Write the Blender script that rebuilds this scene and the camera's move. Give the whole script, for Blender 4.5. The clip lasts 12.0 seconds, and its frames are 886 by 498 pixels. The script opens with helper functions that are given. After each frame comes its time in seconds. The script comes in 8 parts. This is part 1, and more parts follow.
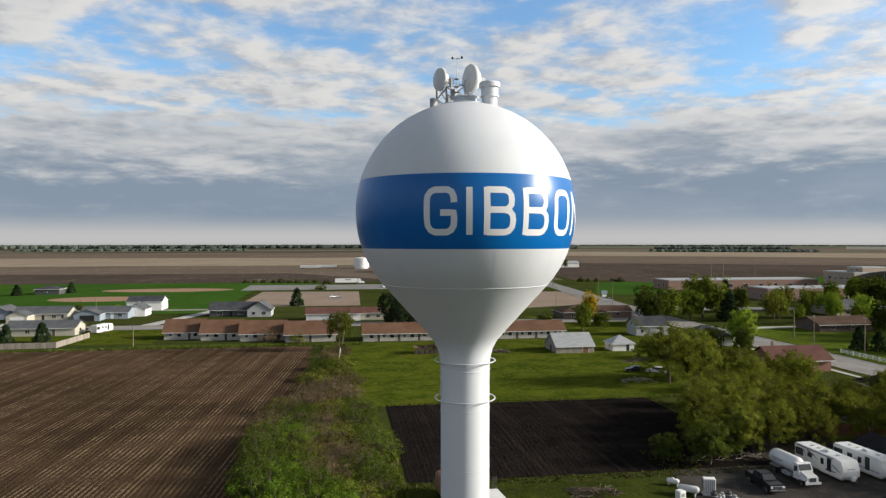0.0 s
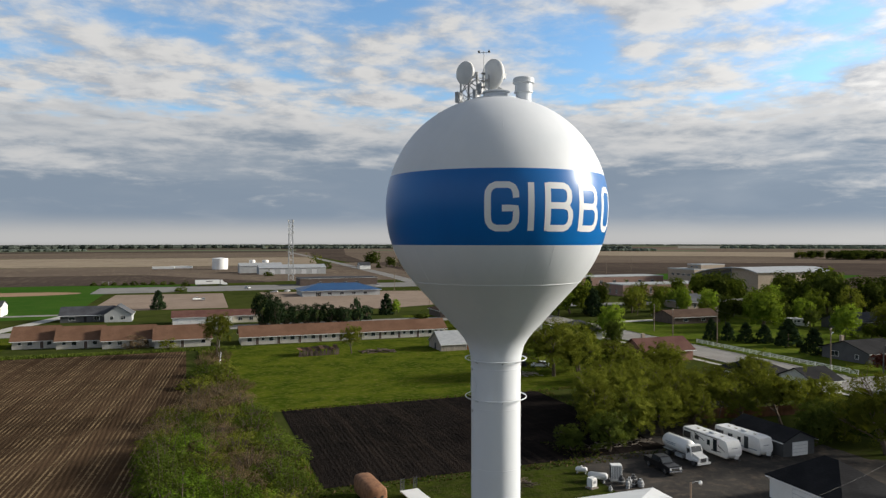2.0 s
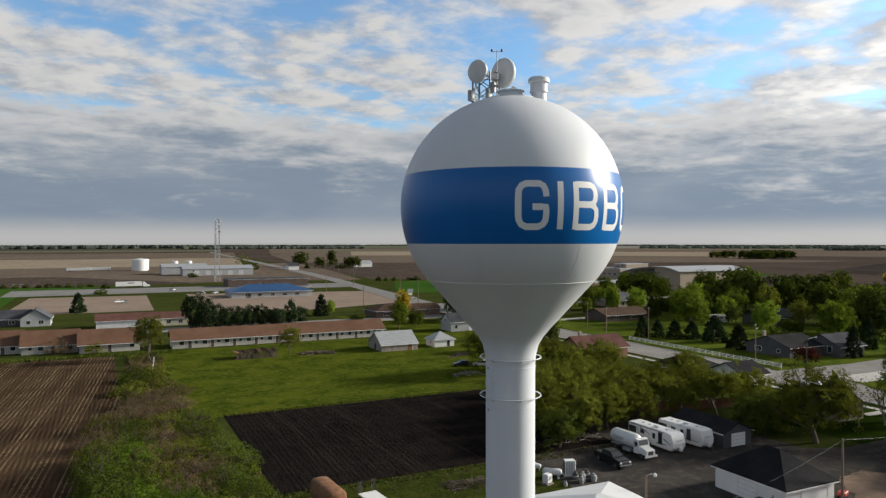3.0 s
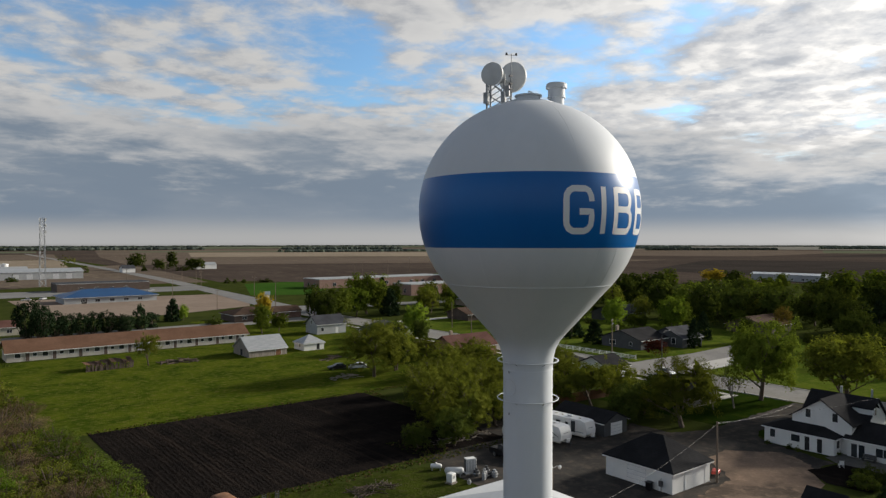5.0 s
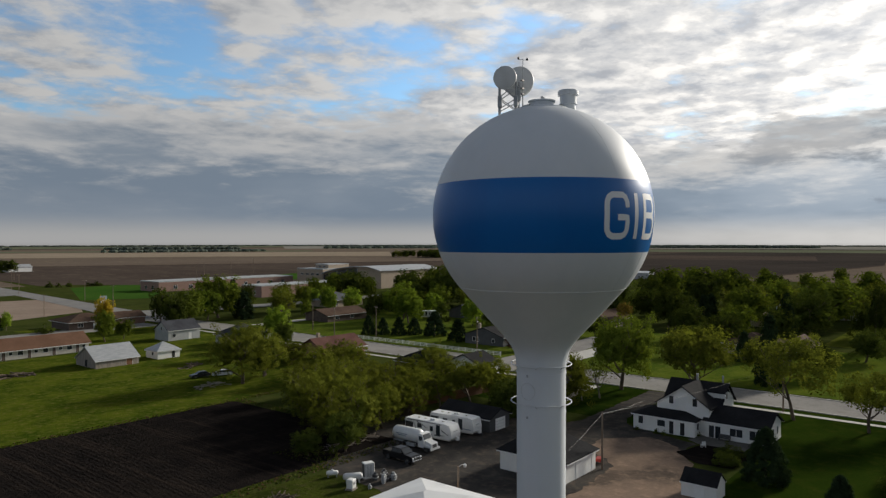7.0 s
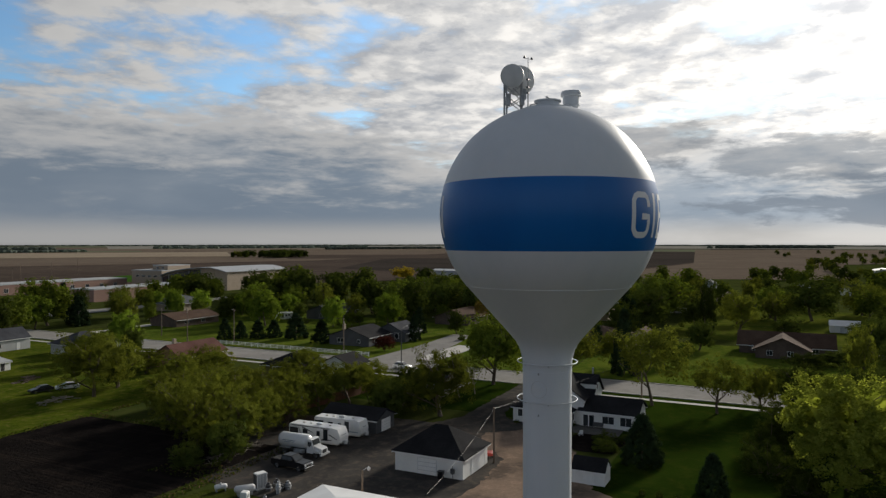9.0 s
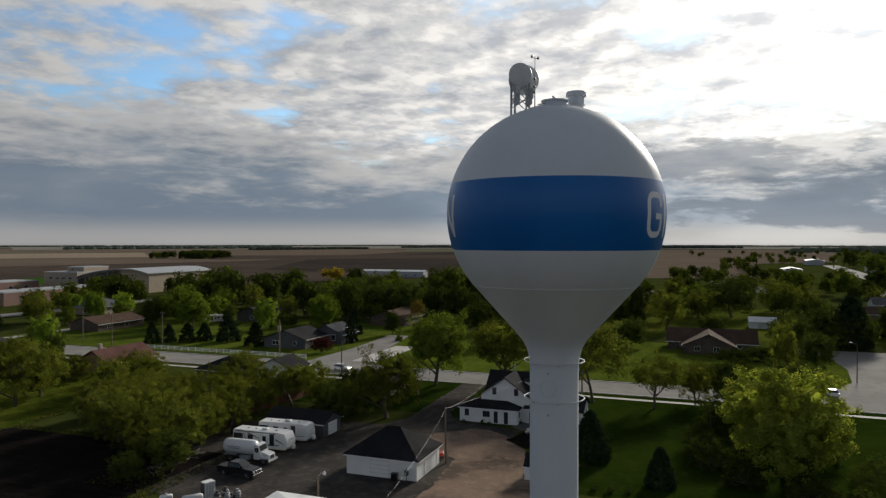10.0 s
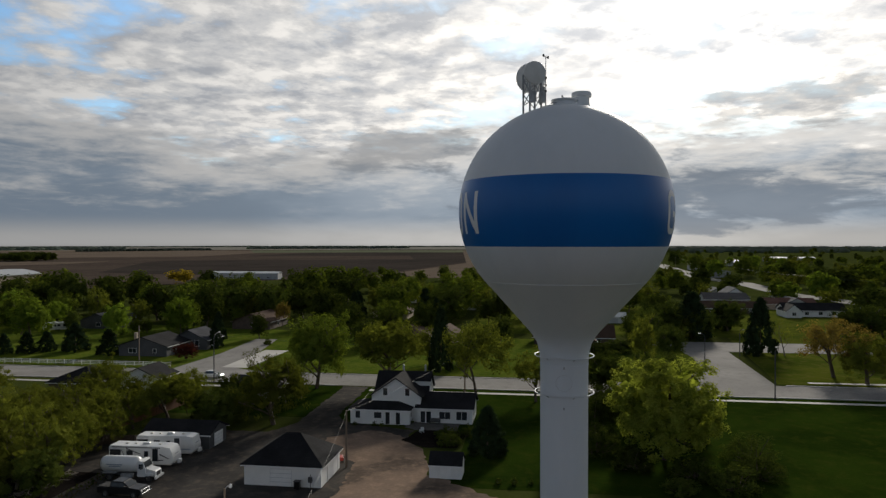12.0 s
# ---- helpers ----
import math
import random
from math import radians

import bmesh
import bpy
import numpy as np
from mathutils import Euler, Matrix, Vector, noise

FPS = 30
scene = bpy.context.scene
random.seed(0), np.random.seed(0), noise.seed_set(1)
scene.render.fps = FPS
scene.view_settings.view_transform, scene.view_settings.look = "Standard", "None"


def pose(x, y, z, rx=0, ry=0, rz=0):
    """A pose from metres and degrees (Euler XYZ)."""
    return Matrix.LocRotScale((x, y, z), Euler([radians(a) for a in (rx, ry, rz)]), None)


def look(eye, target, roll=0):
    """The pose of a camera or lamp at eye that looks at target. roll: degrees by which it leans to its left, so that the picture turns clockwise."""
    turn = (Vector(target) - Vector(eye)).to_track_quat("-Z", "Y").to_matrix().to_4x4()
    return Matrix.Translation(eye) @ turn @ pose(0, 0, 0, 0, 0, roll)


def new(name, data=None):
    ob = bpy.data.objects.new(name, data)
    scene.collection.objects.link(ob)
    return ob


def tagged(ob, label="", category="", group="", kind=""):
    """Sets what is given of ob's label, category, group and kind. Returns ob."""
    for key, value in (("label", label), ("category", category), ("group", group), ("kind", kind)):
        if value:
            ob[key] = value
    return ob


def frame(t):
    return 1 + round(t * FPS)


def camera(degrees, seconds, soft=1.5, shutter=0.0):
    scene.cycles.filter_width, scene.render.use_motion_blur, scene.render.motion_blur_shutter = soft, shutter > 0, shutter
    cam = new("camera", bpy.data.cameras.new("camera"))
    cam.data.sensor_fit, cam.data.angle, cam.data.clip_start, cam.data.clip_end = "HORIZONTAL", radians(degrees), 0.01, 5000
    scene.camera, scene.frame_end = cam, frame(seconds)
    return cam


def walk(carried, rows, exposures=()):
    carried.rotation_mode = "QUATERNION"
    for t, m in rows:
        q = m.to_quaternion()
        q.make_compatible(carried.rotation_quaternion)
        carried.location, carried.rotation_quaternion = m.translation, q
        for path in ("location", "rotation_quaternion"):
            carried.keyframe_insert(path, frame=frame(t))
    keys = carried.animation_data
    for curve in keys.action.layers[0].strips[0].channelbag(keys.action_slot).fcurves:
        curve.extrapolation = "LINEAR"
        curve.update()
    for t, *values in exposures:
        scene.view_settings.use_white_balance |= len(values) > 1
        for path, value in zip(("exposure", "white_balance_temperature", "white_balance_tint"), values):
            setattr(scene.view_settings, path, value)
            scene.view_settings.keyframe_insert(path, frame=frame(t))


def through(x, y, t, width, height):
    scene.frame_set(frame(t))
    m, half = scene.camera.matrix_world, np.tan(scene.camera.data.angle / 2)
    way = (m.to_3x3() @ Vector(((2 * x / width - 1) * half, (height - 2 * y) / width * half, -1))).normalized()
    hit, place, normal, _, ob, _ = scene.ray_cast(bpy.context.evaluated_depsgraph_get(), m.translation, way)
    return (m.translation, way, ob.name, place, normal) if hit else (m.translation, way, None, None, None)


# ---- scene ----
EXPOSURES = [(0.0, 0.44), (2.5, 0.33), (5.5, 0.04), (7.0, -0.09), (9.5, -0.24), (12.0, -0.38)]
cam = camera(63.86, 12.0, 1.35)
PATH = [
    (0, 0.036, 0.083, 31.274, 89.327, -8.451),
    (0.5, -1.753, 0.656, 31.249, 89.324, -10.940),
    (1, -3.541, 1.247, 31.216, 89.317, -13.865),
    (1.5, -5.328, 1.886, 31.175, 89.334, -16.798),
    (2, -7.099, 2.592, 31.134, 89.308, -19.843),
    (2.5, -8.858, 3.397, 31.096, 89.327, -22.637),
    (3, -10.556, 4.290, 31.073, 89.329, -25.751),
    (3.5, -12.178, 5.277, 31.075, 89.353, -28.858),
    (4, -13.730, 6.358, 31.098, 89.348, -31.966),
    (4.5, -15.216, 7.532, 31.149, 89.351, -35.084),
    (5, -16.639, 8.796, 31.209, 89.377, -38.222),
    (5.5, -18.003, 10.151, 31.272, 89.367, -41.388),
    (6, -19.295, 11.581, 31.338, 89.366, -44.602),
    (6.5, -20.500, 13.075, 31.390, 89.370, -47.811),
    (7, -21.595, 14.617, 31.414, 89.349, -51.037),
    (7.5, -22.584, 16.205, 31.415, 89.348, -54.294),
    (8, -23.467, 17.834, 31.402, 89.348, -57.539),
    (8.5, -24.242, 19.502, 31.383, 89.347, -60.730),
    (9, -24.909, 21.208, 31.364, 89.332, -63.824),
    (9.5, -25.469, 22.955, 31.351, 89.334, -66.778),
    (10, -25.927, 24.724, 31.329, 89.360, -69.810),
    (10.5, -26.304, 26.521, 31.290, 89.380, -72.784),
    (11, -26.627, 28.339, 31.247, 89.407, -75.813),
    (11.5, -26.917, 30.159, 31.197, 89.415, -79.146),
    (12, -27.194, 31.985, 31.143, 89.434, -81.997),
]
walk(cam, [(t, pose(x, y, z, pitch, 0, yaw)) for t, x, y, z, pitch, yaw in PATH], EXPOSURES)

# ---- sky, sun ----
SUN_AZ, SUN_EL = radians(101.0), radians(20.0)          # clockwise from +y; above the horizon
SUN = Vector((math.sin(SUN_AZ) * math.cos(SUN_EL), math.cos(SUN_AZ) * math.cos(SUN_EL), math.sin(SUN_EL)))


class Nodes:
    """Short hand for a node tree."""

    def __init__(self, tree):
        self.tree = tree
        tree.nodes.clear()

    def add(self, kind, values=None, **props):
        n = self.tree.nodes.new(kind)
        if "operation" in props:
            n.operation = props["operation"]
        if "use_clamp" in props:
            n.use_clamp = props["use_clamp"]
        if "interpolation_type" in props:
            n.interpolation_type = props["interpolation_type"]
        if "data_type" in props:
            n.data_type, n.blend_type = props["data_type"], props["blend_type"]
        for key, value in (values or {}).items():
            if isinstance(value, bpy.types.NodeSocket):
                self.tree.links.new(value, n.inputs[key])
            else:
                n.inputs[key].default_value = value
        return n

    def math(self, op, a, b=0.0, clamp=False):
        return self.add("ShaderNodeMath", {0: a, 1: b}, operation=op, use_clamp=clamp).outputs[0]

    def step(self, x, lo, hi, a=0.0, b=1.0):
        return self.add("ShaderNodeMapRange", {0: x, 1: lo, 2: hi, 3: a, 4: b}, interpolation_type="SMOOTHSTEP").outputs[0]

    def mix(self, fac, a, b, blend="MIX"):
        n = self.add("ShaderNodeMix", {0: fac, 6: a, 7: b}, data_type="RGBA", blend_type=blend)
        return n.outputs[2]

    def noise(self, vec, scale, detail=4.0, rough=0.55, distort=0.0):
        return self.add("ShaderNodeTexNoise", {"Vector": vec, "Scale": scale, "Detail": detail, "Roughness": rough, "Distortion": distort}).outputs[0]


def rgb(r, g, b):
    return (r, g, b, 1.0)


world = bpy.data.worlds.new("sky")
scene.world = world
world.use_nodes = True
k = Nodes(world.node_tree)
way = k.add("ShaderNodeTexCoord").outputs["Generated"]
xyz = k.add("ShaderNodeSeparateXYZ", {0: way})
up = xyz.outputs[2]
low = k.math("ADD", k.math("MAXIMUM", up, 0.0), 0.12)
flat = k.add("ShaderNodeCombineXYZ", {0: k.math("DIVIDE", xyz.outputs[0], low), 1: k.math("DIVIDE", xyz.outputs[1], low), 2: 3.1}).outputs[0]
side = k.add("ShaderNodeVectorMath", {0: way, 1: SUN}, operation="DOT_PRODUCT").outputs["Value"]
side = k.math("MAXIMUM", side, 0.0)
near_sun = k.math("POWER", side, 6.0)
patchy = k.step(k.math("POWER", side, 1.5), 0.25, 0.85)
big = k.noise(flat, 0.75, 3.0, 0.5, 0.2)
cells = k.noise(flat, 8.5, 5.0, 0.52, 0.1)


def cloud_body(at):
    """How thick the broken upper cloud is: wide fields, rounded cloudlets in rows, and a ragged fine edge."""
    bend = k.add("ShaderNodeTexNoise", {"Vector": at, "Scale": 2.2, "Detail": 3.0, "Roughness": 0.55}).outputs[1]
    bend = k.add("ShaderNodeVectorMath", {0: bend, 1: (0.5, 0.5, 0.5)}, operation="SUBTRACT").outputs[0]
    bend = k.add("ShaderNodeVectorMath", {0: bend, 3: 0.42}, operation="SCALE").outputs[0]
    bent = k.add("ShaderNodeVectorMath", {0: at, 1: bend}, operation="ADD").outputs[0]
    bent = k.add("ShaderNodeMapping", {0: bent, 2: (0, 0, 0.5), 3: (1.0, 1.35, 1.0)}).outputs[0]
    cell = k.add("ShaderNodeTexVoronoi", {"Vector": bent, "Scale": 3.3})
    cell.feature = "SMOOTH_F1"
    cell.inputs["Smoothness"].default_value = 0.75
    puffs = k.math("SUBTRACT", 0.95, cell.outputs["Distance"])
    mid = k.noise(at, 2.5, 4.0, 0.5, 0.1)
    fine = k.noise(at, 9.0, 7.0, 0.62, 0.25)
    wide = k.noise(at, 0.75, 3.0, 0.5, 0.2)
    body = k.math("ADD", k.math("ADD", k.math("MULTIPLY", mid, 0.36), k.math("MULTIPLY", wide, 0.34)), k.math("ADD", k.math("MULTIPLY", fine, 0.20), k.math("MULTIPLY", puffs, 0.15)))
    return body, fine


body, fine = cloud_body(flat)
toward = k.add("ShaderNodeVectorMath", {0: flat, 1: (0.10, -0.018, 0.0)}, operation="ADD").outputs[0]
lit = k.math("SUBTRACT", body, cloud_body(toward)[0])
body = k.math("ADD", body, k.math("ADD", k.step(up, 0.20, 0.36, 0.0, 0.02), k.step(side, 0.25, 0.75, 0.0, 0.070)))
cover = k.step(body, 0.445, 0.585)
# the side toward the sun is white, thick middles are grey; overhead the undersides are darker
puff = k.mix(k.step(lit, -0.09, 0.07), rgb(0.43, 0.45, 0.485), rgb(0.69, 0.685, 0.675))
puff = k.mix(k.step(body, 0.58, 0.72, 0.0, 0.55), puff, rgb(0.45, 0.46, 0.485))
puff = k.mix(k.step(fine, 0.46, 0.66, 0.0, 0.30), puff, rgb(0.72, 0.715, 0.705))
puff = k.mix(k.math("MULTIPLY", patchy, k.step(lit, 0.0, 0.07, 0.0, 0.6)), puff, rgb(0.90, 0.88, 0.85))
puff = k.mix(k.math("MULTIPLY", patchy, k.step(cells, 0.50, 0.38, 0.0, 0.24)), puff, rgb(0.27, 0.29, 0.325))
puff = k.mix(k.math("MULTIPLY", patchy, k.step(lit, -0.02, -0.09, 0.0, 0.28)), puff, rgb(0.25, 0.27, 0.31))
puff = k.mix(k.step(up, 0.34, 0.62), puff, rgb(0.165, 0.18, 0.205))
# long soft grey bank of stratus above the horizon, broken on the sunny side
streak = k.add("ShaderNodeCombineXYZ", {0: k.math("MULTIPLY", xyz.outputs[0], 3.4), 1: k.math("MULTIPLY", xyz.outputs[1], 3.4), 2: k.math("MULTIPLY", up, 15.0)}).outputs[0]
band = k.noise(streak, 1.0, 5.0, 0.5, 0.2)
heap_up = k.noise(streak, 1.7, 6.0, 0.55, 0.1)
rolls = k.noise(streak, 3.6, 6.0, 0.6, 0.3)
edge = k.math("ADD", up, k.math("ADD", k.math("MULTIPLY", k.math("SUBTRACT", heap_up, 0.5), 0.10), k.math("MULTIPLY", k.math("SUBTRACT", big, 0.5), 0.11)))
edge = k.math("ADD", edge, k.math("MULTIPLY", k.math("SUBTRACT", cells, 0.5), 0.05))
edge = k.math("ADD", edge, k.math("MULTIPLY", patchy, 0.03))
bank = k.step(edge, 0.178, 0.143)
shade = k.step(k.math("ADD", edge, k.math("MULTIPLY", k.math("SUBTRACT", rolls, 0.5), 0.16)), 0.075, 0.165)
grey = k.mix(shade, rgb(0.235, 0.295, 0.372), rgb(0.62, 0.62, 0.62))
grey = k.mix(k.step(band, 0.46, 0.72, 0.0, 0.45), grey, rgb(0.37, 0.41, 0.46))
grey = k.mix(k.math("MULTIPLY", k.step(rolls, 0.52, 0.74, 0.0, 0.34), k.step(up, 0.05, 0.11, 0.35, 1.0)), grey, rgb(0.56, 0.565, 0.57))
grey = k.mix(k.step(up, 0.038, 0.004), grey, rgb(0.50, 0.50, 0.498))
clear = k.add("ShaderNodeTexSky")
clear.sky_type, clear.sun_disc, clear.sun_elevation, clear.sun_rotation, clear.altitude, clear.dust_density = "NISHITA", False, SUN_EL, SUN_AZ, 200.0, 0.6
blue = k.mix(1.0, clear.outputs[0], rgb(0.118, 0.165, 0.202), "MULTIPLY")
blue = k.mix(k.step(up, 0.33, 0.7), blue, rgb(0.07, 0.10, 0.15))
blue = k.mix(0.10, blue, rgb(0.36, 0.43, 0.50))
blue = k.mix(near_sun, blue, rgb(0.42, 0.50, 0.58))
sky = k.mix(cover, blue, puff)
sky = k.mix(bank, sky, grey)
glow = k.math("ADD", k.math("MULTIPLY", k.math("POWER", side, 3.0), 1.05), k.math("ADD", k.math("MULTIPLY", k.math("POWER", side, 8.0), 0.70), k.math("MULTIPLY", k.math("POWER", side, 40.0), 1.0)))
open_sky = k.math("SUBTRACT", 1.0, k.math("MULTIPLY", bank, k.step(band, 0.40, 0.66, 0.62, 0.25)))
glow = k.math("ADD", 1.0, k.math("MULTIPLY", glow, open_sky))
sky = k.add("ShaderNodeVectorMath", {0: sky, 3: glow}, operation="SCALE").outputs[0]
sky = k.mix(k.math("MULTIPLY", near_sun, 0.7), sky, k.mix(1.0, sky, rgb(1.06, 1.0, 0.91), "MULTIPLY"))


def dark_cloud(bearing, height, wide, tall, share, tone):
    """A ragged thicker cloud, at a bearing (degrees clockwise from +y) and a height (sine of the elevation)."""
    a = radians(bearing)
    across = k.add("ShaderNodeVectorMath", {0: way, 1: (math.cos(a), -math.sin(a), 0.0)}, operation="DOT_PRODUCT").outputs["Value"]
    ahead = k.add("ShaderNodeVectorMath", {0: way, 1: (math.sin(a), math.cos(a), 0.0)}, operation="DOT_PRODUCT").outputs["Value"]
    p = k.math("POWER", k.math("ABSOLUTE", k.math("DIVIDE", across, wide)), 2.0)
    q = k.math("POWER", k.math("ABSOLUTE", k.math("DIVIDE", k.math("SUBTRACT", up, height), tall)), 2.0)
    far = k.math("ADD", k.math("ADD", p, q), k.math("MULTIPLY", k.math("SUBTRACT", k.math("ADD", rolls, heap_up), 1.0), 4.6))
    mask = k.math("MULTIPLY", k.step(far, 1.15, 0.25, 0.0, share), k.step(ahead, 0.3, 0.5))
    return k.mix(mask, sky, rgb(*tone))


sky = dark_cloud(78, 0.128, 0.15, 0.026, 0.55, (0.40, 0.415, 0.44))
sky = dark_cloud(92, 0.105, 0.16, 0.040, 0.60, (0.35, 0.385, 0.43))
sky = dark_cloud(108, 0.170, 0.13, 0.030, 0.50, (0.46, 0.465, 0.47))
sky = dark_cloud(102, 0.050, 0.24, 0.036, 0.72, (0.31, 0.36, 0.43))
sky = k.mix(k.step(up, 0.0, -0.02), sky, rgb(0.11, 0.09, 0.07))
back = k.add("ShaderNodeBackground", {0: sky, 1: 0.76})
k.add("ShaderNodeOutputWorld", {0: back.outputs[0]})

sun = new("sun", bpy.data.lights.new("sun", "SUN"))
sun.data.energy, sun.data.angle, sun.data.color = 4.7, radians(8.0), (1.0, 0.935, 0.82)
sun.matrix_world = look(SUN * 300, (0, 0, 0))

# ---- materials ----
def surface(name, a, b, size=1.0, rough=0.8, relief=0.0, metal=0.0, grain=0.12, vary=0.0, stretch=(1, 1, 1), coat=0.0, shine=0.5):
    """A painted, plastered or rough surface: two tones mixed by noise of the given size in metres, a finer grain, and relief."""
    m = bpy.data.materials.new(name)
    m.use_nodes = True
    k = Nodes(m.node_tree)
    at = k.add("ShaderNodeTexCoord").outputs["Object"]
    at = k.add("ShaderNodeMapping", {0: at, 3: stretch}).outputs[0]
    wide = k.noise(at, 1.0 / size, 4.0, 0.6)
    small = k.noise(at, 9.0 / size, 5.0, 0.65)
    colour = k.mix(k.step(wide, 0.35, 0.65), rgb(*a), rgb(*b))
    light = k.math("ADD", 1.0 - grain, k.math("MULTIPLY", small, 2 * grain))
    if vary:
        own = k.add("ShaderNodeObjectInfo").outputs["Random"]
        light = k.math("MULTIPLY", light, k.math("ADD", 1.0 - vary, k.math("MULTIPLY", own, 2 * vary)))
    colour = k.add("ShaderNodeVectorMath", {0: colour, 3: light}, operation="SCALE").outputs[0]
    p = k.add("ShaderNodeBsdfPrincipled", {"Base Color": colour, "Roughness": rough, "Metallic": metal, "Coat Weight": coat, "Specular IOR Level": shine})
    if relief:
        bump = k.add("ShaderNodeBump", {"Strength": 1.0, "Distance": relief, "Height": small})
        k.tree.links.new(bump.outputs[0], p.inputs["Normal"])
    k.add("ShaderNodeOutputMaterial", {0: p.outputs[0]})
    return m


def land(name, tones, size, rows=0.0, relief=0.05, rough=0.95, sheen=0.0, slant=0.0, drilled=0.0):
    """Open ground: three tones by noise at two scales; rows: the spacing of crop rows along y, in metres."""
    m = bpy.data.materials.new(name)
    m.use_nodes = True
    k = Nodes(m.node_tree)
    at = k.add("ShaderNodeTexCoord").outputs["Object"]
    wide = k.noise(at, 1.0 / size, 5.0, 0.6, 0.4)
    patch = k.noise(at, 5.5 / size, 5.0, 0.6, 0.2)
    small = k.noise(at, 2.2, 5.0, 0.7)
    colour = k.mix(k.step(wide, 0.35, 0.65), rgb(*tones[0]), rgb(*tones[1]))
    colour = k.mix(k.step(patch, 0.45, 0.75, 0.0, 0.8), colour, rgb(*tones[2]))
    if rows:
        x = k.add("ShaderNodeSeparateXYZ", {0: k.add("ShaderNodeMapping", {0: at, 2: (0, 0, slant)}).outputs[0]})
        long = k.add("ShaderNodeCombineXYZ", {0: k.math("MULTIPLY", x.outputs[0], 1.0 / rows), 1: k.math("MULTIPLY", x.outputs[1], 0.035), 2: 0.0}).outputs[0]
        wide_rows = k.noise(long, 0.16, 3.0, 0.6)
        line = k.noise(long, 1.0, 3.0, 0.7)
        if drilled:
            comb = k.math("SINE", k.math("MULTIPLY", x.outputs[0], 2 * math.pi / drilled))
            line = k.math("ADD", k.math("MULTIPLY", k.step(comb, 0.1, 0.9), 0.16), k.math("MULTIPLY", line, 0.45))
            line = k.math("ADD", line, k.math("MULTIPLY", k.noise(at, 1.1, 3.0, 0.7), 0.42))
        colour = k.mix(k.math("MULTIPLY", k.step(line, 0.47, 0.62), k.step(wide_rows, 0.40, 0.60, 0.08, 0.95)), colour, rgb(*tones[3]))
    light = k.math("ADD", 0.7, k.math("MULTIPLY", small, 0.6))
    colour = k.add("ShaderNodeVectorMath", {0: colour, 3: light}, operation="SCALE").outputs[0]
    p = k.add("ShaderNodeBsdfPrincipled", {"Base Color": colour, "Roughness": rough, "Specular IOR Level": sheen})
    bump = k.add("ShaderNodeBump", {"Strength": 1.0, "Distance": relief, "Height": k.math("ADD", small, patch)})
    k.tree.links.new(bump.outputs[0], p.inputs["Normal"])
    k.add("ShaderNodeOutputMaterial", {0: p.outputs[0]})
    return m


def leafage(name, a, b, through=0.45):
    """Leaves: two tones by island and by tree, some light comes through."""
    m = bpy.data.materials.new(name)
    m.use_nodes = True
    k = Nodes(m.node_tree)
    one = k.add("ShaderNodeNewGeometry").outputs["Random Per Island"]
    own = k.add("ShaderNodeObjectInfo").outputs["Random"]
    at = k.add("ShaderNodeTexCoord").outputs["Object"]
    clump = k.noise(at, 0.55, 3.0, 0.6)
    colour = k.mix(k.math("ADD", k.math("MULTIPLY", one, 0.55), k.step(clump, 0.35, 0.65, 0.0, 0.45)), rgb(*a), rgb(*b))
    light = k.math("MULTIPLY", k.math("ADD", 0.66, k.math("MULTIPLY", own, 0.74)), k.math("ADD", 0.9, k.math("MULTIPLY", one, 0.2)))
    colour = k.add("ShaderNodeVectorMath", {0: colour, 3: light}, operation="SCALE").outputs[0]
    p = k.add("ShaderNodeBsdfPrincipled", {"Base Color": colour, "Roughness": 0.9, "Specular IOR Level": 0.0})
    t = k.add("ShaderNodeBsdfTranslucent", {0: k.mix(1.0, colour, rgb(1.5, 1.55, 0.95), "MULTIPLY")})
    s = k.add("ShaderNodeMixShader", {0: through, 1: p.outputs[0], 2: t.outputs[0]})
    k.add("ShaderNodeOutputMaterial", {0: s.outputs[0]})
    return m


def glass(name, tint=(0.02, 0.025, 0.03)):
    m = bpy.data.materials.new(name)
    m.use_nodes = True
    k = Nodes(m.node_tree)
    own = k.add("ShaderNodeObjectInfo").outputs["Random"]
    colour = k.mix(own, rgb(*tint), rgb(0.05, 0.055, 0.06))
    p = k.add("ShaderNodeBsdfPrincipled", {"Base Color": colour, "Roughness": 0.06, "Specular IOR Level": 0.6})
    k.add("ShaderNodeOutputMaterial", {0: p.outputs[0]})
    return m


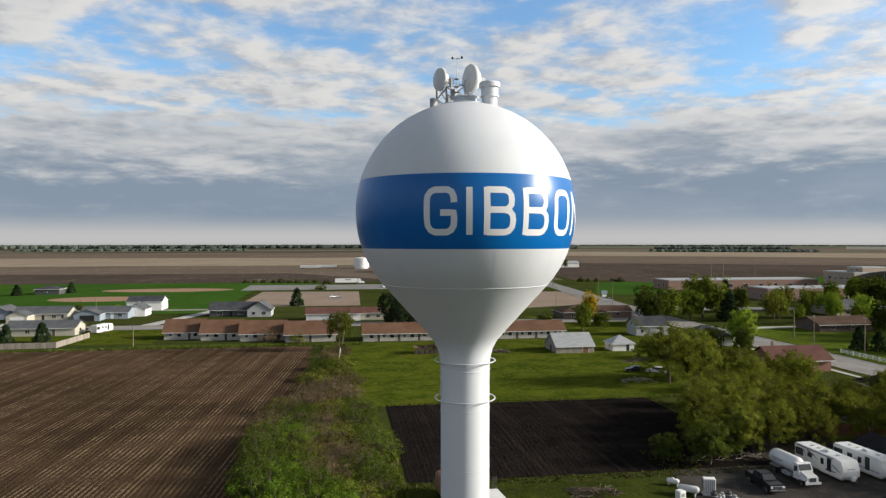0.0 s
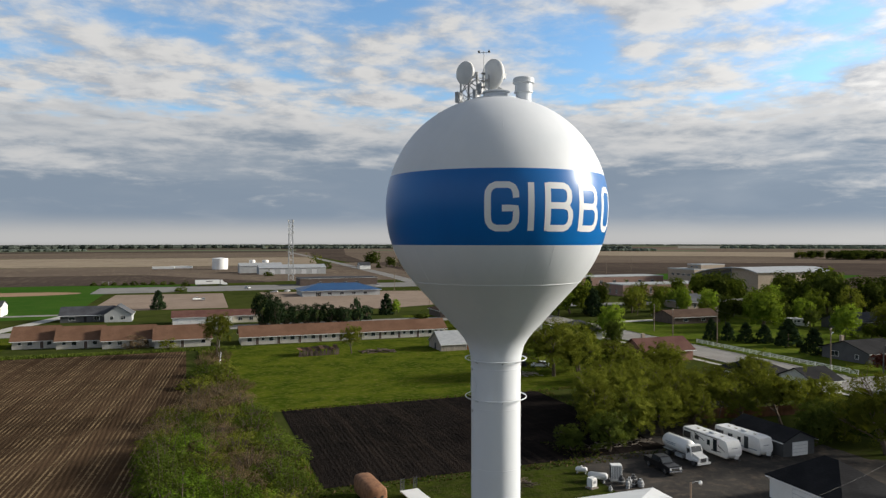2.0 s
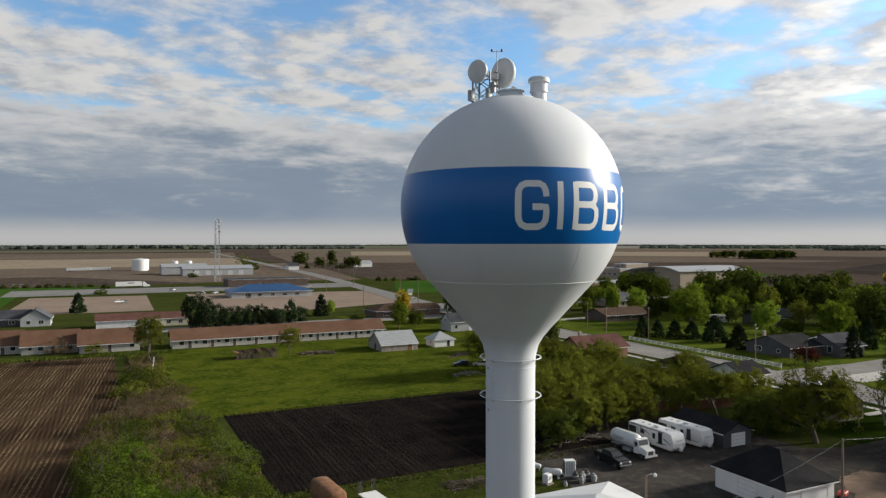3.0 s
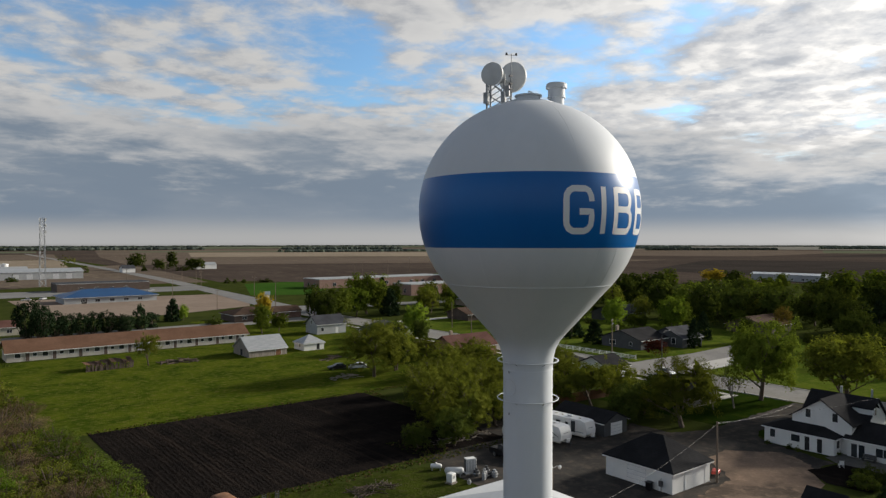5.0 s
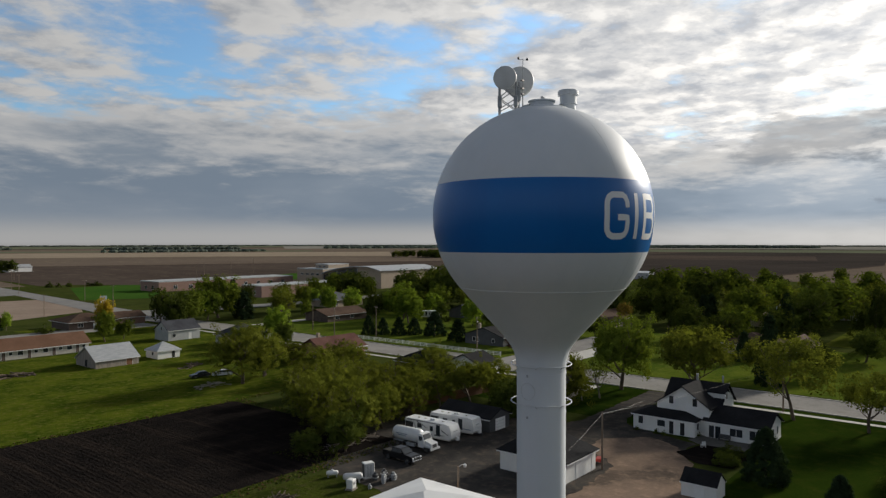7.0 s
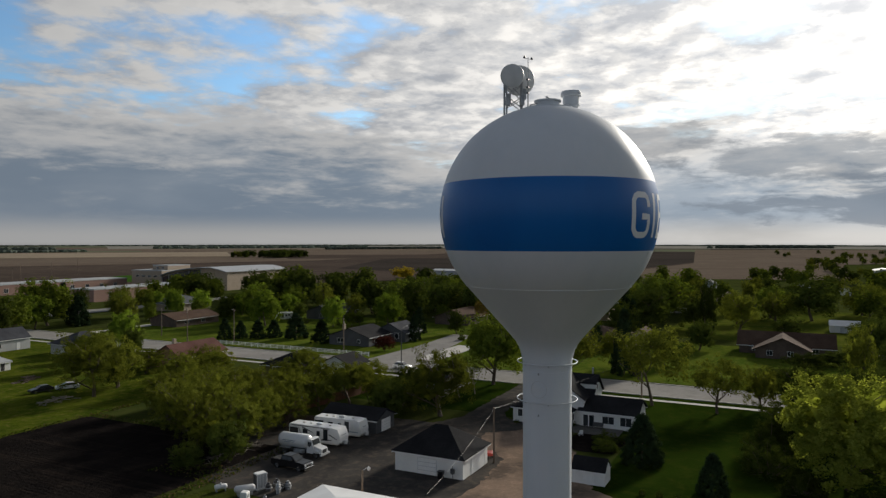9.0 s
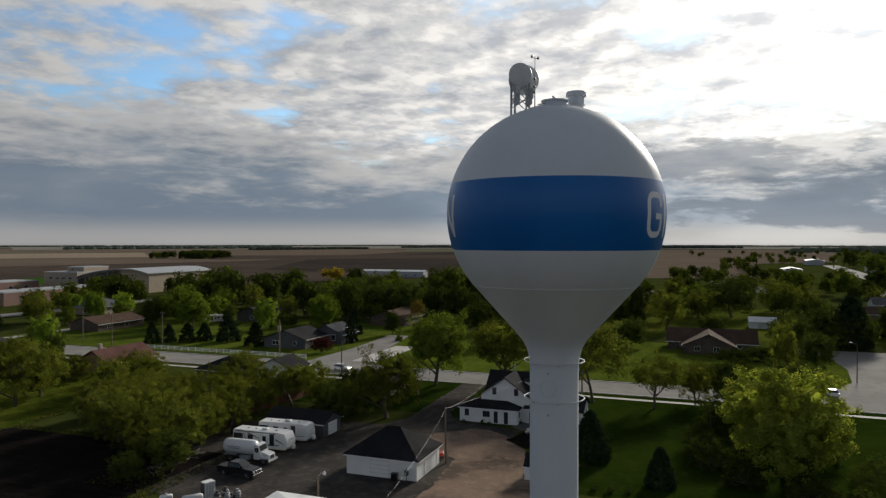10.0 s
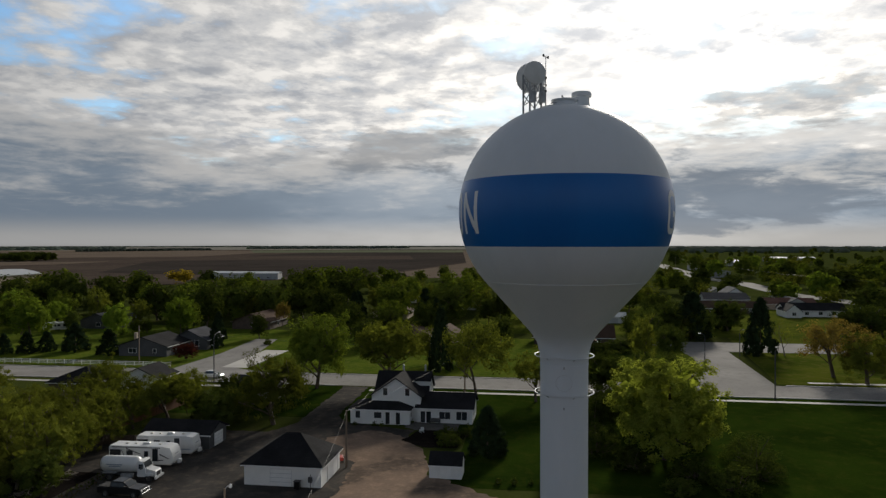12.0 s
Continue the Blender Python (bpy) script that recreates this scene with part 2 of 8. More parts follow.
def shingles(name, a, b, course=0.16):
    """Asphalt shingles: courses along the slope and a tab pattern, with blotches."""
    m = bpy.data.materials.new(name)
    m.use_nodes = True
    k = Nodes(m.node_tree)
    at = k.add("ShaderNodeTexCoord").outputs["Object"]
    x = k.add("ShaderNodeSeparateXYZ", {0: at})
    tabs = k.noise(k.add("ShaderNodeMapping", {0: at, 3: (2.5, 2.5, 6.0)}).outputs[0], 1.0, 3.0, 0.6)
    wide = k.noise(at, 0.25, 4.0, 0.6)
    line = k.math("FRACT", k.math("DIVIDE", x.outputs[2], course))
    colour = k.mix(k.step(wide, 0.3, 0.7), rgb(*a), rgb(*b))
    light = k.math("MULTIPLY", k.math("ADD", 0.75, k.math("MULTIPLY", tabs, 0.5)), k.step(line, 0.0, 0.2, 0.75, 1.0))
    colour = k.add("ShaderNodeVectorMath", {0: colour, 3: light}, operation="SCALE").outputs[0]
    p = k.add("ShaderNodeBsdfPrincipled", {"Base Color": colour, "Roughness": 0.95, "Specular IOR Level": 0.05})
    bump = k.add("ShaderNodeBump", {"Strength": 0.4, "Distance": 0.015, "Height": tabs})
    k.tree.links.new(bump.outputs[0], p.inputs["Normal"])
    k.add("ShaderNodeOutputMaterial", {0: p.outputs[0]})
    return m


MAT = {
    "tank white": surface("tank white enamel", (0.632, 0.660, 0.695), (0.680, 0.702, 0.735), 2.5, 0.5, 0.0, grain=0.02, stretch=(1, 1, 0.25), shine=0.3),
    "tank blue": surface("tank blue enamel", (0.001, 0.118, 0.39), (0.002, 0.135, 0.43), 3.0, 0.30, 0.0, grain=0.03, stretch=(1, 1, 0.3), shine=0.35),
    "letter white": surface("letter white enamel", (0.74, 0.75, 0.76), (0.78, 0.78, 0.78), 1.5, 0.45, grain=0.02, shine=0.3),
    "galvanised": surface("galvanised steel", (0.30, 0.31, 0.32), (0.42, 0.43, 0.44), 0.4, 0.6, metal=0.15),
    "dark metal": surface("dark metal", (0.06, 0.06, 0.065), (0.10, 0.10, 0.10), 0.5, 0.5, metal=0.3),
    "radome": surface("radome plastic", (0.62, 0.62, 0.61), (0.70, 0.70, 0.69), 0.8, 0.45, grain=0.03),
    "grass": land("grass", ((0.034, 0.046, 0.012), (0.050, 0.062, 0.015), (0.064, 0.066, 0.023)), 25.0, relief=0.06),
    "lawn": land("lawn", ((0.036, 0.060, 0.0060), (0.080, 0.100, 0.0105), (0.132, 0.122, 0.030)), 7.0, relief=0.16),
    # darker copy of the lawn, with shade put into its colour
    "shaded lawn": land("shaded lawn", ((0.013, 0.026, 0.0036), (0.022, 0.040, 0.0050), (0.034, 0.045, 0.007)), 12.0, relief=0.05),
    "front lawn": land("front lawn", ((0.054, 0.088, 0.011), (0.094, 0.124, 0.0155), (0.135, 0.138, 0.032)), 8.0, relief=0.08),
    "back lawn": land("back lawn", ((0.052, 0.074, 0.0104), (0.086, 0.102, 0.0143), (0.12, 0.114, 0.0286)), 14.0, relief=0.05),
    "rough grass": land("rough grass", ((0.026, 0.036, 0.0075), (0.048, 0.062, 0.010), (0.060, 0.054, 0.022)), 5.0, relief=0.10),
    "terrace": land("worn concrete", ((0.11, 0.105, 0.10), (0.14, 0.135, 0.125), (0.085, 0.08, 0.072)), 4.0, relief=0.006, rough=0.85),
    "sports turf": land("sports turf", ((0.034, 0.085, 0.014), (0.044, 0.098, 0.016), (0.055, 0.10, 0.02)), 40.0),
    # wide dark tone of the stubble puts soft cloud shade into the colour
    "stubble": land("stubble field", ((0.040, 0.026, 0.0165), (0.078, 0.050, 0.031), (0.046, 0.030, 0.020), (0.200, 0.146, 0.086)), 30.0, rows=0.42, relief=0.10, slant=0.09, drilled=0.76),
    "dark soil": land("dark tilled soil", ((0.0105, 0.0093, 0.0090), (0.0160, 0.0136, 0.0125), (0.0230, 0.0184, 0.0160), (0.0260, 0.0204, 0.0172)), 11.0, rows=0.9, relief=0.24),
    "far brown": land("brown field", ((0.125, 0.098, 0.078), (0.150, 0.120, 0.096), (0.130, 0.105, 0.085), (0.180, 0.145, 0.110)), 220.0, rows=6.0),
    "far dark": land("dark brown field", ((0.062, 0.049, 0.042), (0.082, 0.064, 0.054), (0.074, 0.059, 0.050), (0.105, 0.084, 0.068)), 160.0, rows=5.0),
    # field soil with the dimness of backlit ground put into its colour
    "backlit soil": land("soil darkened as backlit", ((0.040, 0.035, 0.032), (0.054, 0.046, 0.041), (0.048, 0.041, 0.037), (0.068, 0.057, 0.049)), 160.0, rows=5.0),
    "far tan": land("tan field", ((0.25, 0.205, 0.155), (0.29, 0.24, 0.18), (0.21, 0.17, 0.13), (0.31, 0.26, 0.20)), 260.0, rows=7.0),
    # these two far tones are paled and greyed: distance haze put into the colour
    "hazed pale": land("hazed pale field", ((0.185, 0.180, 0.160), (0.225, 0.215, 0.190), (0.150, 0.155, 0.130), (0.25, 0.235, 0.20)), 420.0, rows=9.0),
    "hazed green": land("hazed green field", ((0.115, 0.125, 0.085), (0.13, 0.14, 0.09), (0.13, 0.13, 0.10)), 180.0),
    "dirt": land("bare dirt", ((0.25, 0.182, 0.138), (0.11, 0.088, 0.072), (0.32, 0.23, 0.17)), 9.0, relief=0.04),
    "gravel lot": land("gravel", ((0.25, 0.196, 0.158), (0.285, 0.226, 0.183), (0.22, 0.174, 0.142)), 30.0, relief=0.03),
    "clay": land("infield clay", ((0.30, 0.20, 0.135), (0.33, 0.225, 0.155), (0.27, 0.185, 0.125)), 12.0, relief=0.02),
    "asphalt": land("asphalt", ((0.042, 0.040, 0.038), (0.070, 0.064, 0.058), (0.118, 0.096, 0.079)), 9.0, relief=0.01, rough=0.85, sheen=0.01),
    "concrete": surface("concrete", (0.38, 0.365, 0.34), (0.44, 0.425, 0.395), 6.0, 0.85, 0.01),
    "road": land("concrete road", ((0.235, 0.225, 0.215), (0.285, 0.275, 0.26), (0.21, 0.20, 0.19)), 14.0, relief=0.006, rough=0.85, sheen=0.01),
    "highway": land("highway", ((0.20, 0.195, 0.19), (0.24, 0.235, 0.225), (0.18, 0.175, 0.17)), 20.0, relief=0.006, rough=0.8, sheen=0.03),
    "bark": surface("bark", (0.085, 0.062, 0.045), (0.13, 0.098, 0.072), 0.5, 0.95, 0.03, stretch=(3, 3, 0.6)),
    "grey bark": surface("grey bark", (0.17, 0.145, 0.12), (0.24, 0.205, 0.17), 0.5, 0.95, 0.02, stretch=(3, 3, 0.6)),
    "white wall": surface("white siding", (0.72, 0.72, 0.70), (0.78, 0.775, 0.755), 3.0, 0.6, 0.0, grain=0.04),
    "cream wall": surface("cream siding", (0.42, 0.395, 0.32), (0.47, 0.445, 0.37), 3.0, 0.7, grain=0.05),
    "blue wall": surface("blue-grey siding", (0.23, 0.28, 0.34), (0.28, 0.33, 0.39), 3.0, 0.7, grain=0.05),
    "grey wall": surface("grey siding", (0.062, 0.064, 0.068), (0.078, 0.080, 0.084), 3.0, 0.75, grain=0.05),
    "light grey wall": surface("light grey siding", (0.34, 0.35, 0.36), (0.40, 0.41, 0.41), 3.0, 0.75, grain=0.05),
    "tan brick": surface("tan brick wall", (0.34, 0.27, 0.20), (0.42, 0.34, 0.26), 0.6, 0.9, 0.01),
    "red brick": surface("red brick wall", (0.235, 0.115, 0.085), (0.285, 0.145, 0.105), 0.6, 0.9, 0.01),
    "pink brick": surface("pale red brick wall", (0.26, 0.155, 0.125), (0.31, 0.195, 0.155), 0.6, 0.9, 0.01),
    "brown wall": surface("brown wall", (0.085, 0.06, 0.048), (0.115, 0.082, 0.065), 1.2, 0.85),
    "motel wall": surface("painted block wall", (0.40, 0.375, 0.335), (0.48, 0.455, 0.41), 2.0, 0.8, grain=0.06),
    "motel roof": shingles("brown shingles", (0.125, 0.070, 0.046), (0.165, 0.095, 0.064)),
    "maroon roof": shingles("dull red shingles", (0.105, 0.052, 0.045), (0.14, 0.075, 0.062)),
    "black roof": shingles("black shingles", (0.018, 0.018, 0.020), (0.030, 0.030, 0.032)),
    "grey roof": shingles("grey shingles", (0.085, 0.09, 0.10), (0.12, 0.125, 0.135)),
    "slate roof": shingles("slate grey shingles", (0.05, 0.052, 0.06), (0.075, 0.078, 0.088)),
    "brown roof": shingles("dark brown shingles", (0.075, 0.048, 0.036), (0.105, 0.07, 0.052)),
    "blue roof": surface("blue metal roof", (0.012, 0.060, 0.165), (0.016, 0.075, 0.195), 5.0, 0.45, grain=0.05),
    "metal roof": surface("weathered sheet metal", (0.36, 0.38, 0.40), (0.47, 0.48, 0.49), 1.6, 0.5, metal=0.35, grain=0.1, stretch=(1, 6, 1)),
    "white roof": surface("white metal roof", (0.66, 0.67, 0.68), (0.72, 0.73, 0.74), 3.0, 0.45, grain=0.04),
    "weathered wood": surface("weathered wood", (0.22, 0.19, 0.16), (0.32, 0.28, 0.24), 0.7, 0.9, 0.02, vary=0.2, stretch=(3, 3, 0.4)),
    "pole wood": surface("pole wood", (0.17, 0.125, 0.09), (0.23, 0.175, 0.13), 0.6, 0.9, 0.01, stretch=(4, 4, 0.3)),
    "fence wood": surface("brown stained fence", (0.17, 0.075, 0.04), (0.22, 0.10, 0.055), 0.7, 0.9, vary=0.15),
    "white paint": surface("white paint", (0.74, 0.74, 0.73), (0.79, 0.79, 0.78), 1.0, 0.5, grain=0.03),
    "grey paint": surface("grey paint", (0.30, 0.31, 0.32), (0.36, 0.37, 0.38), 1.0, 0.6),
    "door grey": surface("pale grey door", (0.52, 0.53, 0.54), (0.57, 0.58, 0.59), 1.0, 0.6, grain=0.03),
    "dark": surface("dark opening", (0.012, 0.012, 0.013), (0.02, 0.02, 0.02), 1.0, 0.8),
    "rust": surface("rusted steel", (0.17, 0.075, 0.035), (0.26, 0.125, 0.06), 0.6, 0.85, 0.01),
    "red paint": surface("red paint", (0.36, 0.035, 0.025), (0.42, 0.05, 0.035), 0.5, 0.5),
    "rubber": surface("rubber", (0.015, 0.015, 0.015), (0.025, 0.025, 0.025), 0.4, 0.8),
    "chrome": surface("chrome", (0.55, 0.56, 0.57), (0.65, 0.66, 0.67), 0.5, 0.2, metal=0.9),
    "vehicle white": surface("white vehicle paint", (0.70, 0.70, 0.69), (0.76, 0.76, 0.75), 1.2, 0.3, grain=0.03, coat=0.5),
    "vehicle black": surface("black vehicle paint", (0.006, 0.006, 0.008), (0.010, 0.010, 0.012), 1.2, 0.3, shine=0.35),
    "tan plastic": surface("beige trailer side", (0.55, 0.53, 0.48), (0.62, 0.60, 0.55), 1.0, 0.45, grain=0.04),
    "glass": glass("window glass"),
    "leaf": leafage("green leaves", (0.078, 0.108, 0.014), (0.132, 0.158, 0.023), 0.24),
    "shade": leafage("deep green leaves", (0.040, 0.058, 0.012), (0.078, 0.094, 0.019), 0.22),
    "light": leafage("fresh yellow-green leaves", (0.105, 0.160, 0.018), (0.168, 0.215, 0.030), 0.34),
    "round": leafage("yellow-green leaves", (0.105, 0.125, 0.018), (0.175, 0.180, 0.030), 0.34),
    "sparse": leafage("young olive leaves", (0.080, 0.093, 0.014), (0.145, 0.153, 0.026), 0.28),
    "conifer": leafage("dark needles", (0.016, 0.030, 0.014), (0.032, 0.048, 0.021), 0.08),
    "gold": leafage("golden leaves", (0.26, 0.19, 0.02), (0.33, 0.235, 0.035), 0.45),
    "orange": leafage("orange-brown leaves", (0.155, 0.115, 0.028), (0.215, 0.15, 0.042), 0.3),
    "red": leafage("dark red leaves", (0.055, 0.017, 0.015), (0.095, 0.030, 0.023), 0.2),
    "willow": leafage("thicket leaves", (0.05, 0.08, 0.012), (0.09, 0.114, 0.02), 0.25),
    "brush": leafage("dry brown twigs", (0.115, 0.084, 0.050), (0.165, 0.118, 0.070), 0.25),
    "big": leafage("sunlit yellow-green leaves", (0.18, 0.215, 0.033), (0.29, 0.305, 0.060), 0.5),
    "lime": leafage("fresh lime green leaves", (0.060, 0.112, 0.011), (0.115, 0.165, 0.020), 0.32),
    # pale grey-green on purpose: distance haze is mixed into these leaves' colour
    "hazed wood": leafage("hazed woodland", (0.125, 0.150, 0.135), (0.150, 0.172, 0.150), 0.5),
}

# ---- mesh tools ----
class Shape:
    """Points and faces of one mesh."""

    def __init__(self):
        self.v, self.f = [], []

    def add(self, points, faces):
        n = len(self.v)
        self.v += [tuple(p) for p in points]
        self.f += [tuple(n + i for i in face) for face in faces]
        return self

    def box(self, x0, x1, y0, y1, z0, z1, m=None):
        p = [(x, y, z) for z in (z0, z1) for y in (y0, y1) for x in (x0, x1)]
        if m:
            p = [m @ Vector(q) for q in p]
        return self.add(p, [(0, 2, 3, 1), (4, 5, 7, 6), (0, 1, 5, 4), (2, 6, 7, 3), (0, 4, 6, 2), (1, 3, 7, 5)])

    def bevel_box(self, x0, x1, y0, y1, z0, z1, r):
        """A box with rounded upright and lengthwise edges (r: the cut)."""
        rings = []
        for z, c in ((z0, r), (z0 + r, 0), (z1 - r, 0), (z1, r)):
            a, b, d, e = x0 + c, x1 - c, y0 + c, y1 - c
            rings.append([(a + r, d, z), (b - r, d, z), (b, d + r, z), (b, e - r, z), (b - r, e, z), (a + r, e, z), (a, e - r, z), (a, d + r, z)])
        return self.loft(rings, True)

    def loft(self, rings, caps=False, loop=True):
        n, m = len(rings), len(rings[0])
        faces = [(i * m + j, i * m + (j + 1) % m, (i + 1) * m + (j + 1) % m, (i + 1) * m + j) for i in range(n - 1) for j in range(m if loop else m - 1)]
        if caps:
            faces += [tuple(range(m))[::-1], tuple((n - 1) * m + j for j in range(m))]
        return self.add([p for r in rings for p in r], faces)

    def lathe(self, profile, n=32, cap=False, at=(0, 0, 0)):
        rings = [[(at[0] + r * math.cos(2 * math.pi * j / n), at[1] + r * math.sin(2 * math.pi * j / n), at[2] + z) for j in range(n)] for r, z in profile]
        return self.loft(rings, cap)

    def tube(self, points, radii, n=6, caps=True):
        """A tube along points; radii: one for all, or one each."""
        pts = [Vector(p) for p in points]
        if not hasattr(radii, "__len__"):
            radii = [radii] * len(pts)
        rings = []
        for i, p in enumerate(pts):
            d = (pts[min(i + 1, len(pts) - 1)] - pts[max(i - 1, 0)]).normalized()
            a = d.cross(Vector((0, 0, 1)) if abs(d.z) < 0.95 else Vector((1, 0, 0))).normalized()
            b = d.cross(a)
            rings.append([p + radii[i] * (math.cos(2 * math.pi * j / n) * a + math.sin(2 * math.pi * j / n) * b) for j in range(n)])
        return self.loft(rings, caps)

    def mesh(self, name, material, smooth=False):
        me = bpy.data.meshes.new(name)
        me.from_pydata(self.v, [], self.f)
        me.materials.append(MAT[material])
        if smooth:
            me.polygons.foreach_set("use_smooth", [True] * len(me.polygons))
        me.update()
        return me


def part(name, shape, material, parent=None, label="", smooth=False, at=None):
    """One mesh object under a thing or a part."""
    ob = new(name, shape.mesh(name, material, smooth))
    if parent:
        ob.parent = parent
    if at is not None:
        ob.matrix_basis = at
    if label:
        ob["label"] = label
    return ob


def thing(name, at, label, category, group="", kind=""):
    """The Empty at a thing's base."""
    ob = new(name)
    ob.empty_display_size = 0.5
    ob.matrix_basis = at
    return tagged(ob, label, category, group, kind)


def setting(name, shape, material, label, category, smooth=False):
    return tagged(part(name, shape, material, None, "", smooth), label, category, "", "structure")

# ---- ground, fields, roads ----
def sheet(name, corners, z, material, label, category, thick=0.0, ragged=0.0):
    """A flat piece of ground with the given outline; thick: its rim goes down by that much; ragged: how far its worn edge wanders."""
    s = Shape()
    if ragged:
        rnd, worn = random.Random(len(name) + len(corners)), []
        for (x0, y0), (x1, y1) in zip(corners, corners[1:] + corners[:1]):
            steps = max(1, int(math.hypot(x1 - x0, y1 - y0) / 0.9))
            worn += [(x0 + (x1 - x0) * i / steps + rnd.uniform(-ragged, ragged), y0 + (y1 - y0) * i / steps + rnd.uniform(-ragged, ragged)) for i in range(steps)]
        corners = worn
    n = len(corners)
    s.add([(x, y, z) for x, y in corners], [tuple(range(n))])
    if thick:
        s.add([(x, y, z - h) for h in (0, thick) for x, y in corners], [(i, n + i, n + (i + 1) % n, (i + 1) % n) for i in range(n)])
    return setting(name, s, material, label, category)


def rect(x0, x1, y0, y1):
    return [(x0, y0), (x1, y0), (x1, y1), (x0, y1)]


def furrows(name, x0, x1, y0, y1, pitch, height, material, label, seed, bend=0.0, steps=10):
    """A ploughed field: ridges along y, uneven in height."""
    rnd = random.Random(seed)
    s = Shape()
    n = int((x1 - x0) / pitch)
    ys = [y0 + (y1 - y0) * i / steps for i in range(steps + 1)]
    rows = []
    for i in range(2 * n + 1):
        x = x0 + i * pitch / 2
        top = height * rnd.uniform(0.6, 1.2) if i % 2 else 0.0
        rows.append([(x + (0.08 + bend * 0.12 * math.sin(i * 0.7)) * math.sin(y * 0.05 + i * 0.02) + bend * math.sin((y - y0) * 0.062) * math.sin(math.pi * i / (2 * n)), y, 0.045 + top * rnd.uniform(0.75, 1.2)) for y in ys])
    return setting(name, s.loft(rows, loop=False), material, label, "field")


setting("ground", Shape().add([(4900 * math.cos(i * math.pi / 48), 4900 * math.sin(i * math.pi / 48), 0) for i in range(96)], [tuple(range(96))]),
        "grass", "rough green spring grass over flat ground", "ground")
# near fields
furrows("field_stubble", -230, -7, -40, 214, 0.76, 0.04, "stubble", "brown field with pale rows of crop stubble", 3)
furrows("field_tilled", 9, 61, 91, 134, 0.75, 0.03, "dark soil", "freshly tilled dark garden soil with furrows", 4, 1.2, 40)
sheet("lawn", [(0, 134), (96, 134), (120, 160), (120, 285), (76, 285), (76, 219), (0, 219)], 0.02, "lawn", "mown bright green lawn", "lawn", 0.0, 0.4)
# next two lawns use the lawn colour darkened for shade
sheet("lawn_house", [(62, 20), (121.4, 20), (121.4, 100), (94, 100), (94, 69), (88, 44), (62, 44)], 0.02, "shaded lawn", "green lawn round a white house", "lawn")
sheet("lawn_park", [(40, -120), (121.4, -120), (121.4, 20), (40, 20)], 0.021, "shaded lawn", "wide mown lawn beside the street", "lawn")
sheet("lawn_far_side", [(136.5, -10), (196, -10), (230, 240), (136.5, 240)], 0.02, "front lawn", "green front lawns across the street", "lawn")
sheet("lawn_corner", [(136.5, -130), (330, -130), (330, -40), (136.5, -19)], 0.019, "back lawn", "green corner lawn with a pine", "lawn")
sheet("lawn_backyards", [(215, -30), (330, -30), (330, 60), (215, 60)], 0.018, "back lawn", "open green back lawns", "lawn")
sheet("sports_field", [(-330, 318), (-52, 318), (-52, 500), (0, 520), (0, 531), (-330, 580)], 0.03, "sports turf", "even green sports turf", "sports field")
sheet("sports_field_school", [(180, 385), (240, 455), (240, 515), (190, 505), (150, 400)], 0.03, "sports turf", "green school turf beside the highway", "sports field")
sheet("verge_street", [(-110, 226), (-56, 226), (-56, 262), (-110, 262)], 0.02, "lawn", "green verge with a parked trailer", "lawn")
# far fields, nearest first
sheet("field_far", [(300, 420), (700, 120), (4200, -300), (3600, 2900), (300, 2900), (190, 560)], 0.034, "far dark", "wide dark brown farmland", "field")
sheet("field_far", [(20, 560), (178, 545), (222, 830), (236, 1000), (90, 905), (-20, 800), (-45, 690)], 0.036, "far brown", "brown ground round the farm sheds", "field")
sheet("field_far", [(-900, 545), (60, 545), (-40, 690), (-900, 720)], 0.040, "far dark", "dark brown ploughed field", "field")
sheet("field_far", [(-1300, 722), (-45, 692), (-20, 800), (90, 905), (-1300, 905)], 0.050, "far brown", "brown ploughed field", "field")
sheet("field_far", [(-2300, 910), (150, 910), (215, 1330), (-2300, 1330)], 0.064, "far tan", "pale tan field", "field")
sheet("field_far", [(-3300, 1340), (215, 1340), (300, 1900), (-3300, 1900)], 0.068, "far brown", "brown field", "field")
sheet("field_far", [(-3800, 1910), (360, 1910), (560, 2900), (-3800, 2900)], 0.072, "far dark", "dark brown field", "field")
sheet("field_far", [(235, 1000), (900, 700), (2400, 900), (2400, 1600), (330, 1600)], 0.076, "far brown", "brown field", "field")
sheet("field_far", [(185, 540), (760, 540), (1100, 640), (900, 695), (235, 980)], 0.080, "far dark", "dark brown field behind the highway", "field")
sheet("field_far", [(335, 1610), (3500, 1610), (3500, 2700), (560, 2700)], 0.084, "far brown", "brown field", "field")
# next two fields: soil colour darkened because they lie towards the sun
sheet("field_far", [(560, 200), (1500, 100), (1900, 700), (1000, 640), (640, 480)], 0.088, "backlit soil", "brown field behind the town, darkened as backlit", "field")
sheet("field_far", [(1510, 80), (4000, -200), (4000, 880), (1905, 700)], 0.092, "backlit soil", "far field darkened as backlit", "field")
sheet("field_far", [(620, -20), (1500, -60), (1490, 95), (560, 190)], 0.096, "far brown", "brown field with pale crop rows", "field")
sheet("field_far", [(-4100, 2910), (4000, 2910), (2500, 4000), (-2500, 4000)], 0.100, "hazed green", "hazy far field", "field")


def reach(b0, b1, r0, r1):
    """A strip of far land between two bearings (degrees clockwise from +y) and two distances."""
    turn = [b0 + (b1 - b0) * i / 6 for i in range(7)]
    return [(r1 * math.sin(radians(a)), r1 * math.cos(radians(a))) for a in turn] + [(r0 * math.sin(radians(a)), r0 * math.cos(radians(a))) for a in turn[::-1]]


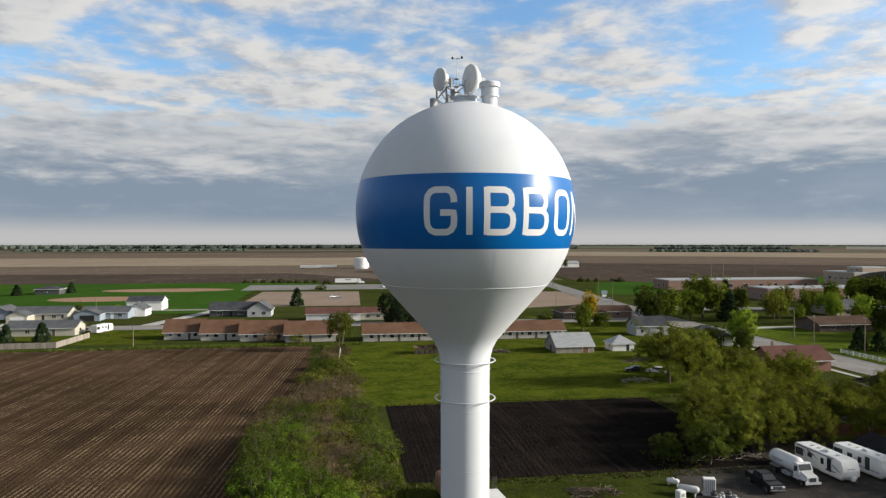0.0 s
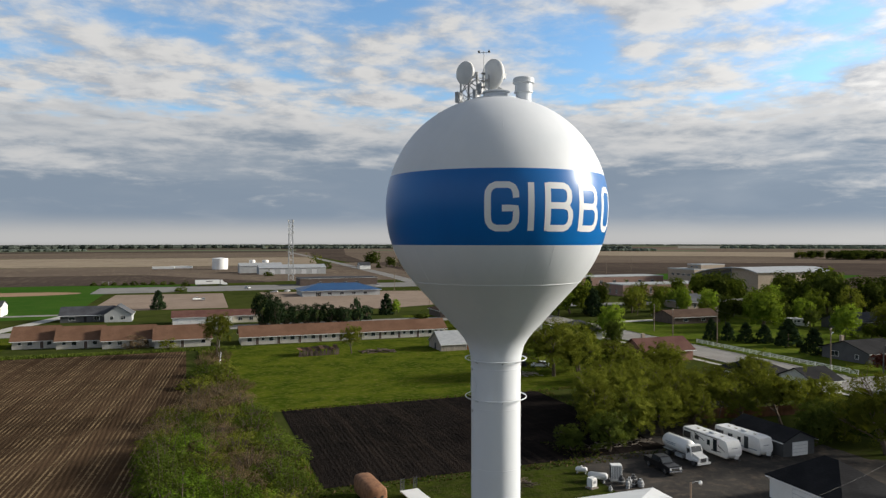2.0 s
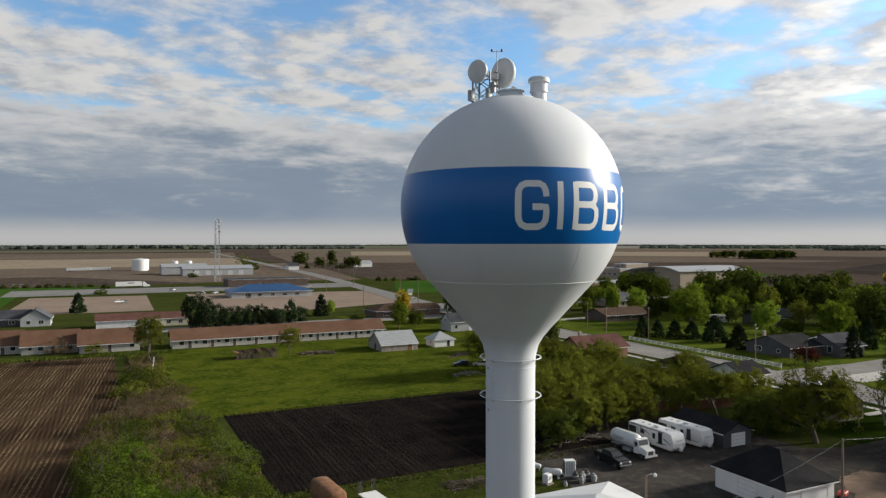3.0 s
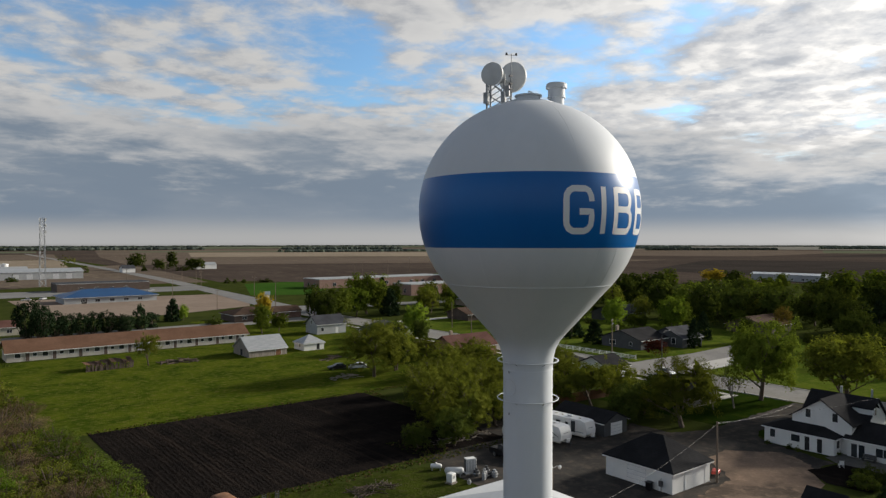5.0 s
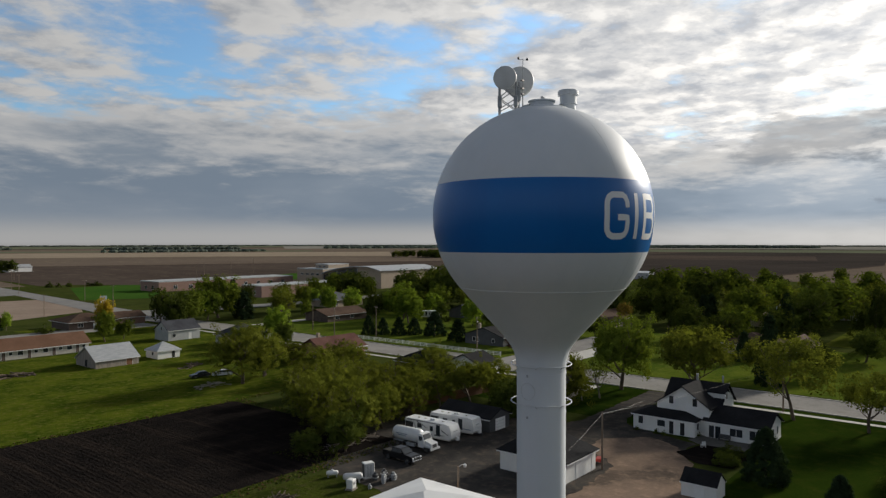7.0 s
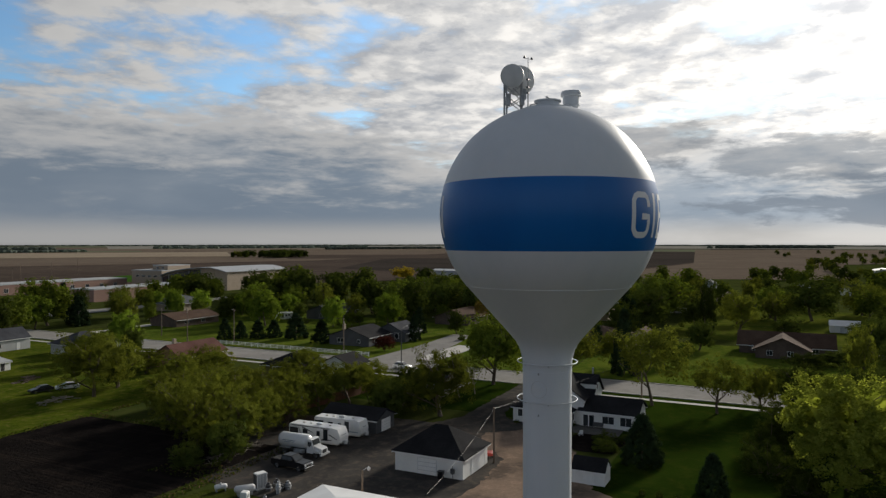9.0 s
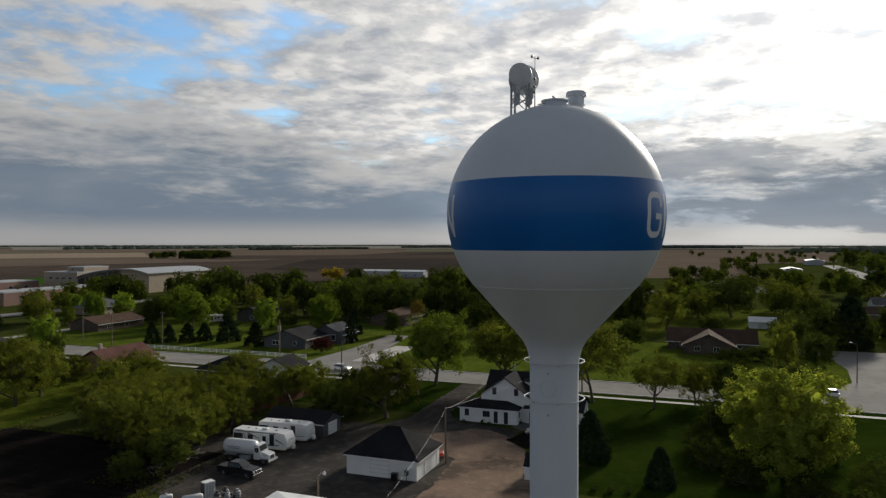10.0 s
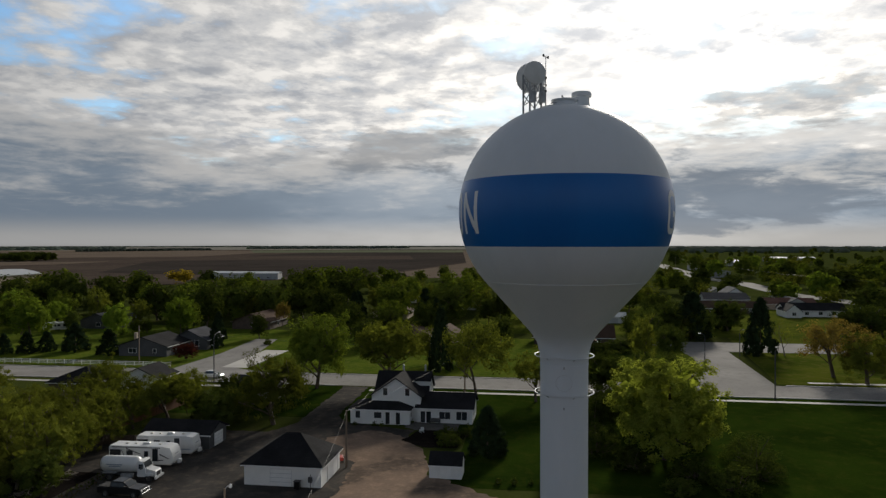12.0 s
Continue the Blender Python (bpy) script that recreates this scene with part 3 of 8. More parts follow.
sheet("field_far", reach(18, 46, 1500, 2050), 0.112, "far tan", "pale tan far field", "field")
# darker soil colour picked here for backlit ground
sheet("field_far", reach(50, 78, 1250, 1600), 0.116, "far dark", "brown far field with faint rows", "field")
sheet("field_far", reach(30, 62, 2450, 2900), 0.120, "far brown", "brown hazy far field", "field")
sheet("field_far", reach(14, 40, 2150, 2380), 0.124, "hazed green", "thin green far field", "field")
sheet("field_far", reach(66, 84, 2100, 2700), 0.128, "hazed green", "dull green far field", "field")
sheet("field_far", reach(-30, 8, 2150, 2500), 0.132, "hazed green", "thin green far field", "field")
sheet("field_far", [(850, 125), (1168, -160), (2850, -415), (2540, 320)], 0.136, "far brown", "brown far field with pale crop rows", "field")
# outermost ring of land, its colour paled to stand for horizon haze
sheet("field_far", reach(38, 118, 2950, 4850), 0.140, "hazed pale", "hazed pale farmland near the horizon", "field")
sheet("field_green_strip", [(300, 500), (470, 420), (560, 470), (420, 560)], 0.11, "sports turf", "bright green strip behind the school", "field")

# streets
sheet("road", [(122.2, -700), (134.6, -700), (134.6, 290), (122.2, 290)], 0.05, "road", "worn pale concrete street", "road")
sheet("road_side", [(134.5, -18), (184, -20), (194, -16), (196, -6), (170, -8), (152, -6), (134.5, 4)], 0.051, "road", "pale side street joining the main street", "road")
sheet("road_cross", [(183, -18.5), (182.5, -115), (201.5, -118), (202.5, -40), (202, 0), (192, 0), (192, -12)], 0.052, "road", "pale cross street", "road")
sheet("road_cross", [(340, -138), (420, -120), (536, -125), (600, -112), (1000, -136), (1000, -117), (600, -96), (536, -109), (420, -105), (340, -122)], 0.105, "road", "street running out of town", "road")
sheet("road_cul_de_sac", [(134.5, 98), (140, 108), (168, 112), (190, 116), (190, 123), (160, 121), (140, 122), (134.5, 122)], 0.051, "road", "pale side street", "road")
sheet("highway", [(118, 290), (138, 290), (140, 330), (147, 400), (154, 470), (165, 570), (174, 680), (190, 910), (262, 2000), (252, 2000), (178, 910), (162, 680), (153, 570), (142, 470), (134, 400), (126, 340)], 0.125, "highway", "grey asphalt highway out of town", "road")
sheet("road_school", [(134, 300), (150, 300), (205, 292), (330, 300), (330, 308), (210, 304), (138, 322)], 0.055, "highway", "grey street towards the school", "road")
sheet("street_motel", rect(-120, 118, 262, 275), 0.045, "road", "pale street behind the low brown-roofed block", "road")
sheet("street_far", rect(-260, -40, 331, 337), 0.05, "road", "pale street along the sports field", "road")
sheet("road_frontage", [(-60, 458), (140, 462), (146, 476), (146, 508), (-60, 512)], 0.05, "highway", "grey truck road", "road")
sheet("gravel_lot", [(-48, 345), (11, 345), (13, 440), (-45, 445)], 0.05, "gravel lot", "pinkish gravel lot", "lot")
sheet("gravel_lot", [(34, 322), (80, 318), (122, 335), (128, 350), (140, 420), (34, 440)], 0.052, "gravel lot", "pale gravel lot round the blue-roofed building", "lot")
sheet("infield", [(-116 + 26 * math.cos(i * 0.35) * 1.05 - 8, 402 + 17 * math.sin(i * 0.35)) for i in range(18)], 0.055, "clay", "reddish clay infield of a ball field", "ball field")
sheet("infield", [(-105 + 40 * math.cos(i * 0.35), 468 + 16 * math.sin(i * 0.35)) for i in range(18)], 0.055, "clay", "reddish clay infield of a far ball field", "ball field")
sheet("yard_asphalt", [(40, 58), (46, 56), (88, 53), (92, 66), (97, 68.4), (121.4, 69), (121.4, 74.5), (100, 74), (90, 73.8), (84, 76.5), (84, 92), (62, 112), (50, 108), (44, 88)], 0.04, "asphalt", "dark worn asphalt yard and drive", "yard", 0.0, 0.25)
sheet("yard_dirt", [(44, 30), (52, 28), (66, 47), (78, 50), (86, 56), (87, 60), (82, 66), (75, 65), (71, 58.5), (58, 57), (44, 60)], 0.05, "dirt", "bare reddish dirt drive", "yard", 0.0, 0.45)
sheet("lawn_yard", [(9, 56), (44, 56), (44, 86), (40, 88), (9, 90)], 0.03, "rough grass", "rough green grass round parked trailers", "lawn", 0.0, 0.4)


def kerb(x0, x1, y0, y1):
    setting("kerb", Shape().box(x0, x1, y0, y1, 0, 0.17), "concrete", "pale concrete kerb", "kerb")


kerb(121.85, 122.2, -300, 67.5)
kerb(121.85, 122.2, 76, 260)
kerb(134.6, 134.95, -300, -20)
kerb(134.6, 134.95, 6, 96)
kerb(134.6, 134.95, 124, 285)
for x0, x1, y0, y1 in ((117.6, 119.0, -200, 68), (117.6, 119.0, 86.4, 250), (138.2, 139.6, -200, -26), (112.0, 119.0, 84.5, 86.2)):
    sheet("pavement", rect(x0, x1, y0, y1), 0.06, "concrete", "narrow concrete pavement", "pavement", 0.06)
sheet("drive", rect(139.6, 168, 104, 111), 0.07, "concrete", "concrete drive of the grey house", "drive")
sheet("drive", [(-72, 275), (-66, 275), (-50, 330), (-56, 330)], 0.055, "concrete", "pale concrete drive", "drive")
sheet("drive", rect(-124, -112, 276, 292), 0.055, "concrete", "pale concrete drive before garages", "drive")
sheet("drive", rect(140, 188, 233, 238), 0.06, "concrete", "pale drive of a brown house", "drive")

# woods along the horizon, their leaf colour paled to give distance haze
def far_woods(name, x0, y0, x1, y1, height, seed, width=60.0, r0=16, r1=40):
    rnd = random.Random(seed)
    s = Shape()
    long = math.hypot(x1 - x0, y1 - y0)
    for i in range(int(long * 18 / (r0 + r1) ** 1.2)):
        t = rnd.random()
        x, y = x0 + (x1 - x0) * t + rnd.uniform(-width, width), y0 + (y1 - y0) * t + rnd.uniform(-width, width)
        h, r = height * rnd.uniform(0.7, 1.0), rnd.uniform(r0, r1)
        ring = [[(x + r * c * math.cos(a * 1.047 + i) * rnd.uniform(0.8, 1.1), y + r * c * math.sin(a * 1.047 + i), z * h) for a in range(6)]
                for c, z in ((0.9, 0), (1.0, 0.35), (0.85, 0.7), (0.4, 1.0))]
        s.loft(ring, True)
    tagged(part(name, s, "hazed wood"), "distant belt of green woodland, paled for haze", "woodland", "", "stuff")


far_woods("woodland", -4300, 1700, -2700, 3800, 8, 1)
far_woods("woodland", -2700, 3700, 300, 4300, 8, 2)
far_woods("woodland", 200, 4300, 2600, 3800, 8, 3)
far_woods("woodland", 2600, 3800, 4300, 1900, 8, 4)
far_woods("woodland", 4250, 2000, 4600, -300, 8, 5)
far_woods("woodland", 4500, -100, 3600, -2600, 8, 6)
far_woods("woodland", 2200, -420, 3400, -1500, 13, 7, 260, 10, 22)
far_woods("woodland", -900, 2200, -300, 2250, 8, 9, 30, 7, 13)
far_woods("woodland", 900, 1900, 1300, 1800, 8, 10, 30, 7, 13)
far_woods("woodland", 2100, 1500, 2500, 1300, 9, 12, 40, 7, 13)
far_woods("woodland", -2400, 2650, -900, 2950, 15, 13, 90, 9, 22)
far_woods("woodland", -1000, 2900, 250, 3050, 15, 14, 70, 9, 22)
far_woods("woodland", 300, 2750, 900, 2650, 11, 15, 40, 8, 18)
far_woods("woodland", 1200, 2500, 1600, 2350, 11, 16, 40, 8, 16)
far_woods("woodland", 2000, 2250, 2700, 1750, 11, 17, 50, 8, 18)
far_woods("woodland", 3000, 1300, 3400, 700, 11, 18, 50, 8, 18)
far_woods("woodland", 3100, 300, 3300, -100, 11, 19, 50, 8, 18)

# ---- water tower ----
TX, TY, TZ, R = 5.62, 31.02, 32.52, 4.8
tower = thing("water_tower", pose(TX, TY, 0), "white welded steel water tower with a blue lettered band", "water tower")


def ball(z0, z1, n=24, r=R):
    """The sphere's outline between two heights over its centre."""
    a, b = math.asin(z0 / r), math.asin(z1 / r)
    return [(r * math.cos(a + (b - a) * i / n), TZ + r * math.sin(a + (b - a) * i / n)) for i in range(n + 1)]


BAND_LOW, BAND_TOP = -1.57, 1.32
part("upper_shell", Shape().lathe(ball(BAND_TOP, R * 0.9999, 28), 96), "tank white", tower, smooth=True)
part("band", Shape().lathe(ball(BAND_LOW, BAND_TOP, 16), 96), "tank blue", tower, "glossy blue painted band", smooth=True)
part("lower_shell", Shape().lathe(ball(-3.15, BAND_LOW, 10), 96), "tank white", tower, smooth=True)
neck = [(math.sqrt(R * R - 3.15 ** 2), TZ - 3.15), (2.98, TZ - 3.86), (2.30, TZ - 4.62), (1.72, TZ - 5.26), (1.42, TZ - 5.62), (1.22, TZ - 5.98), (1.115, TZ - 6.4), (1.08, TZ - 6.85)]
part("cone", Shape().lathe(neck, 96), "tank white", tower, smooth=True)
part("column", Shape().lathe([(1.08, TZ - 6.85), (1.075, TZ - 9.0), (1.075, 6.0), (1.075, 3.6), (1.5, 2.2), (2.1, 0.9), (2.35, 0.0)], 72), "tank white", tower, smooth=True)
for r, z in ((3.64, -3.13), (1.10, -6.9), (1.083, -8.62), (1.08, -11.2), (1.08, -13.9), (1.08, -17.0)):
    part("weld_seam", Shape().lathe([(r, TZ + z - 0.02), (r + 0.008, TZ + z), (r, TZ + z + 0.02)], 72), "tank white", tower, smooth=True)
for a in (262, 275, 40, 130, 200):
    pts = [(math.cos(radians(a)) * (rr + 0.001), math.sin(radians(a)) * (rr + 0.001), z) for rr, z in ball(-3.1, -1.55, 8)]
    part("weld_seam", Shape().tube(pts, 0.003, 5), "tank white", tower)
for a in (250, 318, 30, 110, 185):
    pts = [(math.cos(radians(a)) * (rr + 0.001), math.sin(radians(a)) * (rr + 0.001), z) for rr, z in ball(1.42, 4.5, 14)]
    part("weld_seam", Shape().tube(pts, 0.002, 5), "tank white", tower)


def torus(shape, r, thick, z, n=48, tilt=0.0, a0=0.0, a1=2 * math.pi, at=(0, 0)):
    pts = [(at[0] + r * math.cos(a0 + (a1 - a0) * i / n), at[1] + r * math.sin(a0 + (a1 - a0) * i / n), z + tilt * math.cos(a0 + (a1 - a0) * i / n)) for i in range(n + 1)]
    return shape.tube(pts, thick, 6, caps=False)


for z in (-6.52, -8.18):
    hoop = part("cable_hoop", torus(Shape(), 1.33, 0.022, TZ + z), "tank white", tower, "thin white steel hoop round the column", smooth=True)
    for i in range(6):
        a = i * math.pi / 3 + 0.35
        part("standoff", Shape().tube([(1.06 * math.cos(a), 1.06 * math.sin(a), TZ + z - 0.14), (1.33 * math.cos(a), 1.33 * math.sin(a), TZ + z)], 0.015, 5), "galvanised", hoop)
# round access plate on the column
a = radians(178)
plate = Shape()
ring = [(1.098 * math.cos(a + 0.33 * math.cos(t) ), 1.098 * math.sin(a + 0.33 * math.cos(t)), TZ - 7.62 + 0.36 * math.sin(t)) for t in [i * math.pi / 16 for i in range(33)]]
part("access_plate", plate.tube(ring, 0.009, 5, caps=False), "door grey", tower, "round bolted access plate", smooth=True)
# small lamp stubs below the hoops
for z in (-6.95, -8.75):
    part("bolt", Shape().box(-0.03, 0.03, -0.03, 0.03, -0.05, 0.05), "grey paint", tower, at=pose(1.09 * math.cos(a), 1.09 * math.sin(a), TZ + z))

# letters: strokes bent onto the sphere; x to the right, y up, in units of the letter's width and height
STROKE = {
    "G": [[(1.0, 0.70), (0.985, 0.83), (0.90, 0.95), (0.75, 1.0), (0.28, 1.0), (0.12, 0.95), (0.02, 0.85), (0.0, 0.72), (0.0, 0.28), (0.02, 0.15), (0.12, 0.05), (0.28, 0.0), (0.72, 0.0), (0.88, 0.05), (0.98, 0.15), (1.0, 0.28), (1.0, 0.46), (0.50, 0.46)]],
    "I": [[(0.5, -0.06), (0.5, 1.06)]],
    "B": [[(0.0, -0.06), (0.0, 1.06)], [(0.0, 1.0), (0.68, 1.0), (0.83, 0.96), (0.92, 0.87), (0.94, 0.77), (0.92, 0.66), (0.83, 0.57), (0.68, 0.53), (0.0, 0.53)],
          [(0.68, 0.53), (0.86, 0.49), (0.97, 0.40), (1.0, 0.27), (0.97, 0.13), (0.86, 0.04), (0.70, 0.0), (0.0, 0.0)]],
    "O": [[(0.0, 0.5), (0.0, 0.72), (0.02, 0.85), (0.12, 0.95), (0.28, 1.0), (0.72, 1.0), (0.88, 0.95), (0.98, 0.85), (1.0, 0.72), (1.0, 0.28), (0.98, 0.15), (0.88, 0.05), (0.72, 0.0), (0.28, 0.0), (0.12, 0.05), (0.02, 0.15), (0.0, 0.28), (0.0, 0.5)]],
    "N": [[(0.0, -0.06), (0.0, 1.06)], [(1.0, -0.06), (1.0, 1.06)], [(0.0, 1.0), (1.0, 0.0)]],
}


def letter(char, a0, a1, low=-1.05, top=0.80, stroke=0.245):
    """One painted letter between two bearings (degrees) on the band."""
    s = Shape()
    wide = radians(a1 - a0) * R * 0.98
    tall = top - low
    for depth, path in enumerate(STROKE[char]):
        line = [Vector((stroke / 2 + x * (wide - stroke), stroke / 2 + y * (tall - stroke), 0)) for x, y in path]
        fine = [line[0]]
        for p, q in zip(line, line[1:]):
            steps = max(1, int((q - p).length / 0.14))
            fine += [p.lerp(q, (i + 1) / steps) for i in range(steps)]
        closed = (line[0] - line[-1]).length < 1e-6
        left, right = [], []
        for i, p in enumerate(fine):
            prev = fine[i - 1] if i else (fine[-2] if closed else p)
            nxt = fine[i + 1] if i + 1 < len(fine) else (fine[1] if closed else p)
            d = (nxt - prev).normalized()
            across = Vector((-d.y, d.x, 0)) * stroke / 2
            left.append(p + across), right.append(p - across)
        bent = []
        for row in (left, right):
            out = []
            for p in row:
                z = low + p.y
                r = math.sqrt(R * R - z * z)
                b = radians(a0) + p.x / R
                lift = 1.0 + (0.004 + 0.002 * depth) / R
                out.append((r * lift * math.cos(b), r * lift * math.sin(b), TZ + z * lift))
            bent.append(out)
        s.loft(bent, loop=False)
    part("letter", s, "letter white", tower, "white painted letter " + char, smooth=True)


for turn in (0.0, -212.5):
    for char, a0, a1 in (("G", 240.7, 256.6), ("I", 260.0, 264.2), ("B", 268.3, 284.0), ("B", 287.5, 303.3), ("O", 307.2, 322.8), ("N", 326.4, 342.2)):
        if char == "I":
            a0, a1 = 260.2, 263.3
        letter(char, a0 + turn, a1 + turn)

# crown of the tank
top = TZ + R
part("crown_ring", Shape().lathe([(1.15, top - 0.17), (1.15, top - 0.10), (0.7, top + 0.0), (0.0, top + 0.03)], 40), "tank white", tower, smooth=False)
hatch = part("hatch", Shape().lathe([(0.52, top - 0.05), (0.52, top + 0.20), (0.60, top + 0.21), (0.60, top + 0.27), (0.0, top + 0.33)], 32), "tank white", tower, "round white roof hatch")
part("hatch_lever", Shape().tube([(0.1, 0.1, top + 0.3), (0.15, 0.12, top + 0.5), (0.30, 0.05, top + 0.46)], 0.03, 5), "galvanised", hatch)
part("hatch_lever", Shape().tube([(0.16, 0.0, top + 0.30), (0.2, 0.1, top + 0.52)], 0.025, 5), "galvanised", hatch)
v = (0.93, -0.80, 0)
part("vent", Shape().lathe([(0.33, top - 0.35), (0.33, top + 0.14), (0.40, top + 0.14), (0.40, top + 0.19), (0.37, top + 0.19), (0.37, top + 0.55), (0.46, top + 0.56), (0.46, top + 0.72), (0.42, top + 0.78), (0.0, top + 0.80)], 36, at=v), "tank white", tower, "round white roof vent with a cap")
part("rail", Shape().tube([(-0.62, 0.62, top + 0.02), (-0.30, 0.30, top + 0.14), (0.0, 0.1, top + 0.2)], 0.03, 5), "galvanised", tower)

mount = thing("antenna_mount", pose(TX, TY, 0), "grey lattice antenna mount on the tank roof", "antenna mount")


def roof_z(x, y):
    return TZ + math.sqrt(max(R * R - x * x - y * y, 0))


legs = ((-1.05, 1.55), (-0.45, 1.05), (-0.55, 1.85), (0.25, 1.35))
for x, y in legs:
    part("leg", Shape().tube([(x, y, roof_z(x, y) - 0.05), (x, y, top + 1.35)], 0.045, 6), "galvanised", mount)
for (x, y), (u, w) in ((legs[0], legs[1]), (legs[1], legs[3]), (legs[3], legs[2]), (legs[2], legs[0])):
    for za, zb in ((0.05, 0.55), (0.55, 0.05), (0.55, 1.2), (1.2, 0.55), (1.2, 1.2)):
        part("brace", Shape().tube([(x, y, top + za - 0.1), (u, w, top + zb - 0.1)], 0.022, 5), "galvanised", mount)
for x, y, z, w in ((-1.18, 1.42, 0.22, 0.20), (-0.52, 1.02, 0.30, 0.16), (-0.3, 1.0, 0.6, 0.10)):
    part("radio_box", Shape().bevel_box(-w, w, -0.09, 0.09, -0.24, 0.24, 0.02), "galvanised", mount, "small grey radio box", at=pose(x, y, top + z, 0, 0, 30))


def dish(x, y, z, r, bearing, deep):
    """A drum-shaped microwave dish; bearing: the way it faces, in degrees from +x."""
    at = pose(TX + x, TY + y, z) @ Matrix.Rotation(radians(bearing), 4, "Z") @ Matrix.Rotation(radians(90), 4, "Y")
    d = thing("microwave_dish", at, "white drum-shaped microwave dish on the tank roof", "antenna", "antennas on the tank roof")
    part("drum", Shape().lathe([(0.12, -deep - 0.12), (r * 0.55, -deep), (r * 0.96, -deep * 0.35), (r, -deep * 0.2), (r, 0.0), (r * 0.97, 0.03)], 36), "radome", d, smooth=True)
    part("radome", Shape().lathe([(r * 0.97, 0.03), (r * 0.7, 0.07), (r * 0.35, 0.095), (0.0, 0.10)], 36), "radome", d, "pale radome cover", smooth=True)
    part("bracket", Shape().box(-0.12, 0.12, -0.12, 0.12, -deep - 0.35, -deep - 0.05), "galvanised", d)


dish(-0.95, 1.32, top + 1.33, 0.52, 205, 0.34)
dish(0.48, 1.52, top + 1.42, 0.70, 198, 0.42)
gauge = thing("anemometer", pose(TX - 0.21, TY + 0.85, top - 0.1), "thin mast with a cup anemometer and vane", "anemometer")
part("mast", Shape().tube([(0, 0, 0), (0, 0, 2.35)], [0.03, 0.014], 6), "galvanised", gauge)
part("arm", Shape().tube([(-0.2, 0.1, 2.28), (0.2, -0.1, 2.28)], 0.012, 5), "galvanised", gauge)
for x, y in ((-0.2, 0.1), (0.2, -0.1)):
    part("cup", Shape().lathe([(0.0, 2.26), (0.05, 2.28), (0.05, 2.36), (0.0, 2.40)], 10, at=(x, y, 0)), "dark metal", gauge, smooth=True)
for z in (0.75, 1.0, 1.35):
    part("clamp", Shape().box(-0.12, 0.05, -0.05, 0.05, z - 0.03, z + 0.03), "dark metal", gauge)

# ---- buildings ----
def opening(parent, side, u, z, w, h, kind, dx, dy):
    """A window or door, proud of the wall; dx, dy: half the wall's length and depth."""
    at = {"S": pose(u, -dy, z), "N": pose(u, dy, z, 0, 0, 180), "W": pose(-dx, u, z, 0, 0, -90), "E": pose(dx, u, z, 0, 0, 90)}[side]
    if kind == "win":
        t = 0.07
        f = Shape().box(-w / 2 - t, w / 2 + t, -0.06, 0.02, -t, 0.0).box(-w / 2 - t, w / 2 + t, -0.06, 0.02, h, h + t)
        f.box(-w / 2 - t, -w / 2, -0.06, 0.02, 0.0, h).box(w / 2, w / 2 + t, -0.06, 0.02, 0.0, h)
        if w > 1.3:
            f.box(-0.03, 0.03, -0.05, 0.02, 0.0, h)
        win = part("window", f, "white paint", parent, at=at)
        part("pane", Shape().box(-w / 2, w / 2, -0.025, 0.02, 0.0, h), "glass", win)
    elif kind == "garage":
        d = Shape().box(-w / 2, w / 2, -0.035, 0.02, 0.0, h)
        door = part("garage_door", d, "door grey", parent, at=at)
        for i in range(4):
            part("panel", Shape().box(-w / 2 + 0.06, w / 2 - 0.06, -0.06, -0.03, h * (i + 0.08) / 4, h * (i + 0.92) / 4), "white paint", door)
    elif kind == "dark":
        part("doorway", Shape().box(-w / 2, w / 2, -0.02, 0.02, 0.0, h), "dark", parent, "open dark doorway", at=at)
    elif kind == "shutter":
        part("shutter", Shape().box(-w / 2, w / 2, -0.05, 0.02, 0.0, h), "dark", parent, at=at)
    else:
        f = Shape().box(-w / 2 - 0.08, -w / 2, -0.06, 0.02, 0.0, h + 0.08).box(w / 2, w / 2 + 0.08, -0.06, 0.02, 0.0, h + 0.08).box(-w / 2, w / 2, -0.06, 0.02, h, h + 0.08)
        door = part("door", Shape().box(-w / 2, w / 2, -0.03, 0.02, 0.0, h), kind, parent, at=at)
        part("door_frame", f, "white paint", door)


def walls(dx, dy, eave, rise, ridge):
    """Outside walls with their gables."""
    s = Shape().box(-dx, dx, -dy, dy, 0, eave)
    if ridge == "x":
        for x in (-dx, dx):
            q = x - math.copysign(0.2, x)
            s.add([(x, -dy, eave), (x, dy, eave), (x, 0, eave + rise), (q, -dy, eave), (q, dy, eave), (q, 0, eave + rise)], [(0, 1, 2), (3, 5, 4), (0, 2, 5, 3), (1, 4, 5, 2)])
    elif ridge == "y":
        for y in (-dy, dy):
            q = y - math.copysign(0.2, y)
            s.add([(-dx, y, eave), (dx, y, eave), (0, y, eave + rise), (-dx, q, eave), (dx, q, eave), (0, q, eave + rise)], [(0, 1, 2), (3, 5, 4), (0, 2, 5, 3), (1, 4, 5, 2)])
    return s


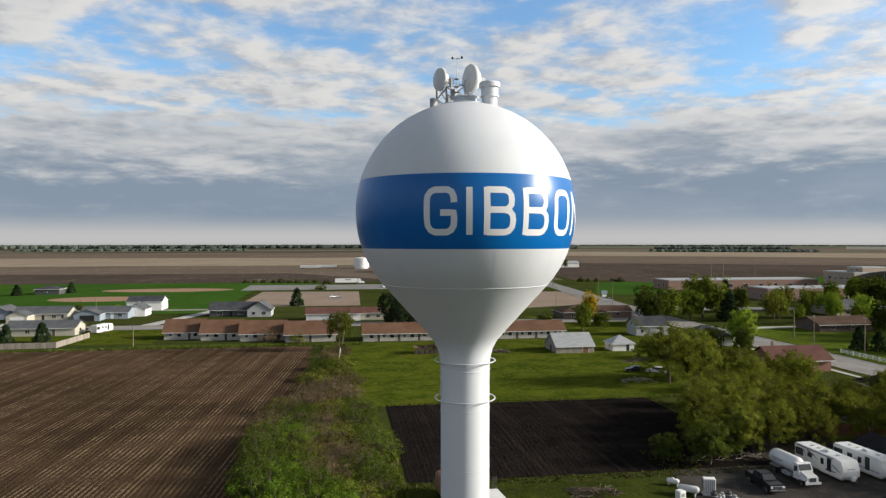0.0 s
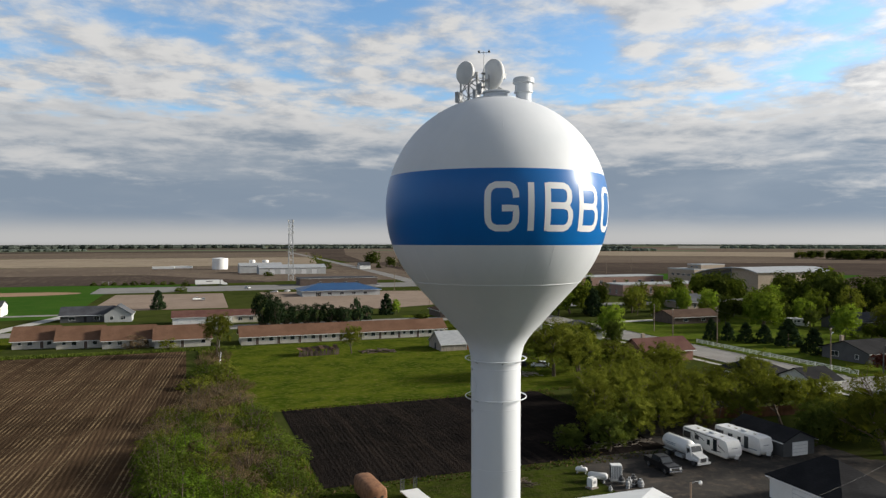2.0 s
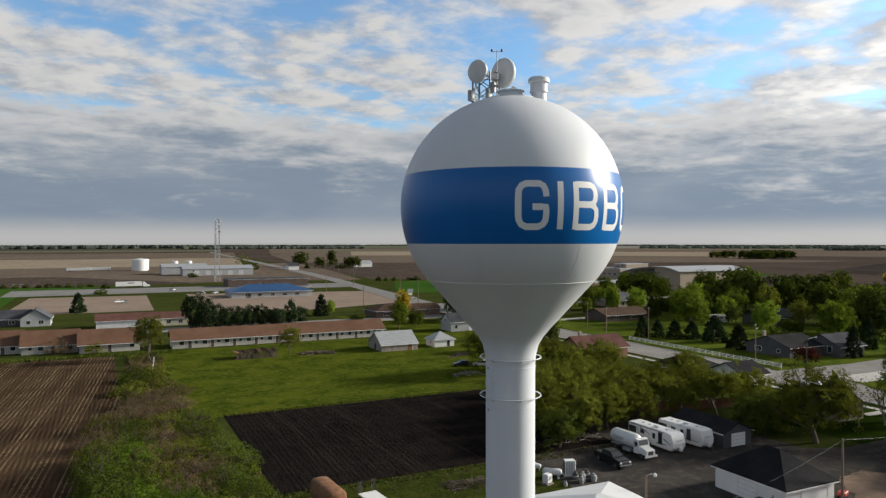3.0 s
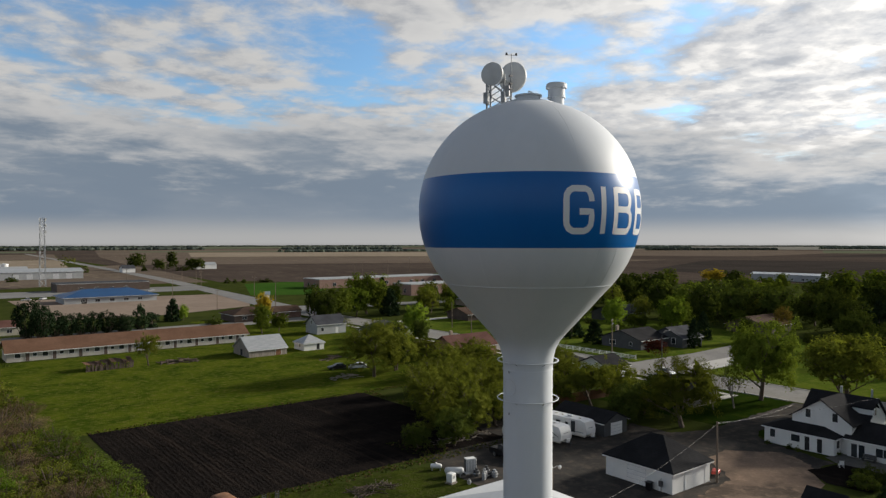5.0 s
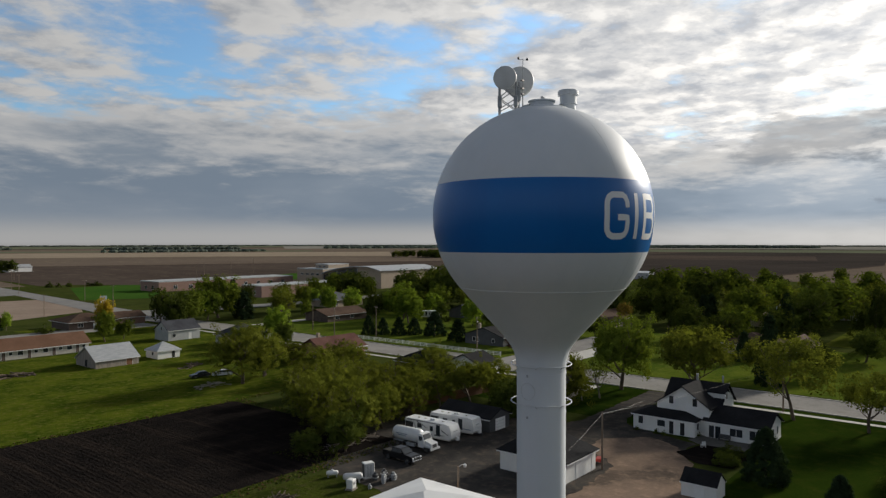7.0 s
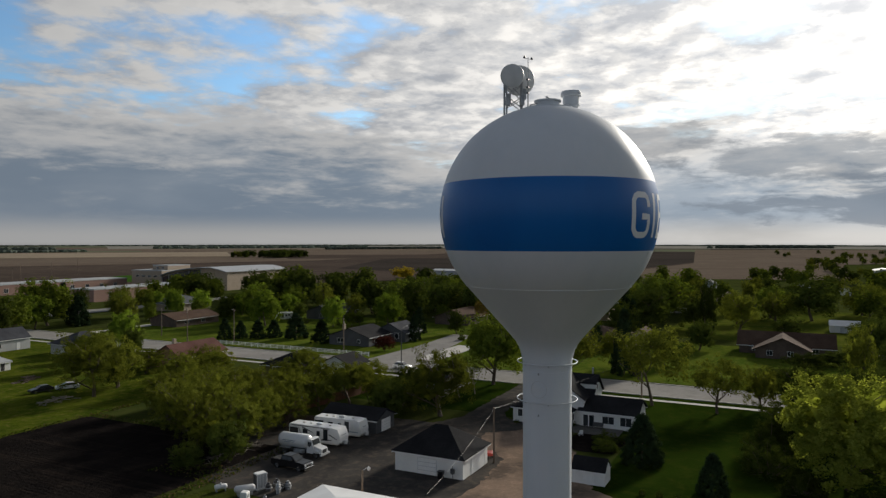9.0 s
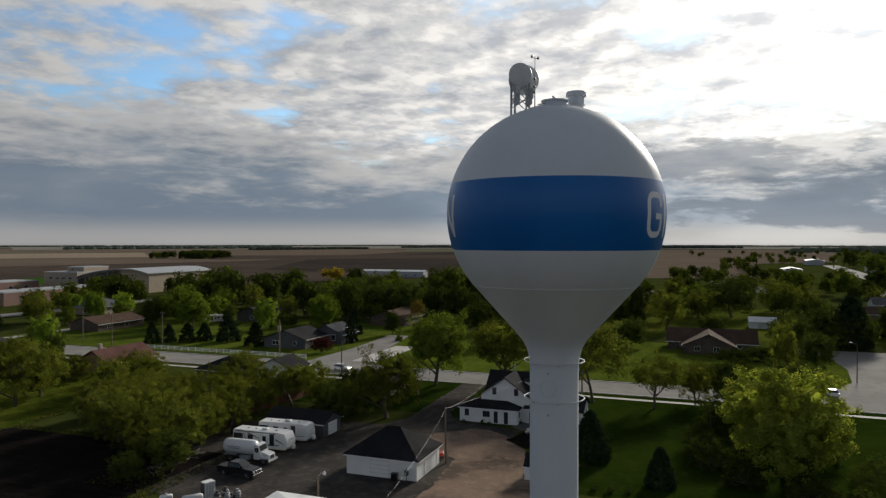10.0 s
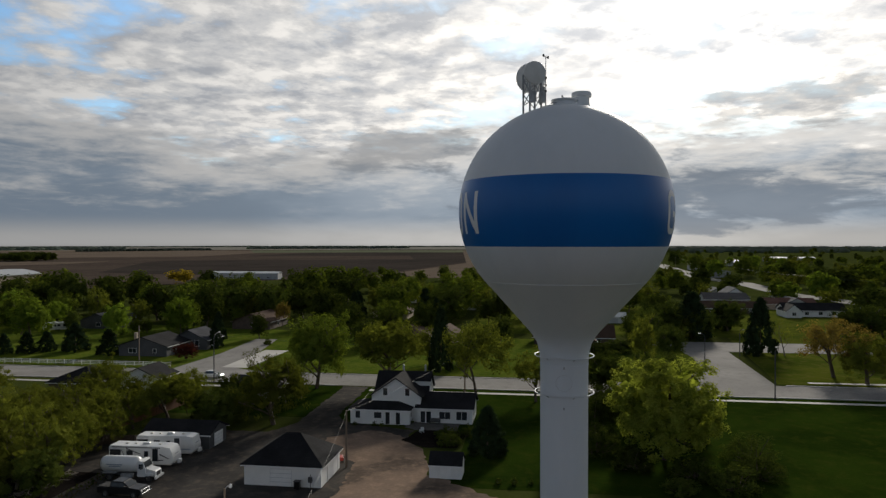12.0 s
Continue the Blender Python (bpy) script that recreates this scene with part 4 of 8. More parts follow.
def roof(dx, dy, eave, rise, ridge, over=0.45, thick=0.16):
    s = Shape()
    if ridge in "xy":
        half, long = (dy, dx) if ridge == "x" else (dx, dy)
        slope = rise / half
        e = half + over
        prof = [(-e, eave - over * slope), (0, eave + rise), (e, eave - over * slope), (e, eave - over * slope + thick), (0, eave + rise + thick * 1.2), (-e, eave - over * slope + thick)]
        rings = []
        for q in (-long - over, long + over):
            rings.append([(q, p, z + 0.01) if ridge == "x" else (p, q, z + 0.01) for p, z in prof])
        s.loft(rings)
        s.add(rings[0], [(0, 1, 4, 5), (1, 2, 3, 4)])
        s.add(rings[1], [(5, 4, 1, 0), (4, 3, 2, 1)])
    elif ridge == "flat":
        s.box(-dx - 0.15, dx + 0.15, -dy - 0.15, dy + 0.15, eave, eave + 0.35)
    else:
        ex, ey = dx + over, dy + over
        if dx >= dy:
            top = [(-(dx - dy) if dx > dy + 0.1 else -0.05, 0, eave + rise), ((dx - dy) if dx > dy + 0.1 else 0.05, 0, eave + rise)]
        else:
            top = [(0, -(dy - dx), eave + rise), (0, dy - dx, eave + rise)]
        low = [(-ex, -ey, eave), (ex, -ey, eave), (ex, ey, eave), (-ex, ey, eave)]
        mid = [(x, y, eave + thick) for x, y, z in low]
        p = low + mid + top
        f = [(3, 2, 1, 0)] + [(i, (i + 1) % 4, 4 + (i + 1) % 4, 4 + i) for i in range(4)]
        f += [(4, 5, 9, 8), (6, 7, 8, 9), (5, 6, 9), (7, 4, 8)] if dx >= dy else [(5, 6, 9, 8), (7, 4, 8, 9), (4, 5, 8), (6, 7, 9)]
        s.add(p, f)
    return s


def house(name, label, x0, x1, y0, y1, eave, rise, wall, roof_mat, ridge="x", openings=(), category="house", over=0.45, group="", chimney=None):
    """An upright building on its rectangle, with a gable, hip or flat roof and its windows and doors."""
    cx, cy, dx, dy = (x0 + x1) / 2, (y0 + y1) / 2, abs(x1 - x0) / 2, abs(y1 - y0) / 2
    h = thing(name, pose(cx, cy, 0), label, category, group)
    part("wall", walls(dx, dy, eave, rise, ridge), wall, h)
    r = part("roof", roof(dx, dy, eave, rise, ridge, over), roof_mat, h)
    if ridge in ("hip", "flat"):
        e = over - 0.05 if ridge == "hip" else 0.1
        for y in (-dy - e - 0.06, dy + e):
            part("gutter", Shape().box(-dx - e, dx + e, y, y + 0.06, eave - 0.12, eave + 0.03), "white paint", r)
        for x in (-dx - e - 0.06, dx + e):
            part("gutter", Shape().box(x, x + 0.06, -dy - e, dy + e, eave - 0.12, eave + 0.03), "white paint", r)
    elif ridge == "x":
        z = eave - over * rise / dy
        for y in (-dy - over - 0.07, dy + over):
            part("gutter", Shape().box(-dx - over, dx + over, y, y + 0.07, z - 0.06, z + 0.10), "white paint", r)
    else:
        z = eave - over * rise / dx
        for x in (-dx - over - 0.07, dx + over):
            part("gutter", Shape().box(x, x + 0.07, -dy - over, dy + over, z - 0.06, z + 0.10), "white paint", r)
    if chimney:
        part("chimney", Shape().box(chimney[0] - 0.4, chimney[0] + 0.4, chimney[1] - 0.35, chimney[1] + 0.35, eave, eave + rise + 0.9), "tan brick", r)
    for side, u, z, w, tall, kind in openings:
        opening(h, side, u - (cx if side in "SN" else cy), z, w, tall, kind, dx, dy)
    return h


def row(side, start, stop, n, z=0.9, w=1.2, h=1.1, kind="win"):
    return [(side, start + (stop - start) * (i + 0.5) / n, z, w, h, kind) for i in range(n)]


# long low block with brown roof, and its stepped neighbour
motel = []
for i in range(10):
    u = 10.5 + i * 6.3
    motel += [("S", u, 1.0, 1.3, 1.1, "win"), ("S", u + 2.2, 0.05, 0.95, 2.05, "brown wall"), ("S", u + 3.9, 1.2, 0.9, 0.8, "win")]
house("motel_block", "long low white block with a brown shingle roof", 8, 72.5, 221, 230, 2.6, 2.5, "motel wall", "motel roof", "x", motel, "apartment block", 0.6)
y = 234.0
for i, (x0, x1) in enumerate(((-54, -42.5), (-42.2, -30.2), (-29.9, -16.2), (-15.9, -0.5))):
    yy = y - 3.6 * i
    house("motel_section", "low white block section with a brown shingle roof", x0, x1, yy, yy + 9.5, 2.6, 3.3, "motel wall", "motel roof", "x",
          [("S", x0 + 2.0, 1.2, 0.9, 0.8, "win"), ("S", x0 + 4.6, 1.0, 1.3, 1.1, "win"), ("S", x0 + 7.6, 0.05, 0.95, 2.05, "brown wall"), ("S", x1 - 2.0, 1.0, 1.2, 1.1, "win")], "apartment block", 0.6, "stepped low block")

# white hipped garage and the yard buildings
house("garage", "white hip-roofed double garage with black shingles", 59.3, 67.6, 59.7, 69.9, 2.65, 3.2, "white wall", "black roof", "hip",
      [("W", 65.0, 0.03, 2.9, 2.2, "garage"), ("S", 64.2, 0.03, 4.4, 2.3, "white paint")], "garage", 0.4)
house("garage", "dark grey single garage with a black gable roof", 73.2, 79.0, 81.5, 92, 2.25, 1.25, "grey wall", "black roof", "y", [("S", 76.3, 0.03, 2.9, 2.0, "garage")], "garage", 0.35)
h = house("house", "white two-storey house with black roof", 97.6, 104.4, 52.4, 61.6, 4.4, 2.9, "white wall", "black roof", "y",
          [("S", 100.6, 4.9, 0.9, 1.3, "win"), ("S", 99.0, 1.0, 0.9, 1.3, "win"), ("E", 57.5, 3.6, 0.9, 1.3, "win")], "house", 0.4)
front = part("front_gable", walls(3.4, 4.3, 4.5, 2.95, "x"), "white wall", h, "white gabled front of the house", at=pose(-4.0, 0.2, 0))
part("roof", roof(3.4, 4.3, 4.5, 2.95, "x", 0.4), "black roof", front)
for u in (-2.0, 1.9):
    opening(front, "W", u, 4.5, 0.75, 1.25, "win", 3.4, 4.3)
dormer = part("dormer", Shape().box(-0.9, 0.9, -1.4, 1.4, 4.9, 6.3), "white wall", h, "small white roof dormer", at=pose(-1.6, -3.6, 0))
part("dormer_roof", roof(0.95, 1.4, 6.3, 0.7, "y", 0.2, 0.1), "black roof", dormer)
opening(dormer, "S", 0, 5.2, 0.8, 0.9, "win", 0.9, 1.4)
part("vent_stack", Shape().tube([(1.0, -3.6, 6.8), (1.0, -3.6, 8.5)], 0.16, 8), "galvanised", h)
part("chimney_pot", Shape().lathe([(0.18, 7.6), (0.18, 8.6), (0.26, 8.65), (0.0, 8.7)], 10, at=(-0.5, 0.2, 0)), "galvanised", h)
house("porch_wing", "white single-storey front wing with a black roof", 91.3, 97.4, 54.4, 64.7, 2.5, 1.3, "white wall", "black roof", "hip",
      [("W", 63.4, 1.0, 0.8, 1.2, "win"), ("W", 59.9, 1.05, 1.3, 1.0, "win"), ("W", 58.2, 0.1, 0.7, 2.0, "dark"), ("W", 57.3, 0.1, 0.9, 2.05, "white paint"), ("W", 56.4, 0.1, 0.7, 2.0, "dark"), ("S", 92.6, 1.0, 1.0, 1.1, "win")], "house", 0.35)
house("house_wing", "white low house wing with a black roof", 93.2, 100.6, 43.9, 53.4, 2.7, 1.8, "white wall", "black roof", "y",
      [("W", 52.4, 0.1, 0.8, 1.9, "win"), ("W", 51.4, 0.1, 0.8, 1.9, "win"), ("W", 48.6, 0.8, 1.9, 1.2, "win"), ("W", 45.7, 0.7, 1.8, 1.4, "win"), ("S", 96.0, 1.0, 0.9, 1.2, "win"), ("S", 98.4, 1.0, 0.7, 1.2, "win")], "house", 0.4)
house("shed", "small white garden shed with a dark barn roof", 65.0, 68.2, 42.5, 46.8, 1.75, 1.25, "white wall", "black roof", "y", [("W", 44.6, 0.1, 1.2, 1.5, "white paint")], "shed", 0.12)
# pump house under the tower, with a pale ribbed roof
ph = house("pump_house", "low pump house with a white ribbed metal roof", 30.5, 42.0, 58.4, 69.4, 3.1, 1.55, "tan brick", "white roof", "hip", [("W", 64, 0.05, 1.0, 2.1, "grey paint")], "pump house", 0.3)

# sheds and huts on the lawn
house("barn", "weathered barn with a sheet-metal lean-to roof", 60.0, 71.0, 190, 200.5, 1.9, 3.0, "weathered wood", "metal roof", "x", [("S", 68.5, 0.05, 1.6, 1.6, "rust"), ("W", 195, 0.1, 1.3, 1.7, "dark")], "barn", 0.3)
house("hut", "small white hut with a pale hip roof", 77.0, 83.4, 191.5, 197.5, 2.0, 2.2, "white wall", "metal roof", "hip", [("S", 81.5, 0.1, 0.9, 1.7, "dark"), ("W", 194, 0.9, 0.8, 0.8, "win")], "hut", 0.35)
house("grey_house", "small grey house with a steep gable", 97, 108, 221, 229, 3.3, 2.6, "light grey wall", "slate roof", "x", [("S", 99, 1.0, 1.0, 1.2, "win"), ("S", 104.5, 0.05, 0.9, 2.0, "white paint"), ("W", 225, 3.2, 0.8, 1.1, "win")], "house", 0.35)
house("brown_house", "low dark brown house with a hip roof", 89, 106, 272, 286, 2.7, 2.5, "brown wall", "brown roof", "hip", [("S", 93, 0.9, 1.8, 1.2, "win"), ("S", 98, 0.05, 1.0, 2.0, "white paint"), ("S", 102, 0.9, 1.6, 1.2, "win")], "house", 0.7)
house("brick_garage", "low pink brick house end with a brown roof", 106, 119, 276, 285, 2.6, 1.8, "pink brick", "brown roof", "x", [("S", 113, 0.9, 1.4, 1.0, "win")], "house", 0.5)
house("blue_roofed_shop", "long shop with a bright blue metal hip roof", 53, 97, 398, 420, 3.1, 3.6, "light grey wall", "blue roof", "hip", row("S", 58, 92, 5, 0.8, 2.2, 1.3) + [("S", 62, 0.05, 2.4, 2.4, "dark")], "shop", 1.0)
house("flat_shop", "low grey flat-roofed shop", 66, 120, 492, 512, 5.0, 0, "brown wall", "slate roof", "flat", row("S", 75, 110, 4, 0.5, 2.4, 2.0), "shop")
house("white_house", "white house with a dull red roof", -12, 9, 280, 290, 2.9, 1.9, "white wall", "maroon roof", "x", [("S", -8.0, 0.03, 4.6, 2.3, "garage"), ("S", -2.0, 0.03, 2.6, 2.3, "garage"), ("S", 4.0, 0.9, 1.6, 1.2, "win")], "house", 0.5)
house("white_house_wing", "pale house wing with a dull red gable roof", 9.2, 19, 282, 292, 2.8, 1.7, "cream wall", "maroon roof", "x", [("S", 12, 0.9, 1.4, 1.1, "win"), ("S", 16, 0.9, 1.4, 1.1, "win"), ("E", 286, 0.9, 1.2, 1.1, "win")], "house", 0.5)
house("grey_gabled_house", "grey house with a slate roof", -52, -34, 303, 315, 2.8, 2.6, "grey wall", "slate roof", "x", [("S", -48, 0.8, 2.0, 1.3, "win"), ("S", -43.5, 0.1, 1.0, 2.0, "dark"), ("S", -39.5, 0.8, 1.8, 1.3, "win")], "house", 0.6)
house("grey_gable_wing", "grey gabled garage wing with white trim", -36.5, -27, 299.5, 311, 2.9, 3.2, "light grey wall", "grey roof", "y", [("S", -34, 0.9, 1.3, 1.3, "win"), ("S", -30, 0.9, 1.6, 1.3, "win"), ("E", 305, 0.9, 1.2, 1.3, "win")], "house", 0.5)
# houses of the west street
house("pale_house", "pale blue house end with a grey roof", -137, -128, 303, 314, 2.7, 2.4, "blue wall", "grey roof", "y", [("S", -132, 0.05, 3.5, 2.1, "garage")], "house")
house("cream_house", "cream house with a grey roof and a white garage", -125, -105, 298, 309, 2.7, 2.3, "cream wall", "grey roof", "x", [("S", -114, 0.1, 1.0, 2.0, "dark"), ("S", -110, 0.8, 1.5, 1.3, "win"), ("S", -106.8, 0.8, 0.9, 1.3, "win"), ("E", 303, 0.9, 1.2, 1.2, "win")], "house")
house("garage_wing", "white garage wing with a low gable", -124.5, -117, 291, 298.4, 2.5, 1.7, "cream wall", "grey roof", "y", [("S", -120.7, 0.03, 5.0, 2.15, "garage")], "garage", 0.3)
house("blue_house", "blue house with an open garage", -101, -83, 300, 311, 2.7, 1.9, "blue wall", "grey roof", "x", [("S", -89, 0.1, 1.0, 2.0, "white paint"), ("S", -86, 0.8, 1.5, 1.3, "win")], "house")
house("open_garage", "blue garage wing with its door open", -101, -91.5, 293, 300.3, 2.6, 1.7, "blue wall", "grey roof", "y", [("S", -96.2, 0.03, 5.4, 2.2, "dark")], "garage", 0.3)
house("white_shed", "white pole shed with a grey roof", -93, -78, 334, 346, 4.0, 2.1, "white wall", "slate roof", "x", [("E", 340, 0.05, 3.4, 3.2, "door grey")], "shed", 0.3)
house("white_outbuilding", "white gabled outbuilding without windows", -86, -78.5, 308, 318, 3.0, 2.2, "white wall", "grey roof", "y", [], "shed", 0.3)
house("grey_roofed_house", "low house with a grey roof behind a fence", -107, -85.5, 249, 259, 2.7, 1.9, "cream wall", "grey roof", "x", [("S", -100, 0.9, 1.4, 1.2, "win"), ("S", -92, 0.05, 1.0, 2.0, "brown wall"), ("E", 254, 0.9, 1.6, 1.2, "win")], "house", 0.5)
house("dugout", "dark park pavilion beside the ball field", -173, -160, 441, 452, 3.0, 1.9, "grey wall", "slate roof", "hip", [("S", -167, 0.9, 1.5, 1.0, "win")], "pavilion", 0.6)
# street side
house("brick_house", "low brick house with a dull red roof", 102.0, 117.0, 154.5, 164, 2.9, 2.6, "red brick", "maroon roof", "x", [("W", 158, 1.0, 1.0, 1.2, "win"), ("S", 106.5, 1.0, 1.1, 1.3, "win"), ("S", 112, 1.0, 1.1, 1.3, "win")], "house", 0.6, "", (-2.5, 3.0))
house("black_roofed_house", "low pale house with a black hip roof", 104.5, 116.0, 121.5, 131.5, 2.6, 2.6, "brown wall", "black roof", "hip", [("S", 107, 1.0, 1.2, 1.2, "win"), ("S", 109.5, 1.0, 1.2, 1.2, "win"), ("W", 128, 1.0, 1.2, 1.2, "win")], "house", 0.5)
house("white_gabled_wing", "white gabled house wing with a dark roof", 111.5, 119.0, 111.5, 120.5, 2.6, 2.0, "white wall", "black roof", "x", [("W", 116, 1.0, 0.9, 1.1, "win"), ("W", 118.5, 1.0, 0.9, 1.1, "win"), ("S", 113.5, 1.0, 1.1, 1.1, "win"), ("S", 116, 0.05, 0.95, 2.0, "white paint")], "house", 0.45)
house("old_shed", "old grey-brown wooden shed under trees", 102.5, 109.5, 84, 91, 2.6, 2.2, "weathered wood", "slate roof", "y", [("S", 106, 1.0, 0.8, 1.2, "win"), ("W", 87, 0.1, 0.9, 1.9, "dark")], "shed", 0.3)
house("grey_street_house", "dark grey house with white trimmed gables", 153, 166, 133, 147, 2.8, 2.3, "grey wall", "black roof", "x", [("W", 136.5, 1.0, 1.0, 1.0, "win"), ("W", 143, 0.9, 2.2, 1.2, "win"), ("S", 157, 0.9, 1.6, 1.2, "win")], "house", 0.55, "", (-3.0, 4.0))
house("grey_street_wing", "grey gabled house wing with an arched window", 166, 176, 128, 139, 2.9, 2.6, "grey wall", "slate roof", "x", [("S", 170, 0.9, 1.5, 1.6, "win"), ("W", 131, 1.0, 1.3, 1.7, "win")], "house", 0.5)
house("brown_ranch", "low brown house with a brown roof", 163, 184, 221, 234, 2.6, 2.0, "brown wall", "brown roof", "x", [("S", 168, 0.9, 1.8, 1.0, "win"), ("S", 176, 0.9, 1.8, 1.0, "win")], "house", 0.7, "", (2.0, 1.0))
house("clinic", "tan house with a grey hip roof and a pillared porch", 205, 226, 266, 284, 3.2, 3.2, "tan brick", "grey roof", "hip", [("S", 209, 0.8, 1.4, 1.5, "win"), ("S", 215, 0.1, 1.6, 2.2, "dark"), ("S", 221, 0.8, 1.4, 1.5, "win"), ("W", 272, 0.8, 1.4, 1.5, "win")], "house", 0.9)
house("grey_hip_house", "small grey house with a hip roof", 104, 116, 196, 206, 2.8, 3.0, "light grey wall", "slate roof", "hip", [("S", 109, 0.9, 1.4, 1.2, "win")], "house", 0.6)
# school
house("school_hall", "long pale red brick school wing with a grey flat roof", 221, 283, 340, 358, 6.3, 0, "pink brick", "grey paint", "flat", row("S", 226, 280, 6, 1.2, 1.4, 3.6) + row("W", 343, 356, 2, 1.2, 1.6, 2.4), "school")
house("school_wing", "low brick school wing with a pale flat roof", 208, 312, 425, 447, 6.0, 0, "pink brick", "grey paint", "flat", row("S", 214, 308, 9, 1.4, 2.6, 2.2) + row("W", 428, 444, 2, 1.4, 2.2, 2.0), "school")
house("school_gym", "tan brick school gymnasium block", 316, 352, 397, 425, 11.3, 0, "tan brick", "grey paint", "flat", row("S", 320, 349, 4, 7.0, 3.6, 1.2) + row("W", 400, 422, 4, 7.0, 3.0, 1.2), "school")
house("school_tower_block", "pale roof plant room on the school", 324, 344, 400, 414, 14.4, 0, "tan brick", "grey paint", "flat", row("W", 402, 412, 2, 12.3, 2.0, 1.2), "school")
arch = thing("school_dome", pose(344, 368, 0), "school hall with a pale swept curved roof", "school")
sweep = [(28, 8.6), (22, 10.4), (14, 12.2), (4, 13.6), (-6, 14.3), (-16, 14.4), (-22, 13.4), (-28, 12.0)]
part("wall", Shape().loft([[(x, y, 0) for y, z in sweep] + [(x, y, z - 0.4) for y, z in sweep[::-1]] for x in (-28, 28)], True), "tan brick", arch)
part("roof", Shape().loft([[(x, y * 1.03, z) for y, z in sweep] + [(x, y * 1.03, z - 0.5) for y, z in sweep[::-1]] for x in (-30, 30)], True), "metal roof", arch, "pale curved metal roof")
glaze = part("glass_front", Shape().loft([[(x, y, 0.3) for y, z in sweep[:5]] + [(x, y, z - 1.4) for y, z in sweep[:5][::-1]] for x in (-28.3, -28.05)], True), "glass", arch, "dark curved glass front")
for y, z in sweep[:5]:
    part("mullion", Shape().box(-28.45, -28.2, y - 0.15, y + 0.15, 0.2, z - 1.2), "grey paint", glaze)
house("long_white_shed", "very long low white building behind the trees", 538, 548, 250, 308, 5.0, 1.2, "light grey wall", "white roof", "y", row("W", 254, 304, 6, 1.0, 2.0, 1.2), "shed", 0.4)
# farmstead beside the highway
house("grain_shed", "white metal farm shed", 55, 116, 668, 690, 6.0, 2.5, "light grey wall", "metal roof", "x", row("S", 62, 110, 5, 0.2, 4.0, 4.0, "door grey"), "shed", 0.4)
house("farm_shed", "white sheet-metal machine shed", 40, 80, 700, 722, 7.0, 2.4, "light grey wall", "grey paint", "x", [("S", 60, 0.2, 8.0, 5.0, "grey paint")], "shed", 0.4)
house("farm_house", "small house with a dark roof beside the highway", 170, 182, 760, 772, 4.0, 3.2, "white wall", "slate roof", "x", [], "house", 0.4)
house("farm_shed", "pale grey shed among far trees", 258, 280, 800, 815, 5.0, 2.5, "white wall", "metal roof", "x", [], "shed", 0.3)
# ranch houses past the street
house("ranch_house", "long low house with a grey-brown roof", 191, 201, 11, 34.5, 2.6, 3.0, "brown wall", "brown roof", "y", row("W", 13, 33, 4, 0.9, 1.6, 1.2), "house", 0.7)
house("ranch_gable", "projecting gable of a low house with a brown roof", 183, 196, 17, 30, 2.5, 3.0, "brown wall", "brown roof", "x", row("W", 19, 29, 2, 0.9, 1.4, 1.2), "house", 0.7)
house("white_hut", "small white shed on a back lawn", 251, 258, 0.5, 9.5, 2.4, 1.4, "white wall", "white roof", "y", [("W", 5, 0.1, 3.0, 1.9, "door grey")], "shed", 0.3)
house("tan_house", "tan house with a brown roof", 253, 268, 86, 100, 2.8, 2.4, "tan brick", "brown roof", "x", [("W", 92, 0.9, 1.6, 1.2, "win")], "house", 0.6)
house("tan_hip_house", "low tan house with a light brown hip roof", 183, 199, 66, 80, 2.8, 2.6, "tan brick", "brown roof", "hip", row("W", 68, 78, 3, 0.9, 1.4, 1.2) + [("S", 188, 0.05, 4.6, 2.2, "garage")], "house", 0.6)
house("tan_hip_wing", "tan house wing with a brown gable roof", 190, 200, 58, 65.6, 2.6, 2.2, "tan brick", "brown roof", "x", [("W", 62, 0.9, 1.4, 1.2, "win")], "house", 0.5)
house("dark_house", "dark brown house under trees", 214, 232, 128, 142, 2.8, 2.6, "brown wall", "brown roof", "x", [("W", 134, 0.9, 1.6, 1.2, "win"), ("S", 222, 0.9, 1.6, 1.2, "win")], "house", 0.6)
house("grey_back_house", "grey house with a slate roof among trees", 208, 226, 184, 197, 2.9, 2.4, "grey wall", "slate roof", "x", [("W", 190, 0.9, 1.6, 1.2, "win"), ("S", 215, 0.9, 1.6, 1.2, "win")], "house", 0.6)
for x, y, w, d, wall, rf in ((330, -60, 14, 9, "white wall", "slate roof"), (318, -88, 15, 9, "light grey wall", "slate roof"), (352, -96, 14, 10, "white wall", "grey roof"), (390, -70, 12, 9, "light grey wall", "grey roof"),
                             (300, -118, 16, 9, "white wall", "slate roof"), (296, 60, 13, 9, "light grey wall", "slate roof"), (330, 92, 13, 9, "white wall", "grey roof"), (352, 46, 14, 9, "tan brick", "brown roof"),
                             (420, 30, 14, 9, "white wall", "grey roof"), (440, -10, 16, 10, "white wall", "slate roof"), (470, 66, 14, 9, "light grey wall", "grey roof"), (500, 10, 14, 10, "white wall", "grey roof")):
    house("town_house", "far town house with a pitched roof", x, x + w, y, y + d, 2.9, 2.3, wall, rf, "x", row("W", y + 1, y + d - 1, 2, 0.9, 1.3, 1.2) + row("S", x + 1, x + w - 1, 3, 0.9, 1.3, 1.2), "house", 0.5, "houses of the far town")
house("two_storey_house", "pale two-storey house with a dark roof behind a lawn", 309, 323, -60, -41, 5.2, 2.4, "light grey wall", "slate roof", "y", row("W", -58, -43, 4, 3.4, 1.4, 1.2) + row("W", -58, -43, 3, 0.9, 1.5, 1.2), "house", 0.5)
